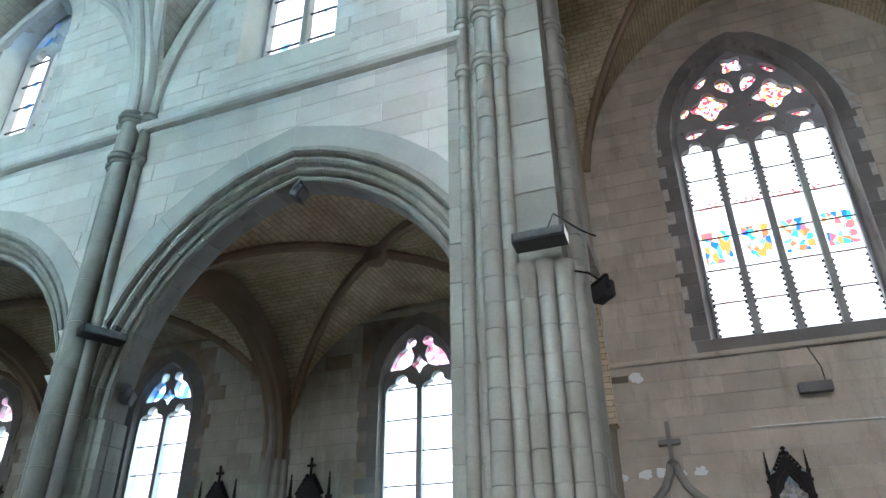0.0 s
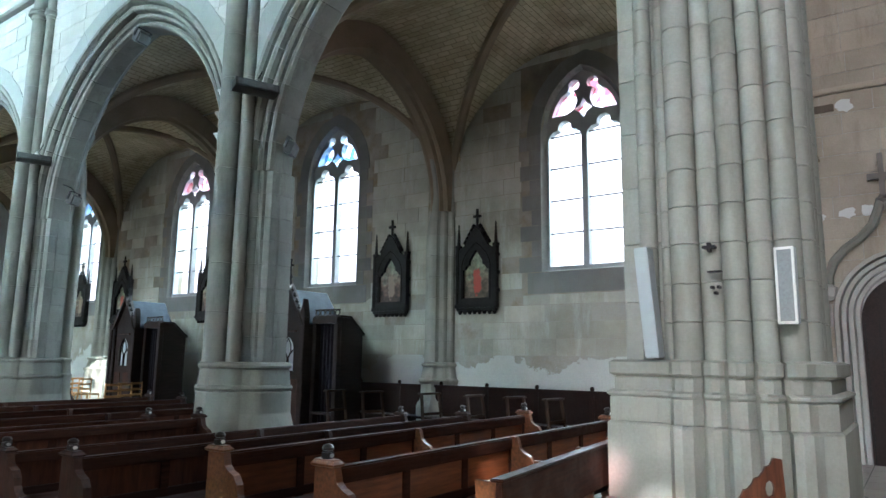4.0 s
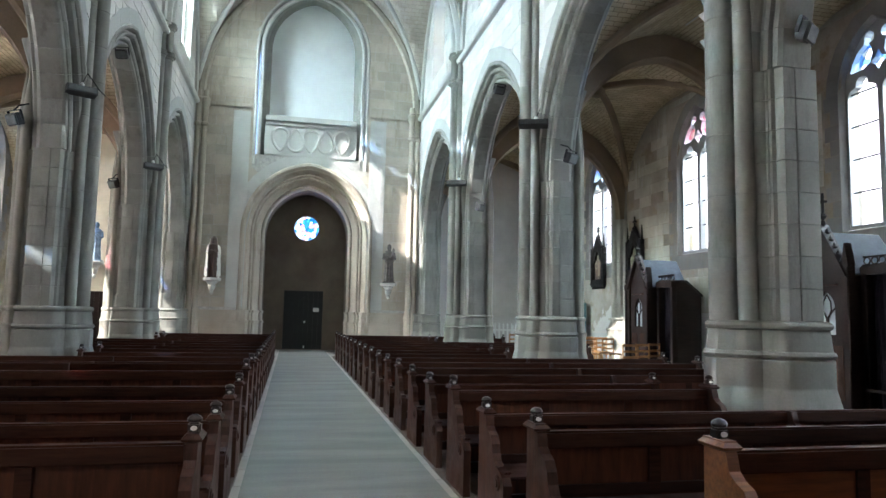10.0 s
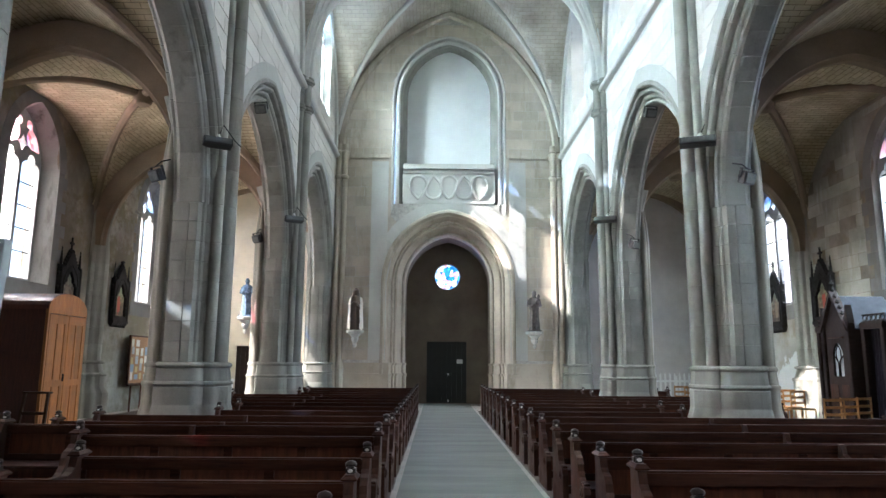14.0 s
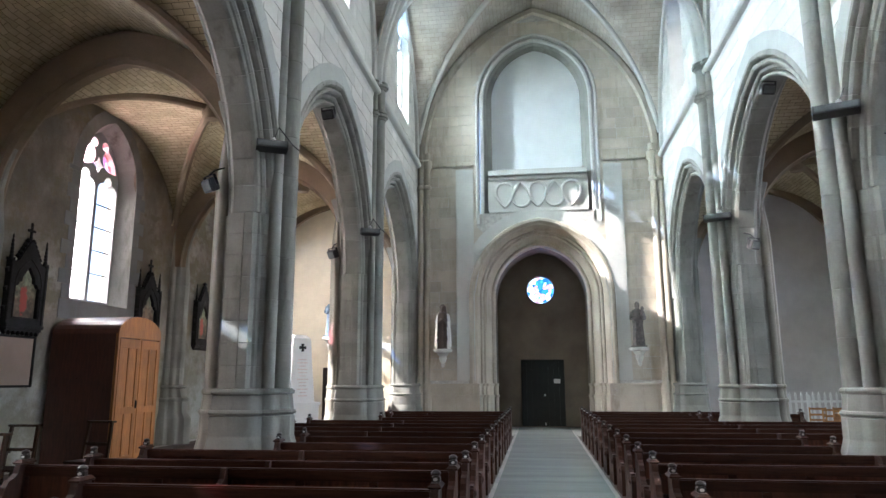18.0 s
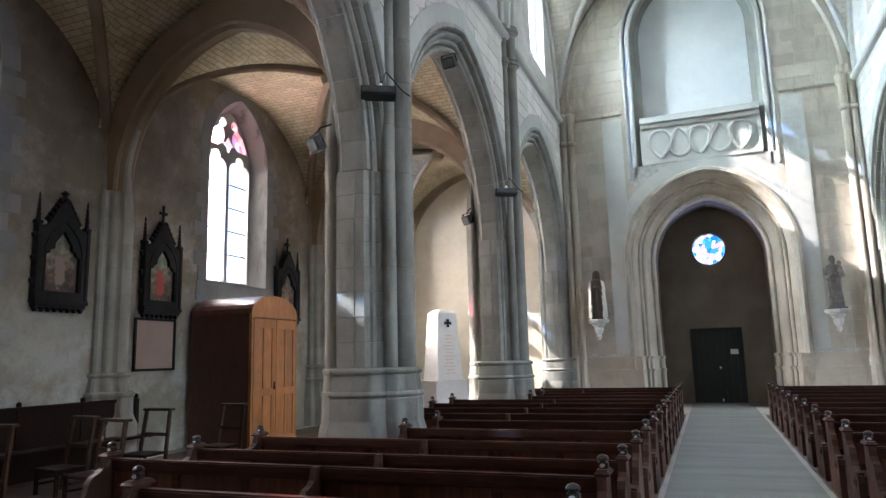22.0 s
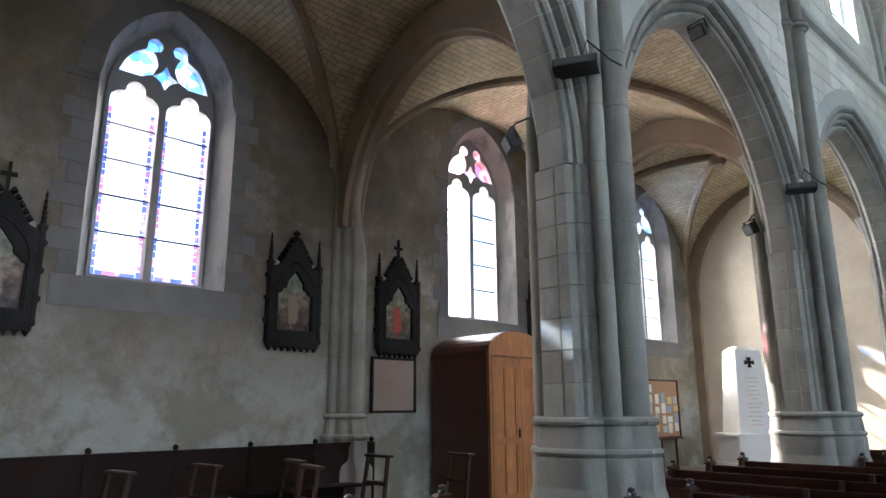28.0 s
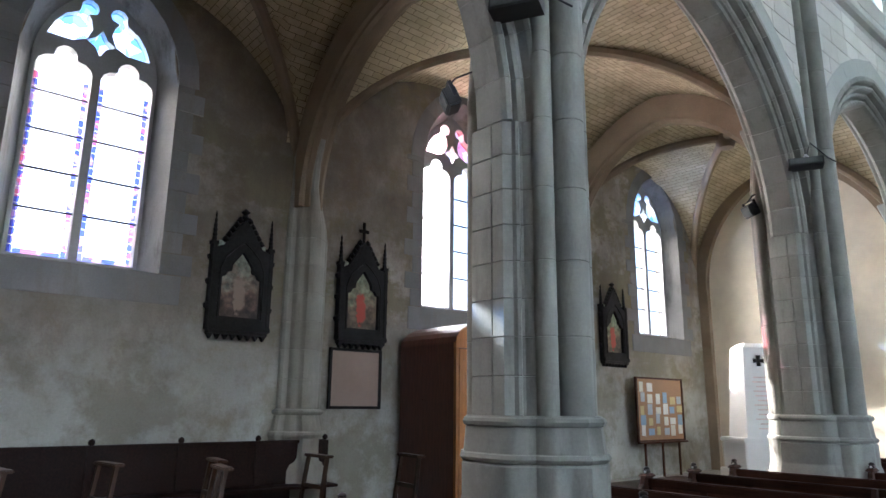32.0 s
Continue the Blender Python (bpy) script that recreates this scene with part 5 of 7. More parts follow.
for k in range(8):
    bm = bmesh.new()
    x0 = -0.74 + k * 0.1835
    box(bm, x0, x0 + 0.178, 29.06, 29.14, 0.02, 2.22, 0.006)
    part("board", bm, plain("dark green paint", (0.009, 0.013, 0.013), 0.5) if k == 0 else bpy.data.materials["dark green paint"], dr)
for nm, x0, x1, z0, z1, mt in (("notice", 0.36, 0.58, 1.45, 1.60, "metalwhite"), ("lock", 0.02, 0.07, 1.02, 1.09, "metalwhite"), ("bolt", 0.03, 0.07, 0.06, 0.14, "metalwhite")):
    bm = bmesh.new()
    box(bm, x0, x1, 29.04, 29.06, z0, z1, 0.003)
    part(nm, bm, M[mt], dr)

# ---- west walls of the aisles, transepts, closing walls ----
for s in (-1, 1):
    bm = bmesh.new()
    box(bm, *sorted((s * 4.3, s * 10.8)), WEST, WEST + 0.6, -0.3, 8.5)
    setting("wall_aisle_west", bm, plain("cream limewash", (0.62, 0.56, 0.44) if s < 0 else (0.52, 0.51, 0.50), 0.9, var=0.1, scale=1.5), "smooth limewashed west wall of the aisle")
    bm = bmesh.new()
    arch_ring(bm, on_y, s * 7.2, 4.75, 2.25, 2.75, [(0, WEST - 0.16), (0.3, WEST - 0.16), (0.3, WEST + 0.02), (0, WEST + 0.02)], 12, 0.0)
    tagged(part("wall_rib", bm, M["rib"], None, "brown wall rib of the aisle vault"), kind="structure")
    # between aisle and transept
    bm = bmesh.new()
    wall(bm, on_y, *sorted((s * 4.91, s * 10.8)), 8.0, 16.3, 2.3, 2.7)
    setting("wall_transept_side", bm, M["warm"], "upper wall between aisle and transept")
    bm = bmesh.new()
    box(bm, *sorted((s * 9.7, s * 11.9)), 2.32, 2.72, -0.3, 16.3)
    setting("wall_transept_return", bm, M["warm"], "stone return wall of the transept")
    bm = bmesh.new()
    wall(bm, on_x, -6.2, 2.7, -0.3, 16.3, s * 11.2, s * 11.9, [(-1.42, 1.70, 2.79, 6.49, 11.2)])
    tw = setting("wall_transept_right" if s > 0 else "wall_transept_left", bm, M["mortar"], "ashlar end wall of the transept")
    if s > 0:
        def t_hole(u):
            if abs(u + 1.42) < 2.06:
                return (6.2, 11.2 + arch_z(u + 1.42, 2.06, 3.0))
            return None

        def t_door(u):
            if abs(u - 1.33) < 0.72:
                return (-1, 2.2 + arch_z(u - 1.33, 0.72, 0.95))
            return None
        blocks(on_x, -5.4, 2.3, 0.0, 15.3, s * 11.185, s * 11.22, tw, (M["warm"], M["warm_joined"]), [t_hole, t_door], 0.36, 0.8, 290, seed=8)
        # dabs of white filler on the stone
        DABS = [(1.81, 5.885, 0.14), (1.89, 4.03, 0.13), (1.60, 4.05, 0.11), (1.23, 4.01, 0.09), (0.90, 4.02, 0.12), (2.28, 4.0, 0.08)]
        rnd = random.Random(5)
        for u, v, size in DABS:
            bm = bmesh.new()
            loop = [(u + size * q * math.cos(g), v + size * 0.8 * q * math.sin(g)) for g, q in ((2 * math.pi * k / 14, rnd.uniform(0.7, 1.15)) for k in range(14))]
            prism(bm, loop, on_x, 11.176, 11.19)
            part("filler_dab", bm, M["white"], tw, "dab of white filler")
    stone_window("window_transept", s, 11.55, -1.42, 1.56, 6.55, 11.2, 2.65, 4, M["glasstop"], "great four-light stained glass window of the transept", False, 6, "glassclere", splay=0.14, xin=11.2, watts=(5.0 if s > 0 else 32.0, (0.95, 0.96, 1.0)))
    bm = bmesh.new()
    box(bm, *sorted((s * 4.2, s * 11.9)), -6.2, -5.6, -0.3, 16.3)
    setting("wall_transept_east", bm, M["warm"], "east wall of the transept")
for s in (-1, 1):
    bm = bmesh.new()
    prism(bm, [(-6.4, 16.3), (2.8, 16.3), (2.8, 17.4), (-1.8, 22.9), (-6.4, 17.4)], on_x, *sorted((s * 4.9, s * 12.2)))
    setting("roof_transept", bm, plain("roof slate", (0.06, 0.065, 0.075), 0.7), "steep slate roof of the transept")
bm = bmesh.new()
box(bm, -5.2, 5.2, -11.9, -11.4, -0.3, 15)
setting("wall_chancel", bm, M["ashlar"], "plain end wall of the chancel")
for s in (-1, 1):
    bm = bmesh.new()
    box(bm, *sorted((s * 4.3, s * 4.8)), -11.9, -5.6, -0.3, 15)
    setting("wall_chancel_side", bm, M["ashlar"], "plain side wall of the chancel")
vault("ceiling_chancel", -4.3, 4.3, -11.4, -5.6, 9.5, 4.7, 4.5, M["vaultgrey"], "vault of the chancel", False)


# ---- pews ----
PEWS = {}
END_PROFILE = [(-0.34, 0), (-0.34, 0.40), (-0.31, 0.46), (-0.25, 0.49), (-0.18, 0.50), (-0.12, 0.535), (-0.085, 0.59), (-0.07, 0.66), (-0.03, 0.72), (0.03, 0.745), (0.07, 0.78), (0.085, 0.84), (0.10, 0.88), (0.26, 0.88), (0.27, 0.0)]


def pew(length, front=False, divider=0.0):
    key = (round(length, 2), front)
    panel, end = (M["frontpanel"], M["frontend"]) if front else (M["pewpanel"], M["pewend"])
    if key in PEWS:
        return PEWS[key]
    p = thing("pew", "orange-brown varnished front pew with dark rail and shaped ends" if front else "dark varnished wooden church pew with shaped ends and small finials", "pew", "pews of the nave")
    for x, way in ((0.0, -1), (length - 0.06, 1)):
        bm = bmesh.new()
        prism(bm, END_PROFILE, on_x, x, x + 0.06)
        e = part("bench_end", bm, end, p)
        bm = bmesh.new()
        c = x + 0.03
        loft(bm, [[(c - q, 0.18 - q - 0.05, z), (c + q, 0.18 - q - 0.05, z), (c + q, 0.18 + q + 0.05, z), (c - q, 0.18 + q + 0.05, z)] for q, z in ((0.032, 0.865), (0.047, 0.872), (0.052, 0.885), (0.034, 0.905), (0.032, 0.912))])
        part("cap_moulding", bm, end, e)
        bm = bmesh.new()
        box(bm, x + 0.002, x + 0.058, -0.345, -0.14, 0.488, 0.505, 0.006)
        part("arm_rest", bm, M["pew"], e)
        bm = bmesh.new()
        face = x if way < 0 else x + 0.06
        for r0, d in ((0.062, 0.010), (0.036, 0.018)):
            loft(bm, [[on_x(u, v, face + way * q) for u, v in ellipse(-0.21, 0.395, r, r, 12)] for r, q in ((r0, -0.002), (r0, d - 0.004), (r0 * 0.85, d))])
        part("roundel", bm, end, e)
        bm = bmesh.new()
        box(bm, c - 0.033, c + 0.033, 0.147, 0.213, 0.908, 0.962, 0.010)
        lathe(bm, [(0.020, 0.960), (0.036, 0.966), (0.039, 0.980), (0.030, 0.995), (0.012, 1.004), (0.003, 1.006)], c, 0.18, 10)
        part("finial", bm, M["knob"], e, smooth=True)
        # white oval set on the finial's face as a painted glint
        bm = bmesh.new()
        loft(bm, [[(u, d, v) for u, v in ellipse(c, 0.934, 0.017, 0.013, 10)] for d in (0.140, 0.150)])
        part("number_plate", bm, M["metalwhite"], e, "small white oval that paints a glint on the finial")
    if divider:
        bm = bmesh.new()
        prism(bm, [(y, z * 0.975) for y, z in END_PROFILE[:-2]] + [(0.155, 0.86), (0.155, 0.0)], on_x, divider - 0.025, divider + 0.025)
        part("divider", bm, end, p)
    bm = bmesh.new()
    box(bm, 0.06, length - 0.06, -0.28, 0.14, 0.42, 0.45, 0.006)
    part("seat", bm, M["pew"], p)
    bm = bmesh.new()
    box(bm, 0.06, length - 0.06, 0.145, 0.225, 0.745, 0.855, 0.012)
    part("top_rail", bm, M["pewrail"], p)
    for z0, z1 in ((0.08, 0.18), (0.45, 0.52)):
        bm = bmesh.new()
        box(bm, 0.06, length - 0.06, 0.16, 0.20, z0, z1, 0.004)
        part("rail", bm, M["pew"], p)
    panels = max(2, round(length / 0.75))
    w = (length - 0.12) / panels
    for k in range(panels + 1):
        bm = bmesh.new()
        c = 0.06 + w * k
        box(bm, max(0.06, c - 0.04), min(length - 0.06, c + 0.04), 0.16, 0.20, 0.18, 0.745, 0.004)
        part("stile", bm, M["pewrail"], p)
    for k in range(panels):
        bm = bmesh.new()
        box(bm, 0.10 + w * k, 0.02 + w * (k + 1), 0.173, 0.187, 0.19, 0.745)
        part("back_panel", bm, panel, p)
    bm = bmesh.new()
    box(bm, 0.06, length - 0.06, 0.28, 0.44, 0.14, 0.165, 0.006)
    part("kneeler", bm, M["pew"], p)
    PEWS[key] = p
    return p


def pew_row(x0, x1, y, front=False, divider=0.0):
    rnd = random.Random(int(y * 100 + x0 * 7))
    length = x1 - x0
    first = (round(length, 2), front) not in PEWS
    src = pew(length, front, divider)
    m = pose(x0, y, 0.0, 0, 0, rnd.uniform(-0.25, 0.25)) @ Matrix.Diagonal((1, 1, 1.0 if front else 0.93, 1))
    if first:
        src.matrix_world = m
    else:
        copy_thing(src, m)


for y in (4.0, 5.08):
    pew_row(1.50, 6.20, y, True, 2.35)
# short rows stand beside the piers, long rows run on between them
for k in range(18):
    y = 6.02 + 1.05 * k
    near = any(y - 0.45 < q + 0.72 and y + 0.55 > q - 0.72 for q in PIERS)
    pew_row(0.93, 3.55 if near else 6.15, y, False, 0.0 if near else 2.60)
    y = 5.88 + 1.05 * k
    near = any(y - 0.45 < q + 0.72 and y + 0.55 > q - 0.72 for q in PIERS_L)
    if y < 9.5:
        pew_row(-3.25, -0.91, y)
    elif near or y < 10.5:
        pew_row(-3.80, -0.91, y)
    else:
        pew_row(-5.15, -0.91, y, False, 2.10)

# kneeling desk before the first pew
p = thing("kneeling_desk", "brown wooden kneeling desk with a plain board before the front pew", "kneeling desk", at=(1.86, 3.10, 0))
p.rotation_euler = (0, 0, radians(5.5))
bm = bmesh.new()
box(bm, 0.0, 2.75, 0.0, 0.045, 0.52, 0.84, 0.006)
part("front_board", bm, M["pewrail"], p)
bm = bmesh.new()
box(bm, -0.02, 2.77, -0.015, 0.075, 0.84, 0.86, 0.006)
part("book_shelf", bm, M["pewrail"], p)
for x in (0.0, 0.92, 1.84, 2.71):
    bm = bmesh.new()
    prism(bm, [(0.045, 0), (0.26, 0), (0.24, 0.30), (0.12, 0.45), (0.17, 0.70), (0.18, 0.84), (0.045, 0.84)], on_x, x, x + 0.04)
    part("leg", bm, M["frontend"], p)
bm = bmesh.new()
box(bm, 0.0, 2.75, 0.20, 0.38, 0.15, 0.18, 0.006)
part("kneeler", bm, M["pewrail"], p)


# ---- wall benches and kneeling chairs in the aisles ----
def wall_bench(side, y0, y1):
    p = thing("wall_bench", "long dark wooden bench with panelled back along the aisle wall", "bench", "wall benches", at=(side * 9.35, y0, 0))
    L = y1 - y0
    n = round(L / 1.04)
    for k in range(n):
        bm = bmesh.new()
        a, b = L * k / n + 0.03, L * (k + 1) / n - 0.03
        box(bm, -0.02, 0.02, a, b, 0.1, 1.0, 0.005)
        part("back_panel", bm, M["bench"], p)
    for k in range(n + 1):
        bm = bmesh.new()
        c = L * k / n
        box(bm, -0.035, 0.035, c - 0.045, c + 0.045, 0.0, 1.03, 0.006)
        lathe(bm, [(0.015, 1.03), (0.034, 1.05), (0.04, 1.075), (0.03, 1.10), (0.004, 1.115)], 0, c, 10)
        part("post", bm, M["bench"], p)
    bm = bmesh.new()
    box(bm, -0.05, 0.05, 0, L, 0.99, 1.04, 0.01)
    part("top_rail", bm, M["bench"], p)
    bm = bmesh.new()
    box(bm, *sorted((-side * 0.02, -side * 0.42)), 0, L, 0.41, 0.45, 0.008)
    part("seat", bm, M["bench"], p)
    bm = bmesh.new()
    box(bm, *sorted((-side * 0.02, -side * 0.06)), 0, L, 0.0, 0.41)
    part("front_board", bm, M["bench"], p)


wall_bench(1, 3.6, 10.9)
wall_bench(-1, 9.4, 15.75)
wall_bench(-1, 3.6, 8.7)


def kneeler_chair():
    p = thing("kneeling_chair", "low dark wooden kneeling chair with an open rectangular back frame", "chair", "kneeling chairs in the aisles")
    for q in (-1, 1):
        bm = bmesh.new()
        loft(bm, [[(q * a - 0.022, y, z), (q * a + 0.022, y, z), (q * a + 0.022, y + 0.04, z), (q * a - 0.022, y + 0.04, z)] for a, y, z in ((0.24, 0.14, 0.0), (0.235, 0.17, 0.42), (0.215, 0.24, 0.92))])
        part("back_post", bm, M["chairframe"], p)
        bm = bmesh.new()
        box(bm, q * 0.21 - 0.02, q * 0.21 + 0.02, -0.22, -0.18, 0, 0.30, 0.004)
        part("leg", bm, M["bench"], p)
        bm = bmesh.new()
        box(bm, q * 0.21 - 0.015, q * 0.21 + 0.015, -0.19, 0.17, 0.12, 0.15)
        part("side_rail", bm, M["bench"], p)
    bm = bmesh.new()
    box(bm, -0.26, 0.26, 0.21, 0.33, 0.90, 0.935, 0.010)
    part("top_rail", bm, M["chairframe"], p)
    bm = bmesh.new()
    box(bm, -0.21, 0.21, 0.19, 0.22, 0.54, 0.59, 0.004)
    part("back_rail", bm, M["chairframe"], p)
    bm = bmesh.new()
    box(bm, -0.24, 0.24, -0.24, 0.17, 0.29, 0.33, 0.01)
    part("seat", bm, M["bench"], p)
    return p


rnd = random.Random(4)
src = kneeler_chair()
spots = [(8.5, 5.75), (8.55, 6.5), (8.5, 7.25), (8.45, 8.2), (8.1, 9.3), (8.0, 10.1), (-8.0, 9.9), (-7.95, 11.2), (-8.1, 12.2), (-8.05, 13.3), (-8.0, 14.6), (-7.45, 15.6), (-7.2, 13.0)]
for k, (x, y) in enumerate(spots):
    m = pose(x, y, 0, 0, 0, rnd.uniform(-14, 14))
    if k:
        copy_thing(src, m)
    else:
        src.matrix_world = m


# ---- stations of the cross ----
def canvas(name, tones, robe):
    m, n, l, b = base(name, 0.45, 0, 0.4)
    at = coords(n, l, (1, 1, 1))
    sep = n.new("ShaderNodeSeparateXYZ")
    l.new(at, sep.inputs[0])
    f = noise_tex(n, l, at, 5.5, 4, 0.6)
    h = maths(n, l, "ADD", maths(n, l, "MULTIPLY", sep.outputs[2], 0.72), maths(n, l, "MULTIPLY", maths(n, l, "SUBTRACT", f, 0.5), 0.9))
    col = ramp(n, l, h, [(0.25, tones[0]), (0.45, tones[1]), (0.62, tones[2]), (0.80, tones[3]), (1.0, tones[4])])
    col = mix(n, l, 0.8, col, ramp(n, l, noise_tex(n, l, at, 9, 3), [(0.35, (0.35, 0.33, 0.3)), (0.65, (1.5, 1.4, 1.3))]), "MULTIPLY")
    fy = maths(n, l, "POWER", maths(n, l, "MULTIPLY", maths(n, l, "ABSOLUTE", sep.outputs[1]), 9.0), 2.0)
    fz = maths(n, l, "POWER", maths(n, l, "ABSOLUTE", maths(n, l, "MULTIPLY", maths(n, l, "SUBTRACT", sep.outputs[2], 0.56), 3.1)), 2.0)
    fig = maths(n, l, "ADD", maths(n, l, "ADD", fy, fz), maths(n, l, "MULTIPLY", maths(n, l, "SUBTRACT", noise_tex(n, l, at, 7, 3), 0.5), 3.0))
    col = mix(n, l, ramp(n, l, fig, [(0.55, (0.9, 0.9, 0.9)), (0.95, (0, 0, 0))]), col, robe)
    l.new(col, b.inputs["Base Color"])
    return m


CANVAS = [canvas("painted scene, red robes", ((0.10, 0.08, 0.05), (0.16, 0.12, 0.08), (0.20, 0.22, 0.14), (0.24, 0.29, 0.20), (0.46, 0.50, 0.40)), (0.42, 0.06, 0.035)),
          canvas("painted scene, dusk", ((0.07, 0.05, 0.04), (0.17, 0.11, 0.08), (0.24, 0.22, 0.17), (0.22, 0.26, 0.20), (0.34, 0.39, 0.33)), (0.30, 0.22, 0.16)),
          canvas("painted scene, blue dusk", ((0.04, 0.04, 0.04), (0.10, 0.11, 0.12), (0.26, 0.26, 0.24), (0.14, 0.19, 0.22), (0.18, 0.26, 0.29)), (0.30, 0.31, 0.32))]


def station(side, y, z=2.52, cross=True, kind=0):
    p = thing("station_painting", "dim painting in a black carved gothic frame on the wall", "painting", "stations of the cross", at=(side * (WX - 0.01), y, z))
    if side < 0:
        p.rotation_euler = (0, 0, math.pi)
    X = lambda d0, d1: (-d1, -d0)
    outer = [(-0.41, 0.10), (0.41, 0.10), (0.41, 1.20), (0.28, 1.26), (0.10, 1.56), (0.0, 1.66), (-0.10, 1.56), (-0.28, 1.26), (-0.41, 1.20)]
    bm = bmesh.new()
    plate(bm, on_x, outer, [[(-0.30, 0.22), (-0.30, 0.78), (-0.25, 0.80), (-0.22, 0.86), (-0.16, 0.88), (-0.15, 0.97), (-0.10, 1.04), (-0.04, 1.12), (0.0, 1.17), (0.04, 1.12), (0.10, 1.04), (0.15, 0.97), (0.16, 0.88), (0.22, 0.86), (0.25, 0.80), (0.30, 0.78), (0.30, 0.22)]], -0.13, -0.02)
    part("frame", bm, M["frame"], p)
    bm = bmesh.new()
    box(bm, -0.06, -0.04, -0.36, 0.36, 0.12, 1.32)
    part("canvas", bm, CANVAS[kind], p, "dim painted figures under a blue-green sky")
    for s in (-1, 1):
        bm = bmesh.new()
        box(bm, -0.15, -0.01, s * 0.435 - 0.032, s * 0.435 + 0.032, 0.08, 1.28, 0.01)
        lathe(bm, [(0.034, 1.28), (0.036, 1.34), (0.026, 1.36), (0.038, 1.39), (0.024, 1.42), (0.034, 1.46), (0.020, 1.49), (0.030, 1.53), (0.016, 1.56), (0.024, 1.60), (0.010, 1.64), (0.018, 1.68), (0.003, 1.74)], -0.08, s * 0.435, 8)
        for k in range(3):
            prism(bm, [(s * 0.46, 0.30 + 0.35 * k), (s * 0.50, 0.33 + 0.35 * k), (s * 0.51, 0.38 + 0.35 * k), (s * 0.46, 0.42 + 0.35 * k)], on_x, -0.10, -0.04)
        box(bm, -0.13, -0.02, s * 0.435 - 0.05, s * 0.435 + 0.05, 1.24, 1.29)
        part("pinnacle", bm, M["frame"], p)
        bm = bmesh.new()
        for k in range(5):
            t = 0.1 + k * 0.2
            u, v = s * (0.30 - 0.25 * t), 1.26 + 0.40 * t
            lathe(bm, [(0.005, v - 0.01), (0.055, v + 0.03), (0.03, v + 0.075), (0.004, v + 0.10)], -0.08, u, 6)
        tagged(part("crocket_trim", bm, M["frame"], p), kind="stuff")
    bm = bmesh.new()
    box(bm, -0.17, -0.01, -0.47, 0.47, 0.02, 0.10, 0.01)
    box(bm, -0.14, -0.01, -0.44, 0.44, -0.03, 0.02)
    for k in range(8):
        u = -0.40 + k * 0.114
        prism(bm, [(u - 0.04, -0.03), (u + 0.04, -0.03), (u, -0.10)], on_x, -0.11, -0.03)
    part("bracket", bm, M["frame"], p)
    bm = bmesh.new()
    for q in (-1, 1):
        tube(bm, [(-0.135, q * 0.33, 0.20), (-0.135, q * 0.33, 0.90), (-0.135, q * 0.26, 1.08), (-0.135, q * 0.11, 1.24), (-0.135, 0, 1.32)], 0.014, 6)
    part("inner_moulding", bm, M["frame"], p, smooth=True)
    bm = bmesh.new()
    if cross:
        box(bm, -0.09, -0.06, -0.02, 0.02, 1.62, 2.02)
        box(bm, -0.09, -0.06, -0.09, 0.09, 1.84, 1.89)
    else:
        lathe(bm, [(0.02, 1.62), (0.06, 1.70), (0.03, 1.75), (0.07, 1.79), (0.01, 1.84)], -0.08, 0, 8)
    part("finial", bm, M["frame"], p)
    return p


for side, y, cr, k in ((1, 8.17, True, 0), (1, 10.37, True, 1), (1, 14.55, True, 0), (1, 16.7, True, 1), (1, 21.0, True, 0), (1, 23.5, True, 1),
                       (-1, 10.35, True, 1), (-1, 14.37, False, 1), (-1, 16.48, True, 0), (-1, 20.55, True, 1), (-1, 23.35, False, 0)):
    station(side, y, 2.52, cr, k)
st = station(1, -0.52, 2.95, False, 2)
st.location.x, st.scale = 11.17, (0.8, 0.74, 0.76)

# blank framed panel below one station
p = thing("framed_panel", "pale pinkish panel in a thin dark frame on the wall", "notice panel", at=(-9.68, 16.44, 1.47))
bm = bmesh.new()
box(bm, 0.0, 0.02, -0.45, 0.45, 0.03, 0.92)
part("sheet", bm, plain("faded pink paper", (0.32, 0.235, 0.19), 0.8, var=0.08, scale=2), p)
for a, b, c, d in ((-0.50, -0.45, 0, 0.95), (0.45, 0.50, 0, 0.95)):
    bm = bmesh.new()
    box(bm, 0.0, 0.045, a, b, c, d, 0.006)
    part("frame_bar", bm, M["frame"], p)
for c in (0.0, 0.905):
    bm = bmesh.new()
    box(bm, 0.0, 0.045, -0.45, 0.45, c, c + 0.045, 0.006)
    part("frame_bar", bm, M["frame"], p)


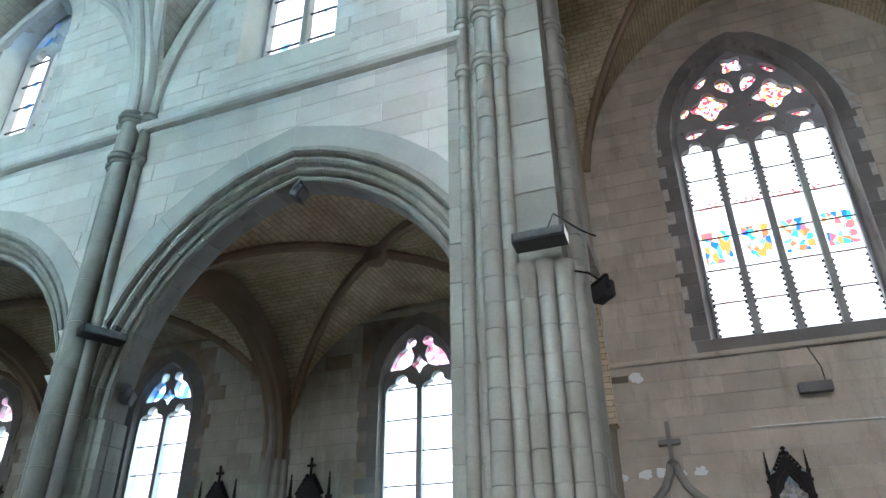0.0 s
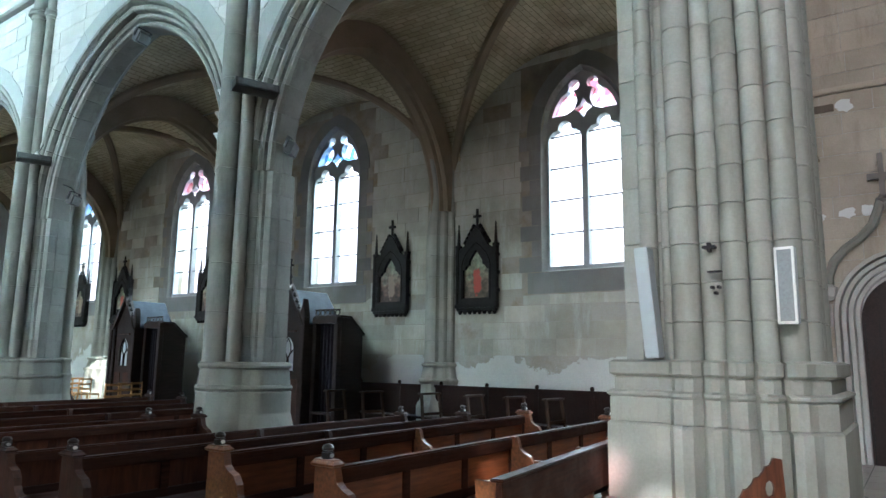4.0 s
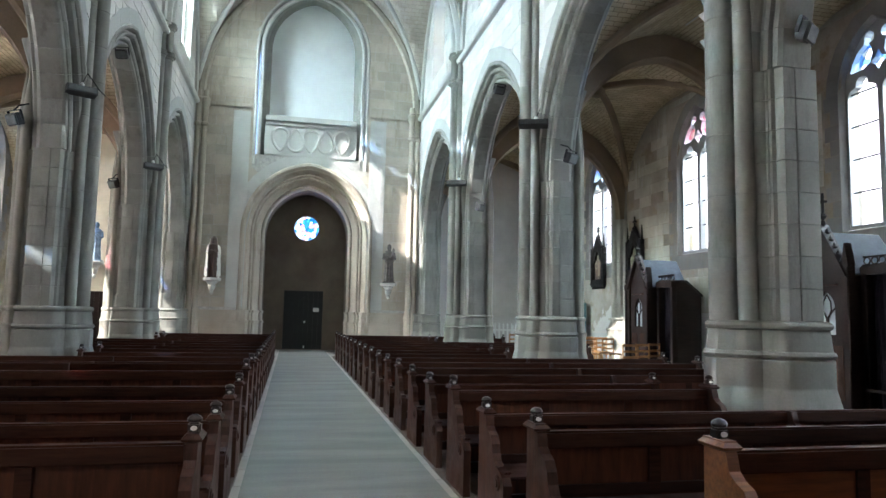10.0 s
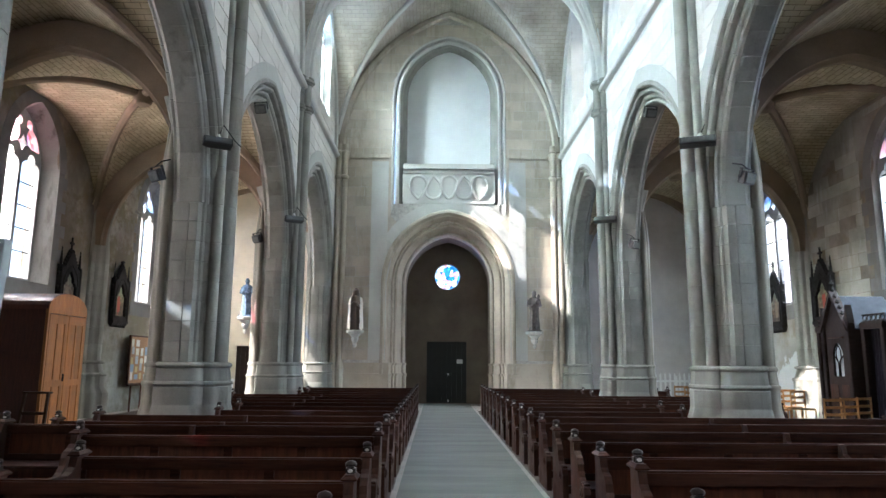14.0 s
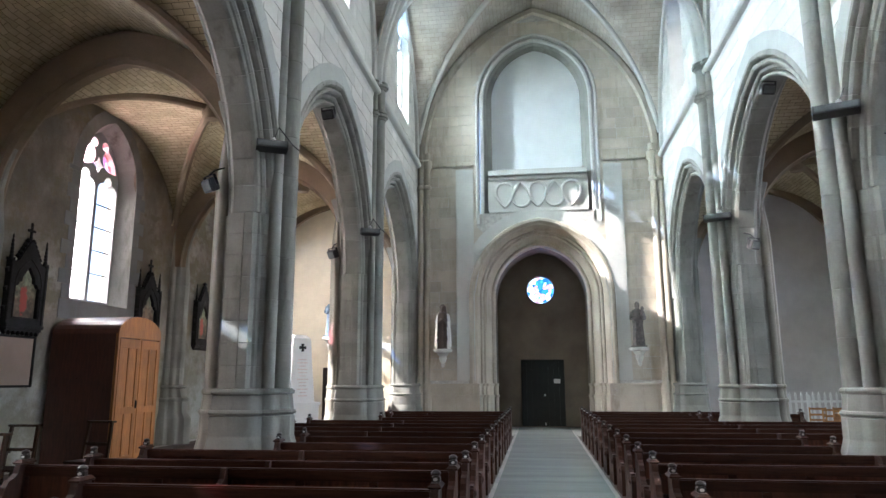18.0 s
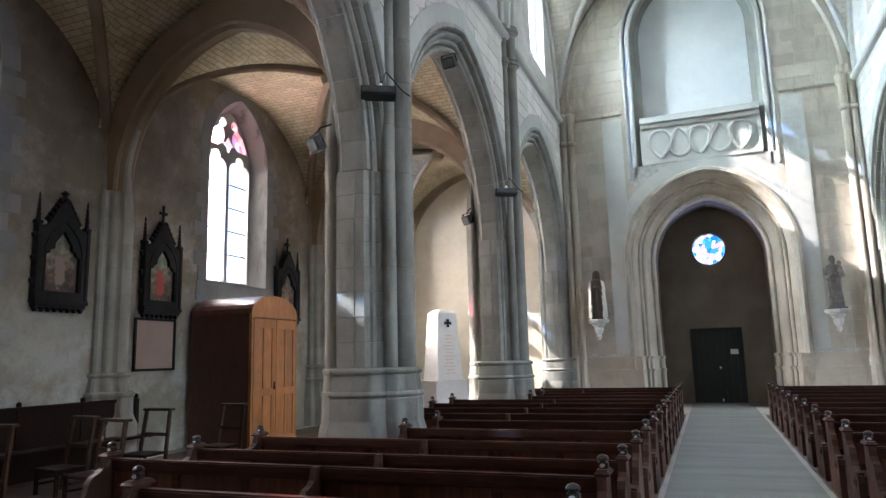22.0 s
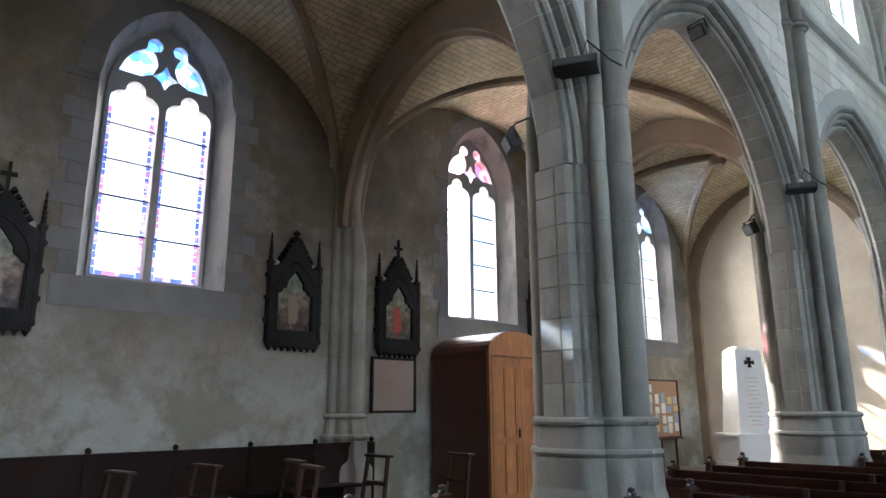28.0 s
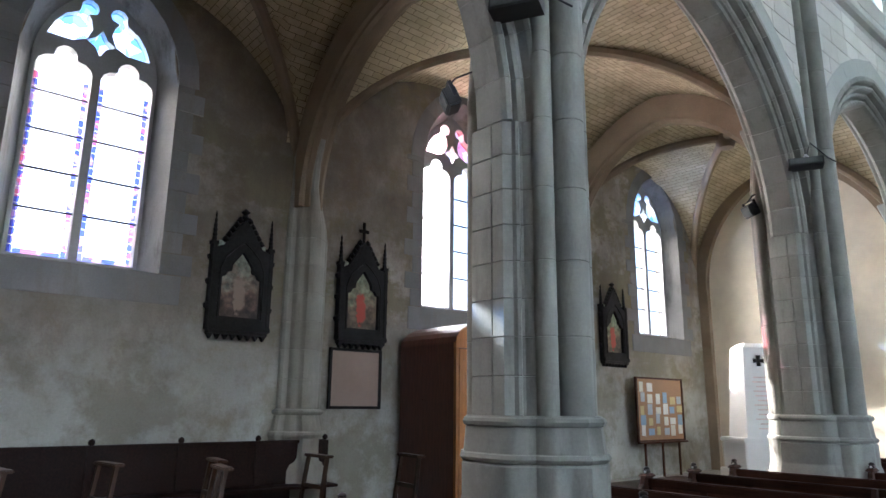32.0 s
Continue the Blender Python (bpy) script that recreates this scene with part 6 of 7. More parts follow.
# ---- confessionals ----
def confessional(y):
    p = thing("confessional", "dark oak gothic confessional with gabled centre and curtained door", "confessional", "confessionals", at=(8.05, y, 0))
    slate = bpy.data.materials.get("dusty slate roof") or plain("dusty slate roof", (0.028, 0.036, 0.048), 0.8, var=0.3, scale=4, spec=0.2)
    # centre bay
    for s in (-1, 1):
        bm = bmesh.new()
        box(bm, -0.10, 0.06, s * 0.44 - 0.06, s * 0.44 + 0.06, 0, 2.35, 0.012)
        prism(bm, [(s * 0.44 - 0.07, 2.35), (s * 0.44 + 0.07, 2.35), (s * 0.44, 2.72)], on_x, -0.09, 0.05)
        part("buttress", bm, M["conf"], p)
        bm = bmesh.new()
        box(bm, 0.06, 1.0, s * 0.42 - 0.02, s * 0.42 + 0.02, 0, 2.25)
        part("side_panel", bm, M["conf"], p)
    bm = bmesh.new()
    lp = [(-0.18, 1.27)] + [(u, 1.68 + v) for u, v, _, _ in arch_path(0.18, 0.28, 6)] + [(0.18, 1.27)]
    plate(bm, on_x, [(-0.40, 0.05), (0.40, 0.05), (0.40, 2.25), (0.0, 2.98), (-0.40, 2.25)], [lp], -0.05, 0.0)
    d = part("door", bm, M["conf"], p)
    bm = bmesh.new()
    flat_pane(bm, on_x, lp, -0.005)
    part("curtain", bm, plain("white curtain", (0.42, 0.46, 0.48), 0.9, var=0.1, scale=14), d, "white curtain behind the tracery")
    bm = bmesh.new()
    box(bm, -0.055, -0.015, -0.014, 0.014, 1.27, 1.55)
    for s in (-1, 1):
        tube(bm, [(-0.035, 0, 1.50), (-0.035, s * 0.06, 1.60), (-0.035, s * 0.17, 1.70)], 0.014)
        tube(bm, [(-0.035, 0, 1.52), (-0.035, s * 0.085, 1.66), (-0.035, s * 0.075, 1.80), (-0.035, 0, 1.92)], 0.012)
    part("door_tracery", bm, M["conf"], d)
    bm = bmesh.new()
    box(bm, -0.10, -0.05, -0.26, 0.26, 2.05, 2.08, 0.004)
    part("label_rail", bm, M["pewend"], d, "thin wooden label rail")
    for u in (-0.2, 0.2):
        bm = bmesh.new()
        box(bm, -0.062, -0.05, u - 0.13, u + 0.13, 0.25, 1.10, 0.004)
        part("door_panel", bm, M["pewend"], d)
    bm = bmesh.new()
    for s in (-1, 1):
        prism(bm, [(s * 0.50, 2.18), (s * 0.44, 2.18), (0, 2.94), (0, 3.06)], on_x, -0.14, 0.04)
    part("gable", bm, M["conf"], p)
    for s in (-1, 1):
        bm = bmesh.new()
        for k in range(6):
            t = 0.08 + k * 0.15
            lathe(bm, [(0.006, 2.2 + 0.82 * t), (0.05, 2.24 + 0.82 * t), (0.03, 2.29 + 0.82 * t), (0.004, 2.32 + 0.82 * t)], -0.06, s * 0.48 * (1 - t), 6)
        tagged(part("crocket_trim", bm, M["conf"], p), kind="stuff")
    bm = bmesh.new()
    lathe(bm, [(0.02, 3.02), (0.05, 3.08), (0.02, 3.14), (0.06, 3.2), (0.02, 3.26)], -0.06, 0, 8)
    box(bm, -0.075, -0.045, -0.015, 0.015, 3.24, 3.58)
    box(bm, -0.075, -0.045, -0.08, 0.08, 3.42, 3.455)
    part("cross", bm, M["frame"], p)
    for s in (-1, 1):
        bm = bmesh.new()
        prism(bm, [(s * 0.48, 2.24), (s * 0.46, 2.21), (0, 2.90), (0, 2.94)], on_x, 0.04, 1.02)
        part("roof_slope", bm, slate, p, "dusty dark slate-coloured roof")
        # wings
        a, b = sorted((s * 0.46, s * 1.16))
        side_shape = [(0.30, 0.0), (0.30, 2.34), (0.55, 2.34), (0.94, 2.02), (0.94, 0.0)]
        bm = bmesh.new()
        prism(bm, side_shape, lambda u, v, d: (u, d, v), *((b - 0.04, b) if s > 0 else (a, a + 0.04)))
        part("wing_side", bm, M["conf"], p)
        bm = bmesh.new()
        box(bm, 0.90, 0.94, a + 0.04 * (s < 0), b - 0.04 * (s > 0), 0, 2.0)
        part("wing_back", bm, M["conf"], p)
        bm = bmesh.new()
        n = 18
        fold = [(0.36 + 0.018 * math.sin(q * 2.1), a + 0.06 + (b - a - 0.12) * q / n) for q in range(n + 1)]
        loft(bm, [[(x, y, z) for x, y in fold] + [(x + 0.012, y, z) for x, y in fold[::-1]] for z in (0.12, 2.22)])
        part("wing_curtain", bm, M["cloth"], p, "dark curtain hanging in the wing")
        bm = bmesh.new()
        loft(bm, [[(0.24, yy, 2.345), (0.24, yy, 2.385), (0.56, yy, 2.385), (0.98, yy, 2.045), (0.98, yy, 2.005), (0.55, yy, 2.345)] for yy in (a - 0.02, b + 0.02)])
        part("wing_roof", bm, M["conf"], p)
        bm = bmesh.new()
        for q in range(5):
            yc = a + (b - a) * (q + 0.5) / 5
            tube(bm, [(0.25, yc + 0.06 * math.cos(g), 2.44 + 0.055 * math.sin(g)) for g in (2 * math.pi * t / 10 for t in range(11))], 0.012, 5)
        box(bm, 0.235, 0.265, a, b, 2.49, 2.515)
        part("cresting", bm, M["conf"], p)
        for yy in (a + 0.05, b - 0.05):
            bm = bmesh.new()
            box(bm, 0.18, 0.30, yy - 0.05, yy + 0.05, 0, 2.36, 0.01)
            part("post", bm, M["conf"], p)
        bm = bmesh.new()
        box(bm, 0.16, 0.31, a, b, 2.22, 2.34, 0.01)
        part("cornice", bm, M["conf"], p)
        bm = bmesh.new()
        box(bm, 0.12, 0.26, a + 0.08, b - 0.08, 0.42, 0.47)
        part("kneeler", bm, M["conf"], p)
    return p


src = confessional(11.74)
copy_thing(src, pose(8.05, 17.85, 0))

# ---- wardrobe ----
p = thing("wardrobe", "tall round-topped wardrobe with golden oak doors and dark red-brown sides", "wardrobe", at=(-8.2, 17.3, 0))
top = [(0.0, 2.48)] + [(0.75 - 0.75 * math.cos(g), 2.48 + 0.36 * math.sin(g)) for g in (math.pi * k / 14 for k in range(1, 14))] + [(1.5, 2.48)]
bm = bmesh.new()
loft(bm, [[(x, u, v) for u, v in [(0, 0.0)] + top + [(1.5, 0.0)]] for x in (-1.40, -0.04)])
part("carcass", bm, M["warddark"], p, "dark red-brown varnished carcass")
bm = bmesh.new()
loft(bm, [[(x, u, v + o) for u, v in top for o in (0.012,)] + [(x, u, v + 0.03) for u, v in top[::-1]] for x in (-1.40, 0.0)])
part("barrel_top", bm, M["warddark"], p)
bm = bmesh.new()
prism(bm, [(0.0, 2.42)] + [(u, v + 0.02) for u, v in top] + [(1.5, 2.42)], on_x, -0.04, 0.02)
part("arched_head", bm, M["ward"], p)
for y0, y1 in ((0.0, 0.06), (0.72, 0.78), (1.44, 1.5)):
    bm = bmesh.new()
    box(bm, -0.04, 0.02, y0, y1, 0.0, 2.42, 0.004)
    part("stile", bm, M["ward"], p)
for k in range(2):
    y0 = 0.06 + k * 0.72
    bm = bmesh.new()
    holes = [[(y0 + 0.07 + j * 0.28, z0), (y0 + 0.30 + j * 0.28, z0), (y0 + 0.30 + j * 0.28, z1), (y0 + 0.07 + j * 0.28, z1)] for j in (0, 1) for z0, z1 in ((0.16, 0.95), (1.08, 2.22))]
    plate(bm, on_x, [(y0 + 0.005, 0.06), (y0 + 0.655, 0.06), (y0 + 0.655, 2.40), (y0 + 0.005, 2.40)], holes, -0.02, 0.025)
    dd = part("door", bm, M["ward"], p)
    for h in holes:
        bm = bmesh.new()
        box(bm, -0.02, 0.008, h[0][0], h[1][0], h[0][1], h[2][1], 0.0)
        part("panel", bm, M["ward"], dd)
bm = bmesh.new()
box(bm, 0.02, 0.05, 0.70, 0.73, 1.05, 1.20, 0.004)
part("lock", bm, M["iron"], p)

# ---- memorial obelisk ----
p = thing("memorial_obelisk", "white marble memorial obelisk with a small cross and red lettering", "monument", at=(-7.66, 25.78, 0))
p.rotation_euler = (0, 0, radians(57))
marble = plain("white marble", (0.76, 0.75, 0.72), 0.4, var=0.05, scale=2)
bm = bmesh.new()
loft(bm, [[(sx * a, sy * a * 0.8, z) for sx, sy in ((-1, -1), (1, -1), (1, 1), (-1, 1))] for a, z in ((0.46, 0.92), (0.33, 2.88), (0.20, 2.98))])
part("shaft", bm, marble, p)
for a, z0, z1 in ((0.66, 0.0, 0.25), (0.58, 0.25, 0.82), (0.62, 0.82, 0.92)):
    bm = bmesh.new()
    box(bm, -a, a, -a * 0.8, a * 0.8, z0, z1, 0.02)
    part("base_block", bm, marble, p)
bm = bmesh.new()
for q in range(4):
    g = q * math.pi / 2
    prism(bm, [(u * math.cos(g) - v * math.sin(g), 2.58 + u * math.sin(g) + v * math.cos(g)) for u, v in ((-0.016, 0.0), (0.016, 0.0), (0.05, 0.12), (-0.05, 0.12))], on_y, -0.315, -0.25)
part("cross", bm, M["frame"], p)
red = plain("faded red lettering", (0.70, 0.57, 0.52), 0.7)
for k in range(12):
    bm = bmesh.new()
    z = 2.2 - 0.1 * k
    w = 0.16 + 0.05 * math.sin(k * 2.3)
    yy = -0.8 * (0.46 - 0.13 * (z - 0.92) / 1.96) - 0.004
    box(bm, -w, w, yy - 0.004, yy + 0.006, z, z + 0.028)
    part("lettering_bar", bm, red, p)


# ---- statues ----
def statue(x, y, z, h, robe, name="statue", label="", cloak=False, child=False):
    p = thing("statue_bracket", "carved pale stone wall bracket under a statue", "bracket", "statue brackets", at=(x, y, z))
    bm = bmesh.new()
    lathe(bm, [(0.03, -0.58), (0.07, -0.50), (0.05, -0.44), (0.10, -0.38), (0.13, -0.28), (0.11, -0.24), (0.19, -0.15), (0.17, -0.13), (0.29, -0.09), (0.31, -0.02), (0.29, 0.0)], 0, 0, 8)
    part("corbel", bm, M["ring"], p)
    bm = bmesh.new()
    k = h / 1.4
    rings = []
    for rx, ry, zz in ((0.19, 0.16, 0.0), (0.18, 0.155, 0.10), (0.155, 0.14, 0.45), (0.145, 0.135, 0.70), (0.165, 0.14, 0.86), (0.19, 0.13, 1.04), (0.15, 0.11, 1.13), (0.06, 0.065, 1.165), (0.06, 0.07, 1.20), (0.078, 0.085, 1.27), (0.07, 0.08, 1.34), (0.03, 0.035, 1.39), (0.005, 0.005, 1.40)):
        rings.append([(k * rx * (1 + 0.07 * math.cos(9 * g) * (zz < 1.0)) * math.cos(g), k * ry * (1 + 0.07 * math.cos(9 * g) * (zz < 1.0)) * math.sin(g), k * zz) for g in (2 * math.pi * i / 36 for i in range(36))])
    loft(bm, rings)
    for q in (-1, 1):
        tube(bm, [(q * k * 0.17, 0, k * 1.06), (q * k * 0.21, -k * 0.05, k * 0.86), (q * k * 0.12, -k * 0.16, k * 0.83), (q * k * 0.02, -k * 0.18, k * 0.93)], k * 0.05)
    if cloak:
        # open cloak that falls from the shoulders on both flanks
        arc = [math.pi * (-0.30 + 1.60 * i / 20) for i in range(21)]
        rings = []
        for r, zz in ((0.27, 0.06), (0.26, 0.35), (0.235, 0.70), (0.235, 0.92), (0.215, 1.06), (0.12, 1.16), (0.115, 1.24), (0.10, 1.36), (0.03, 1.42)):
            out = [(k * r * math.cos(g), k * r * 0.82 * math.sin(g), k * zz) for g in arc]
            inn = [(k * (r - 0.025) * math.cos(g), k * (r - 0.025) * 0.82 * math.sin(g), k * zz) for g in arc[::-1]]
            rings.append(out + inn)
        loft(bm, rings)
    if child:
        lathe(bm, [(0.01, k * 0.82), (k * 0.07, k * 0.84), (k * 0.075, k * 0.98), (k * 0.05, k * 1.08), (k * 0.03, k * 1.10), (k * 0.05, k * 1.14), (k * 0.05, k * 1.19), (0.005, k * 1.24)], k * 0.13, -k * 0.17, 10)
    box(bm, -k * 0.22, k * 0.22, -k * 0.19, k * 0.19, -0.001, k * 0.05, 0.01)
    ob = part(name, bm, robe, None, label, True)
    ob.location = (x, y, z)
    tagged(ob, label, "statue", "statues of saints")
    return p


def robe_material(name, dark, light):
    m, n, l, b = base(name, 0.55)
    at = coords(n, l)
    sep = n.new("ShaderNodeSeparateXYZ")
    l.new(at, sep.inputs[0])
    f = maths(n, l, "ADD", maths(n, l, "ABSOLUTE", sep.outputs[0]), maths(n, l, "MULTIPLY", noise_tex(n, l, at, 5, 3), 0.12))
    l.new(ramp(n, l, f, [(0.215, dark), (0.23, light)]), b.inputs["Base Color"])
    return m


statue(-3.17, END - 0.3, 2.55, 1.42, robe_material("white cloak over brown habit", (0.06, 0.04, 0.03), (0.72, 0.70, 0.64)), "statue", "painted statue in a white cloak over a dark habit", True)
statue(2.95, END - 0.3, 2.55, 1.42, plain("dark grey-brown habit", (0.085, 0.075, 0.068), 0.6, var=0.6, spec=0.4), "statue", "painted statue in a dark habit holding a child", False, True)
statue(-7.02, WEST - 0.32, 3.0, 1.35, plain("grey-blue robe", (0.16, 0.23, 0.32), 0.7, var=0.5, spec=0.2), "statue", "painted statue in a blue-grey robe")


# ---- lamps and fittings ----
def strip_light():
    p = thing("strip_light", "black metal floodlight box on a bracket fixed to the pier", "light fitting", "strip lights on the piers")
    bm = bmesh.new()
    loft(bm, [[(x, -0.17, 0.0), (x, 0.05, -0.02), (x, 0.07, 0.12), (x, -0.15, 0.12)] for x in (-0.31, 0.31)])
    part("housing", bm, M["blackcase"], p)
    bm = bmesh.new()
    loft(bm, [[(x, -0.178, 0.02), (x, -0.160, 0.105), (x, -0.166, 0.107), (x, -0.184, 0.02)] for x in (-0.28, 0.28)])
    part("glass", bm, plain("dull lamp glass", (0.10, 0.11, 0.11), 0.2), p)
    for x in (-0.12, 0.12):
        bm = bmesh.new()
        box(bm, x - 0.02, x + 0.02, -0.02, 0.22, 0.08, 0.11)
        part("bracket", bm, M["iron"], p)
    bm = bmesh.new()
    lathe(bm, [(0.03, 0.10), (0.05, 0.13), (0.05, 0.20), (0.02, 0.24)], 0.05, 0.08, 8)
    part("junction_box", bm, M["metalwhite"], p)
    bm = bmesh.new()
    tube(bm, [(0.05, 0.08, 0.2), (0.15, 0.1, 0.42), (0.45, 0.2, 0.20), (0.6, 0.26, 0.14)], 0.012)
    part("cable", bm, M["iron"], p)
    return p


src = strip_light()
first = True
for x, y, z, rz in ((3.93, 8.15, 5.05, -22), (3.9, 14.33, 5.06, -22), (3.9, 20.5, 5.06, -22), (-4.05, 8.15, 5.0, 28), (-4.05, 14.38, 4.98, 28), (-4.05, 20.45, 4.98, 28), (3.70, 1.98, 5.14, -90), (-3.70, 1.98, 5.14, 90)):
    m = pose(x, y, z, 0, 0, rz) @ Matrix.Diagonal((0.78 if x < 0 else 0.95, 1, 1, 1))
    if first:
        src.matrix_world, first = m, False
    else:
        copy_thing(src, m)


def spotlight():
    p = thing("spotlight", "small black spotlight with a glass front on a swivel arm", "spotlight", "spotlights in the arches")
    bm = bmesh.new()
    box(bm, -0.13, 0.13, -0.10, 0.04, -0.10, 0.10, 0.015)
    part("case", bm, M["blackcase"], p)
    bm = bmesh.new()
    box(bm, -0.105, 0.105, -0.112, -0.10, -0.075, 0.075)
    part("lens", bm, plain("pale lamp glass", (0.16, 0.17, 0.17), 0.15), p)
    bm = bmesh.new()
    for x in (-0.145, 0.145):
        box(bm, x - 0.008, x + 0.008, -0.02, 0.02, -0.02, 0.14)
    box(bm, -0.15, 0.15, -0.02, 0.02, 0.13, 0.145)
    tube(bm, [(0, 0, 0.14), (0, 0.12, 0.2), (0, 0.3, 0.2)], 0.012)
    part("yoke", bm, M["iron"], p)
    return p


src = spotlight()
first = True
for x, y, z, rx, rz in ((4.55, 8.12, 4.43, 20, 30), (4.5, 14.0, 4.43, 20, 30), (4.5, 20.2, 4.43, 20, 30), (-4.98, 14.42, 4.5, 25, -35), (-4.95, 20.6, 4.57, 25, -35), (-4.85, 8.3, 4.5, 20, -40),
                        (4.3, 5.5, 7.0, 30, 10), (4.3, 11.75, 7.0, 30, 10), (4.3, 17.9, 7.0, 30, 10), (-4.3, 11.75, 7.0, 30, -10), (-4.3, 17.9, 7.0, 30, -10), (4.28, 1.5, 4.78, 0, 40)):
    m = pose(x, y, z, rx, 0, rz)
    if first:
        src.matrix_world, first = m, False
    else:
        copy_thing(src, m)


def heater(m, w, d, h):
    """A heater panel; its grille looks along +y."""
    p = thing("radiant_heater", "tall white radiant heater with grey grille fixed to the pier", "heater", "radiant heaters")
    bm = bmesh.new()
    box(bm, -w / 2, w / 2, -d / 2, d / 2, 0, h, 0.006)
    part("case", bm, M["case"], p)
    bm = bmesh.new()
    box(bm, -w / 2 + 0.018, w / 2 - 0.018, d / 2, d / 2 + 0.006, 0.02, h - 0.02)
    part("grille", bm, plain("grey grille", (0.20, 0.22, 0.23), 0.6, var=0.15, scale=60), p)
    if h > 0.7:
        p.matrix_world = m
        return p
    bm = bmesh.new()
    for x0, x1, z0, z1 in ((-w / 2, -w / 2 + 0.018, 0, h), (w / 2 - 0.018, w / 2, 0, h), (-w / 2, w / 2, 0, 0.02), (-w / 2, w / 2, h - 0.02, h)):
        box(bm, x0, x1, d / 2 + 0.001, d / 2 + 0.012, z0, z1, 0.003)
    part("front_frame", bm, M["metalwhite"], p, "white enamelled frame")
    p.matrix_world = m
    return p


heater(pose(3.83, 2.82, 1.575, -4.5, 0, 0), 0.16, 0.11, 0.90)
heater(pose(3.80, 1.822, 1.825, 0, 0, 84), 0.135, 0.07, 0.565)
heater(pose(-4.05, 9.07, 1.575, -4.5, 0, 0), 0.24, 0.105, 0.90)

# ---- notice board on an easel ----
p = thing("notice_board", "cork notice board covered with papers on a wooden easel", "notice board", at=(-9.42, 24.75, 0))
bm = bmesh.new()
box(bm, -0.01, 0.02, -0.92, 0.92, 0.82, 2.18)
part("cork", bm, plain("brown cork", (0.34, 0.20, 0.11), 0.9, var=0.2, scale=40), p)
for a, b, c, d in ((-0.97, -0.92, 0.78, 2.22), (0.92, 0.97, 0.78, 2.22)):
    bm = bmesh.new()
    box(bm, -0.015, 0.045, a, b, c, d, 0.005)
    part("frame_bar", bm, M["pewpanel"], p)
for c in (0.78, 2.18):
    bm = bmesh.new()
    box(bm, -0.015, 0.045, -0.92, 0.92, c, c + 0.04, 0.005)
    part("frame_bar", bm, M["pewpanel"], p)
rnd = random.Random(9)
papers = [plain("paper tone", c, 0.8, var=0.1) for c in ((0.66, 0.65, 0.60), (0.25, 0.35, 0.48), (0.52, 0.42, 0.20), (0.40, 0.43, 0.45), (0.62, 0.60, 0.50))]
for k in range(26):
    bm = bmesh.new()
    u, v = -0.80 + 0.3 * (k % 6) + rnd.uniform(-0.03, 0.03), 0.92 + 0.24 * (k // 6) + rnd.uniform(-0.03, 0.03)
    w, h = rnd.uniform(0.13, 0.24), rnd.uniform(0.14, 0.25)
    box(bm, 0.02, 0.024 + 0.001 * (k % 3), u, u + w, v, min(v + h, 2.16))
    part("paper", bm, papers[k % 5], p)
for y in (-0.7, 0, 0.7):
    bm = bmesh.new()
    prism(bm, [(y - 0.02, 0.0), (y + 0.02, 0.0), (y + 0.02, 0.82), (y - 0.02, 0.82)], on_x, 0.0, 0.04)
    part("leg", bm, M["pewpanel"], p)
bm = bmesh.new()
box(bm, 0.0, 0.10, -0.97, 0.97, 0.74, 0.78, 0.005)
part("ledge", bm, M["pewpanel"], p)


# ---- straw chairs, picket fence, small doors ----
def straw_chair():
    p = thing("straw_chair", "straw-seated light wooden church chair", "chair", "straw chairs in the side aisle")
    for x in (-0.2, 0.17):
        for y, h in ((-0.2, 0.42), (0.17, 0.88)):
            bm = bmesh.new()
            box(bm, x, x + 0.03, y, y + 0.03, 0, h, 0.004)
            part("leg", bm, M["chair"], p)
    for z in (0.55, 0.68, 0.82):
        bm = bmesh.new()
        box(bm, -0.17, 0.17, 0.175, 0.195, z, z + 0.05, 0.003)
        part("back_slat", bm, M["chair"], p)
    bm = bmesh.new()
    box(bm, -0.21, 0.21, -0.21, 0.21, 0.42, 0.46, 0.015)
    part("seat", bm, M["chair"], p)
    return p


src = straw_chair()
rnd = random.Random(12)
k = 0
for i in range(4):
    for j in range(5):
        m = pose(6.7 + 0.62 * i + rnd.uniform(-0.05, 0.05), 20.3 + 0.75 * j + rnd.uniform(-0.08, 0.08), 0, 0, 0, rnd.uniform(-8, 8))
        if k:
            copy_thing(src, m)
        else:
            src.matrix_world = m
        k += 1
for i in range(3):
    copy_thing(src, pose(7.1 + 0.5 * i, 16.4 + 0.3 * i, 0, 0, 0, 10 * i))
p = thing("picket_fence", "low white picket fence closing off the baptistery corner", "fence", at=(5.9, 26.4, 0))
for i in range(22):
    bm = bmesh.new()
    x = i * 0.16
    prism(bm, [(x, 0.05), (x + 0.06, 0.05), (x + 0.06, 1.12), (x + 0.03, 1.2), (x, 1.12)], on_y, -0.012, 0.012)
    part("slat", bm, M["metalwhite"], p)
for z in (0.3, 0.9):
    bm = bmesh.new()
    box(bm, -0.05, 3.5, 0.012, 0.04, z, z + 0.06)
    part("rail", bm, M["metalwhite"], p)
for i in range(3):
    bm = bmesh.new()
    box(bm, i * 1.7 - 0.05, i * 1.7 + 0.02, 0.02, 0.09, 0, 1.1)
    part("post", bm, M["metalwhite"], p)
p = thing("door_aisle", "narrow brown wooden door in the west wall of the aisle", "door", kind="structure")
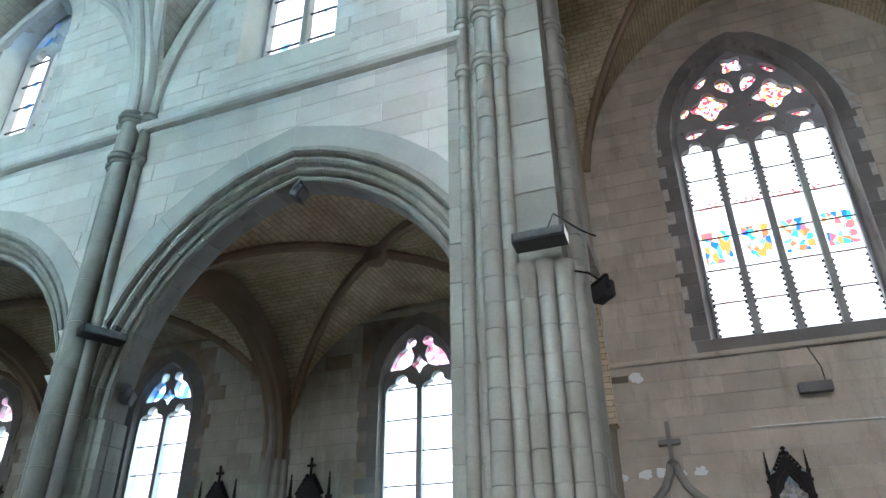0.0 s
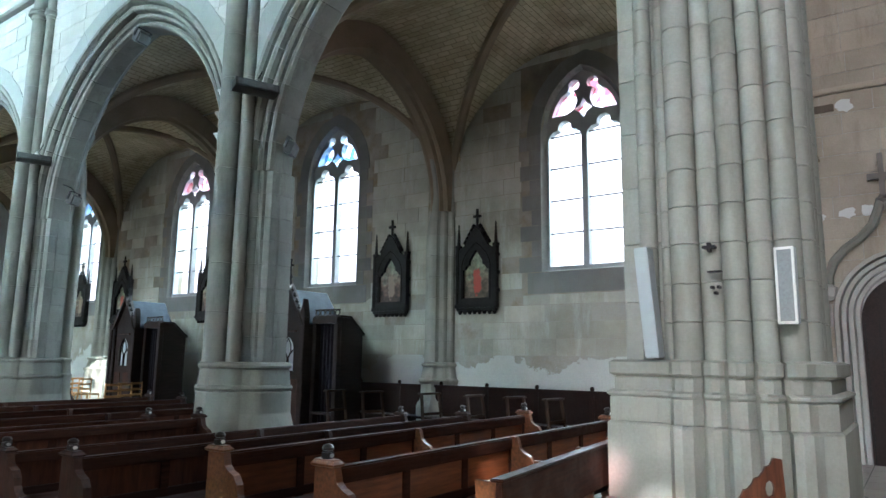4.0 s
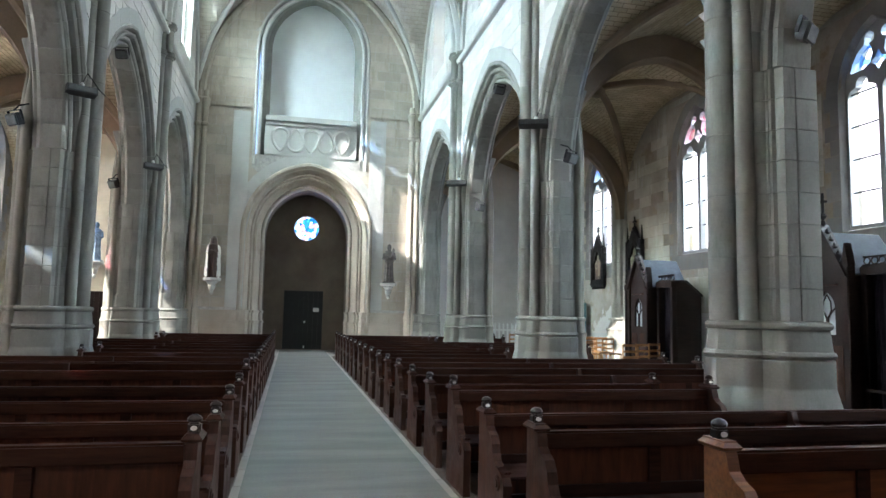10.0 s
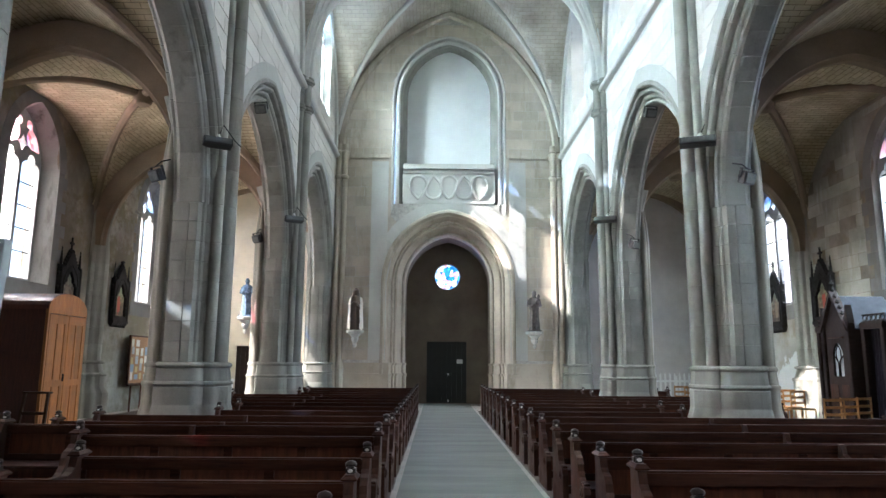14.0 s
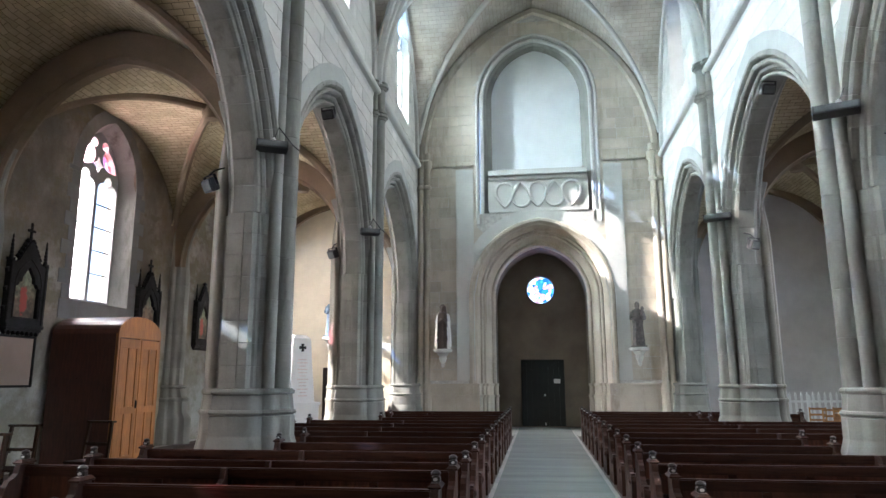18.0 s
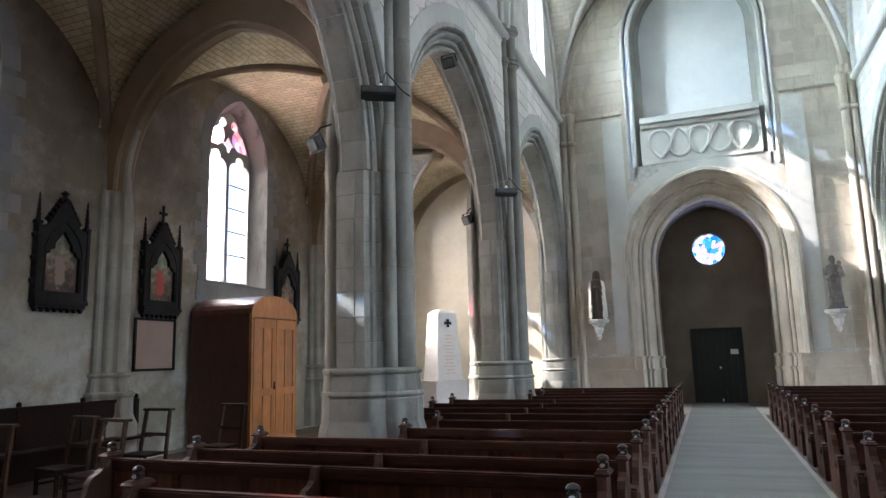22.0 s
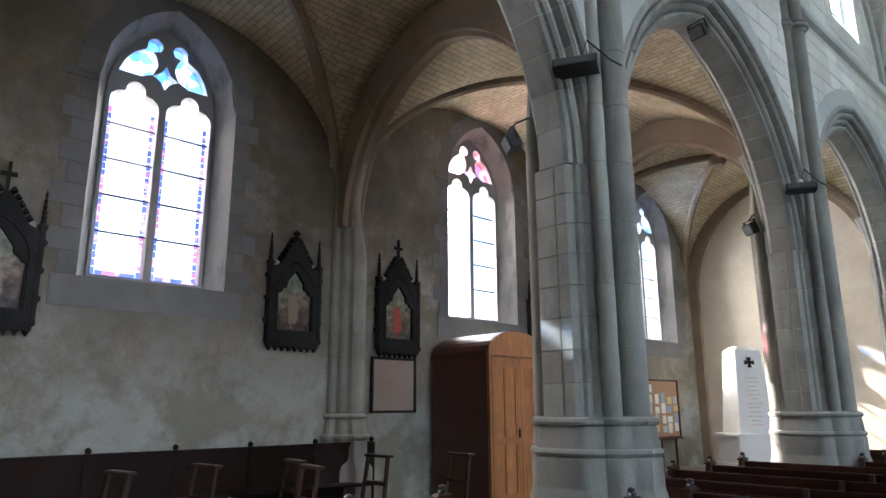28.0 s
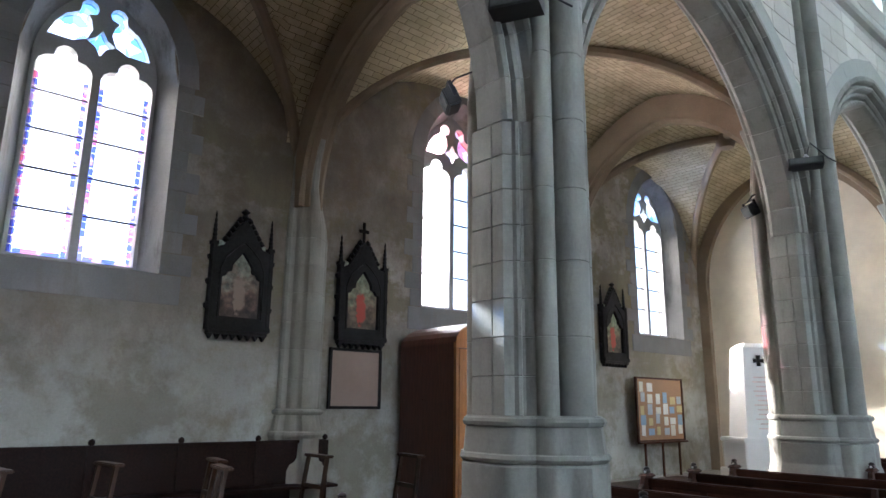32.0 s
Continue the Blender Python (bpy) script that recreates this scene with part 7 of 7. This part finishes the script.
for k in range(5):
    bm = bmesh.new()
    box(bm, -7.35 + 0.16 * k, -7.195 + 0.16 * k, WEST - 0.04, WEST + 0.01, 0.0, 2.0, 0.005)
    part("board", bm, M["conf"], p)
p = thing("storage_panel", "teal painted board leaning on the aisle wall", "board", at=(9.5, 24.75, 0))
bm = bmesh.new()
box(bm, -0.03, 0.03, -0.5, 0.5, 0, 1.95, 0.008)
part("sheet", bm, plain("teal paint", (0.10, 0.20, 0.20), 0.5, var=0.15), p)
bm = bmesh.new()
box(bm, 0.03, 0.06, -0.45, 0.45, 0.9, 1.0)
part("batten", bm, M["pewpanel"], p)
# ---- transept: ogee doorway, string course, lamp ----
p = thing("door_transept", "dark wooden transept door under an ogee hood with a stone cross", "door", kind="structure")
bm = bmesh.new()
prism(bm, arch_outline(1.37, 0.44, 0.0, 2.24, 0.66, 8), on_x, 11.10, 11.2)
d = part("leaf", bm, M["conf"], p)
for k in range(5):
    bm = bmesh.new()
    c = 0.97 + 0.2 * k
    box(bm, 11.085, 11.10, c - 0.008, c + 0.008, 0.02, 2.2)
    part("batten", bm, M["frame"], d)
for r0, dx in ((-0.09, 0.05), (0.005, 0.10), (0.10, 0.16), (0.2, 0.20)):
    bm = bmesh.new()
    arch_ring(bm, on_x, 1.37, 2.30, 0.53 + r0, 0.76 + r0, [(0, 11.2), (0.02, 11.2 - dx), (0.08, 11.2 - dx - 0.02), (0.11, 11.2)], 8, 0.0)
    part("moulding", bm, M["ring"], p)
for s in (-1, 1):
    bm = bmesh.new()
    tube(bm, [(11.1, 1.37 + s * u, z) for u, z in ((0.86, 2.75), (0.85, 2.98), (0.76, 3.22), (0.58, 3.42), (0.36, 3.58), (0.18, 3.78), (0.08, 4.02), (0.03, 4.2))], 0.075, 8)
    part("ogee_hood", bm, M["greypale"], p, smooth=True)
    bm = bmesh.new()
    lathe(bm, [(0.05, 2.58), (0.12, 2.64), (0.14, 2.78), (0.06, 2.86)], 11.1, 1.37 + s * 0.87, 8)
    part("label_stop", bm, M["ring"], p)
bm = bmesh.new()
box(bm, 11.04, 11.14, 1.33, 1.41, 4.15, 4.95, 0.01)
box(bm, 11.045, 11.135, 1.17, 1.57, 4.52, 4.62, 0.01)
lathe(bm, [(0.05, 4.12), (0.11, 4.18), (0.05, 4.26)], 11.09, 1.37, 8)
part("stone_cross", bm, M["quoin"], p)
bm = bmesh.new()
box(bm, 11.08, 11.2, -5.4, 2.3, 6.12, 6.22, 0.02)
tagged(part("trim", bm, M["warm"], None, "stone string course under the transept window"), kind="structure")
p = thing("wall_lamp", "black strip lamp hung from a wire on the transept wall", "light fitting", at=(11.0, -1.28, 5.3))
bm = bmesh.new()
box(bm, -0.10, 0.08, -0.28, 0.28, -0.09, 0.09, 0.01)
part("housing", bm, M["blackcase"], p)
bm = bmesh.new()
tube(bm, [(0.05, -0.2, 0.09), (0.12, -0.2, 0.4), (0.14, -0.05, 0.85)], 0.012)
part("wire", bm, M["iron"], p)
bm = bmesh.new()
tube(bm, [(11.15, -0.1, 4.72), (11.15, -0.9, 4.72), (11.15, -2.3, 4.70)], 0.014)
bm2 = bmesh.new()
box(bm2, 11.165, 11.20, 1.96, 2.30, 5.82, 5.95)
tagged(part("chase", bm2, M["porch"], bpy.data.objects["wall_transept_right"], "dark chase cut for old cables"))
tagged(part("conduit", bm, M["metalwhite"], None, "thin white cable conduit along the transept wall"), category="conduit")

p = thing("carved_chair", "reddish wooden chair with a carved scalloped back by the pier", "chair", at=(3.1, 1.95, 0))
p.rotation_euler, p.scale = (0, 0, radians(-60)), (0.85, 0.85, 0.88)
for x in (-0.22, 0.18):
    for y, h in ((-0.22, 0.44), (0.18, 0.5)):
        bm = bmesh.new()
        box(bm, x, x + 0.04, y, y + 0.04, 0, h, 0.005)
        part("leg", bm, M["pewpanel"], p)
bm = bmesh.new()
box(bm, -0.24, 0.24, -0.24, 0.24, 0.44, 0.48, 0.012)
part("seat", bm, M["pewpanel"], p)
bm = bmesh.new()
edge = [(-0.25, 0.48)]
for k in range(5):
    edge += [(-0.25 + 0.085 * k, 0.62 + 0.085 * k), (-0.235 + 0.085 * k, 0.655 + 0.085 * k), (-0.20 + 0.085 * k, 0.665 + 0.085 * k)]
edge += [(0.17, 1.06), (0.23, 1.05), (0.26, 0.48)]
plate(bm, on_y, edge, [ellipse(0.0, 0.66, 0.045, 0.07, 10), ellipse(0.13, 0.84, 0.035, 0.06, 8), ellipse(0.14, 0.63, 0.03, 0.07, 8), ellipse(-0.13, 0.58, 0.03, 0.045, 8)], 0.18, 0.215)
part("carved_back", bm, M["pewpanel"], p)

# ---- small iron fixings left in the crossing pier ----
p = thing("iron_fixings", "rusty iron cross, slot and studs let into the crossing pier", "fixing", at=(3.80, 2.36, 0))
bm = bmesh.new()
box(bm, -0.012, 0.05, -0.05, 0.05, 2.425, 2.45, 0.004)
box(bm, -0.013, 0.05, -0.013, 0.013, 2.40, 2.475, 0.004)
part("cross_mark", bm, M["iron"], p)
bm = bmesh.new()
box(bm, -0.010, 0.05, -0.085, 0.02, 2.235, 2.25, 0.003)
part("slot", bm, M["iron"], p)
for y, z in ((-0.01, 2.12), (-0.06, 2.12), (-0.035, 2.075)):
    bm = bmesh.new()
    box(bm, -0.012, 0.05, y - 0.012, y + 0.012, z - 0.012, z + 0.012, 0.003)
    part("stud", bm, M["iron"], p)
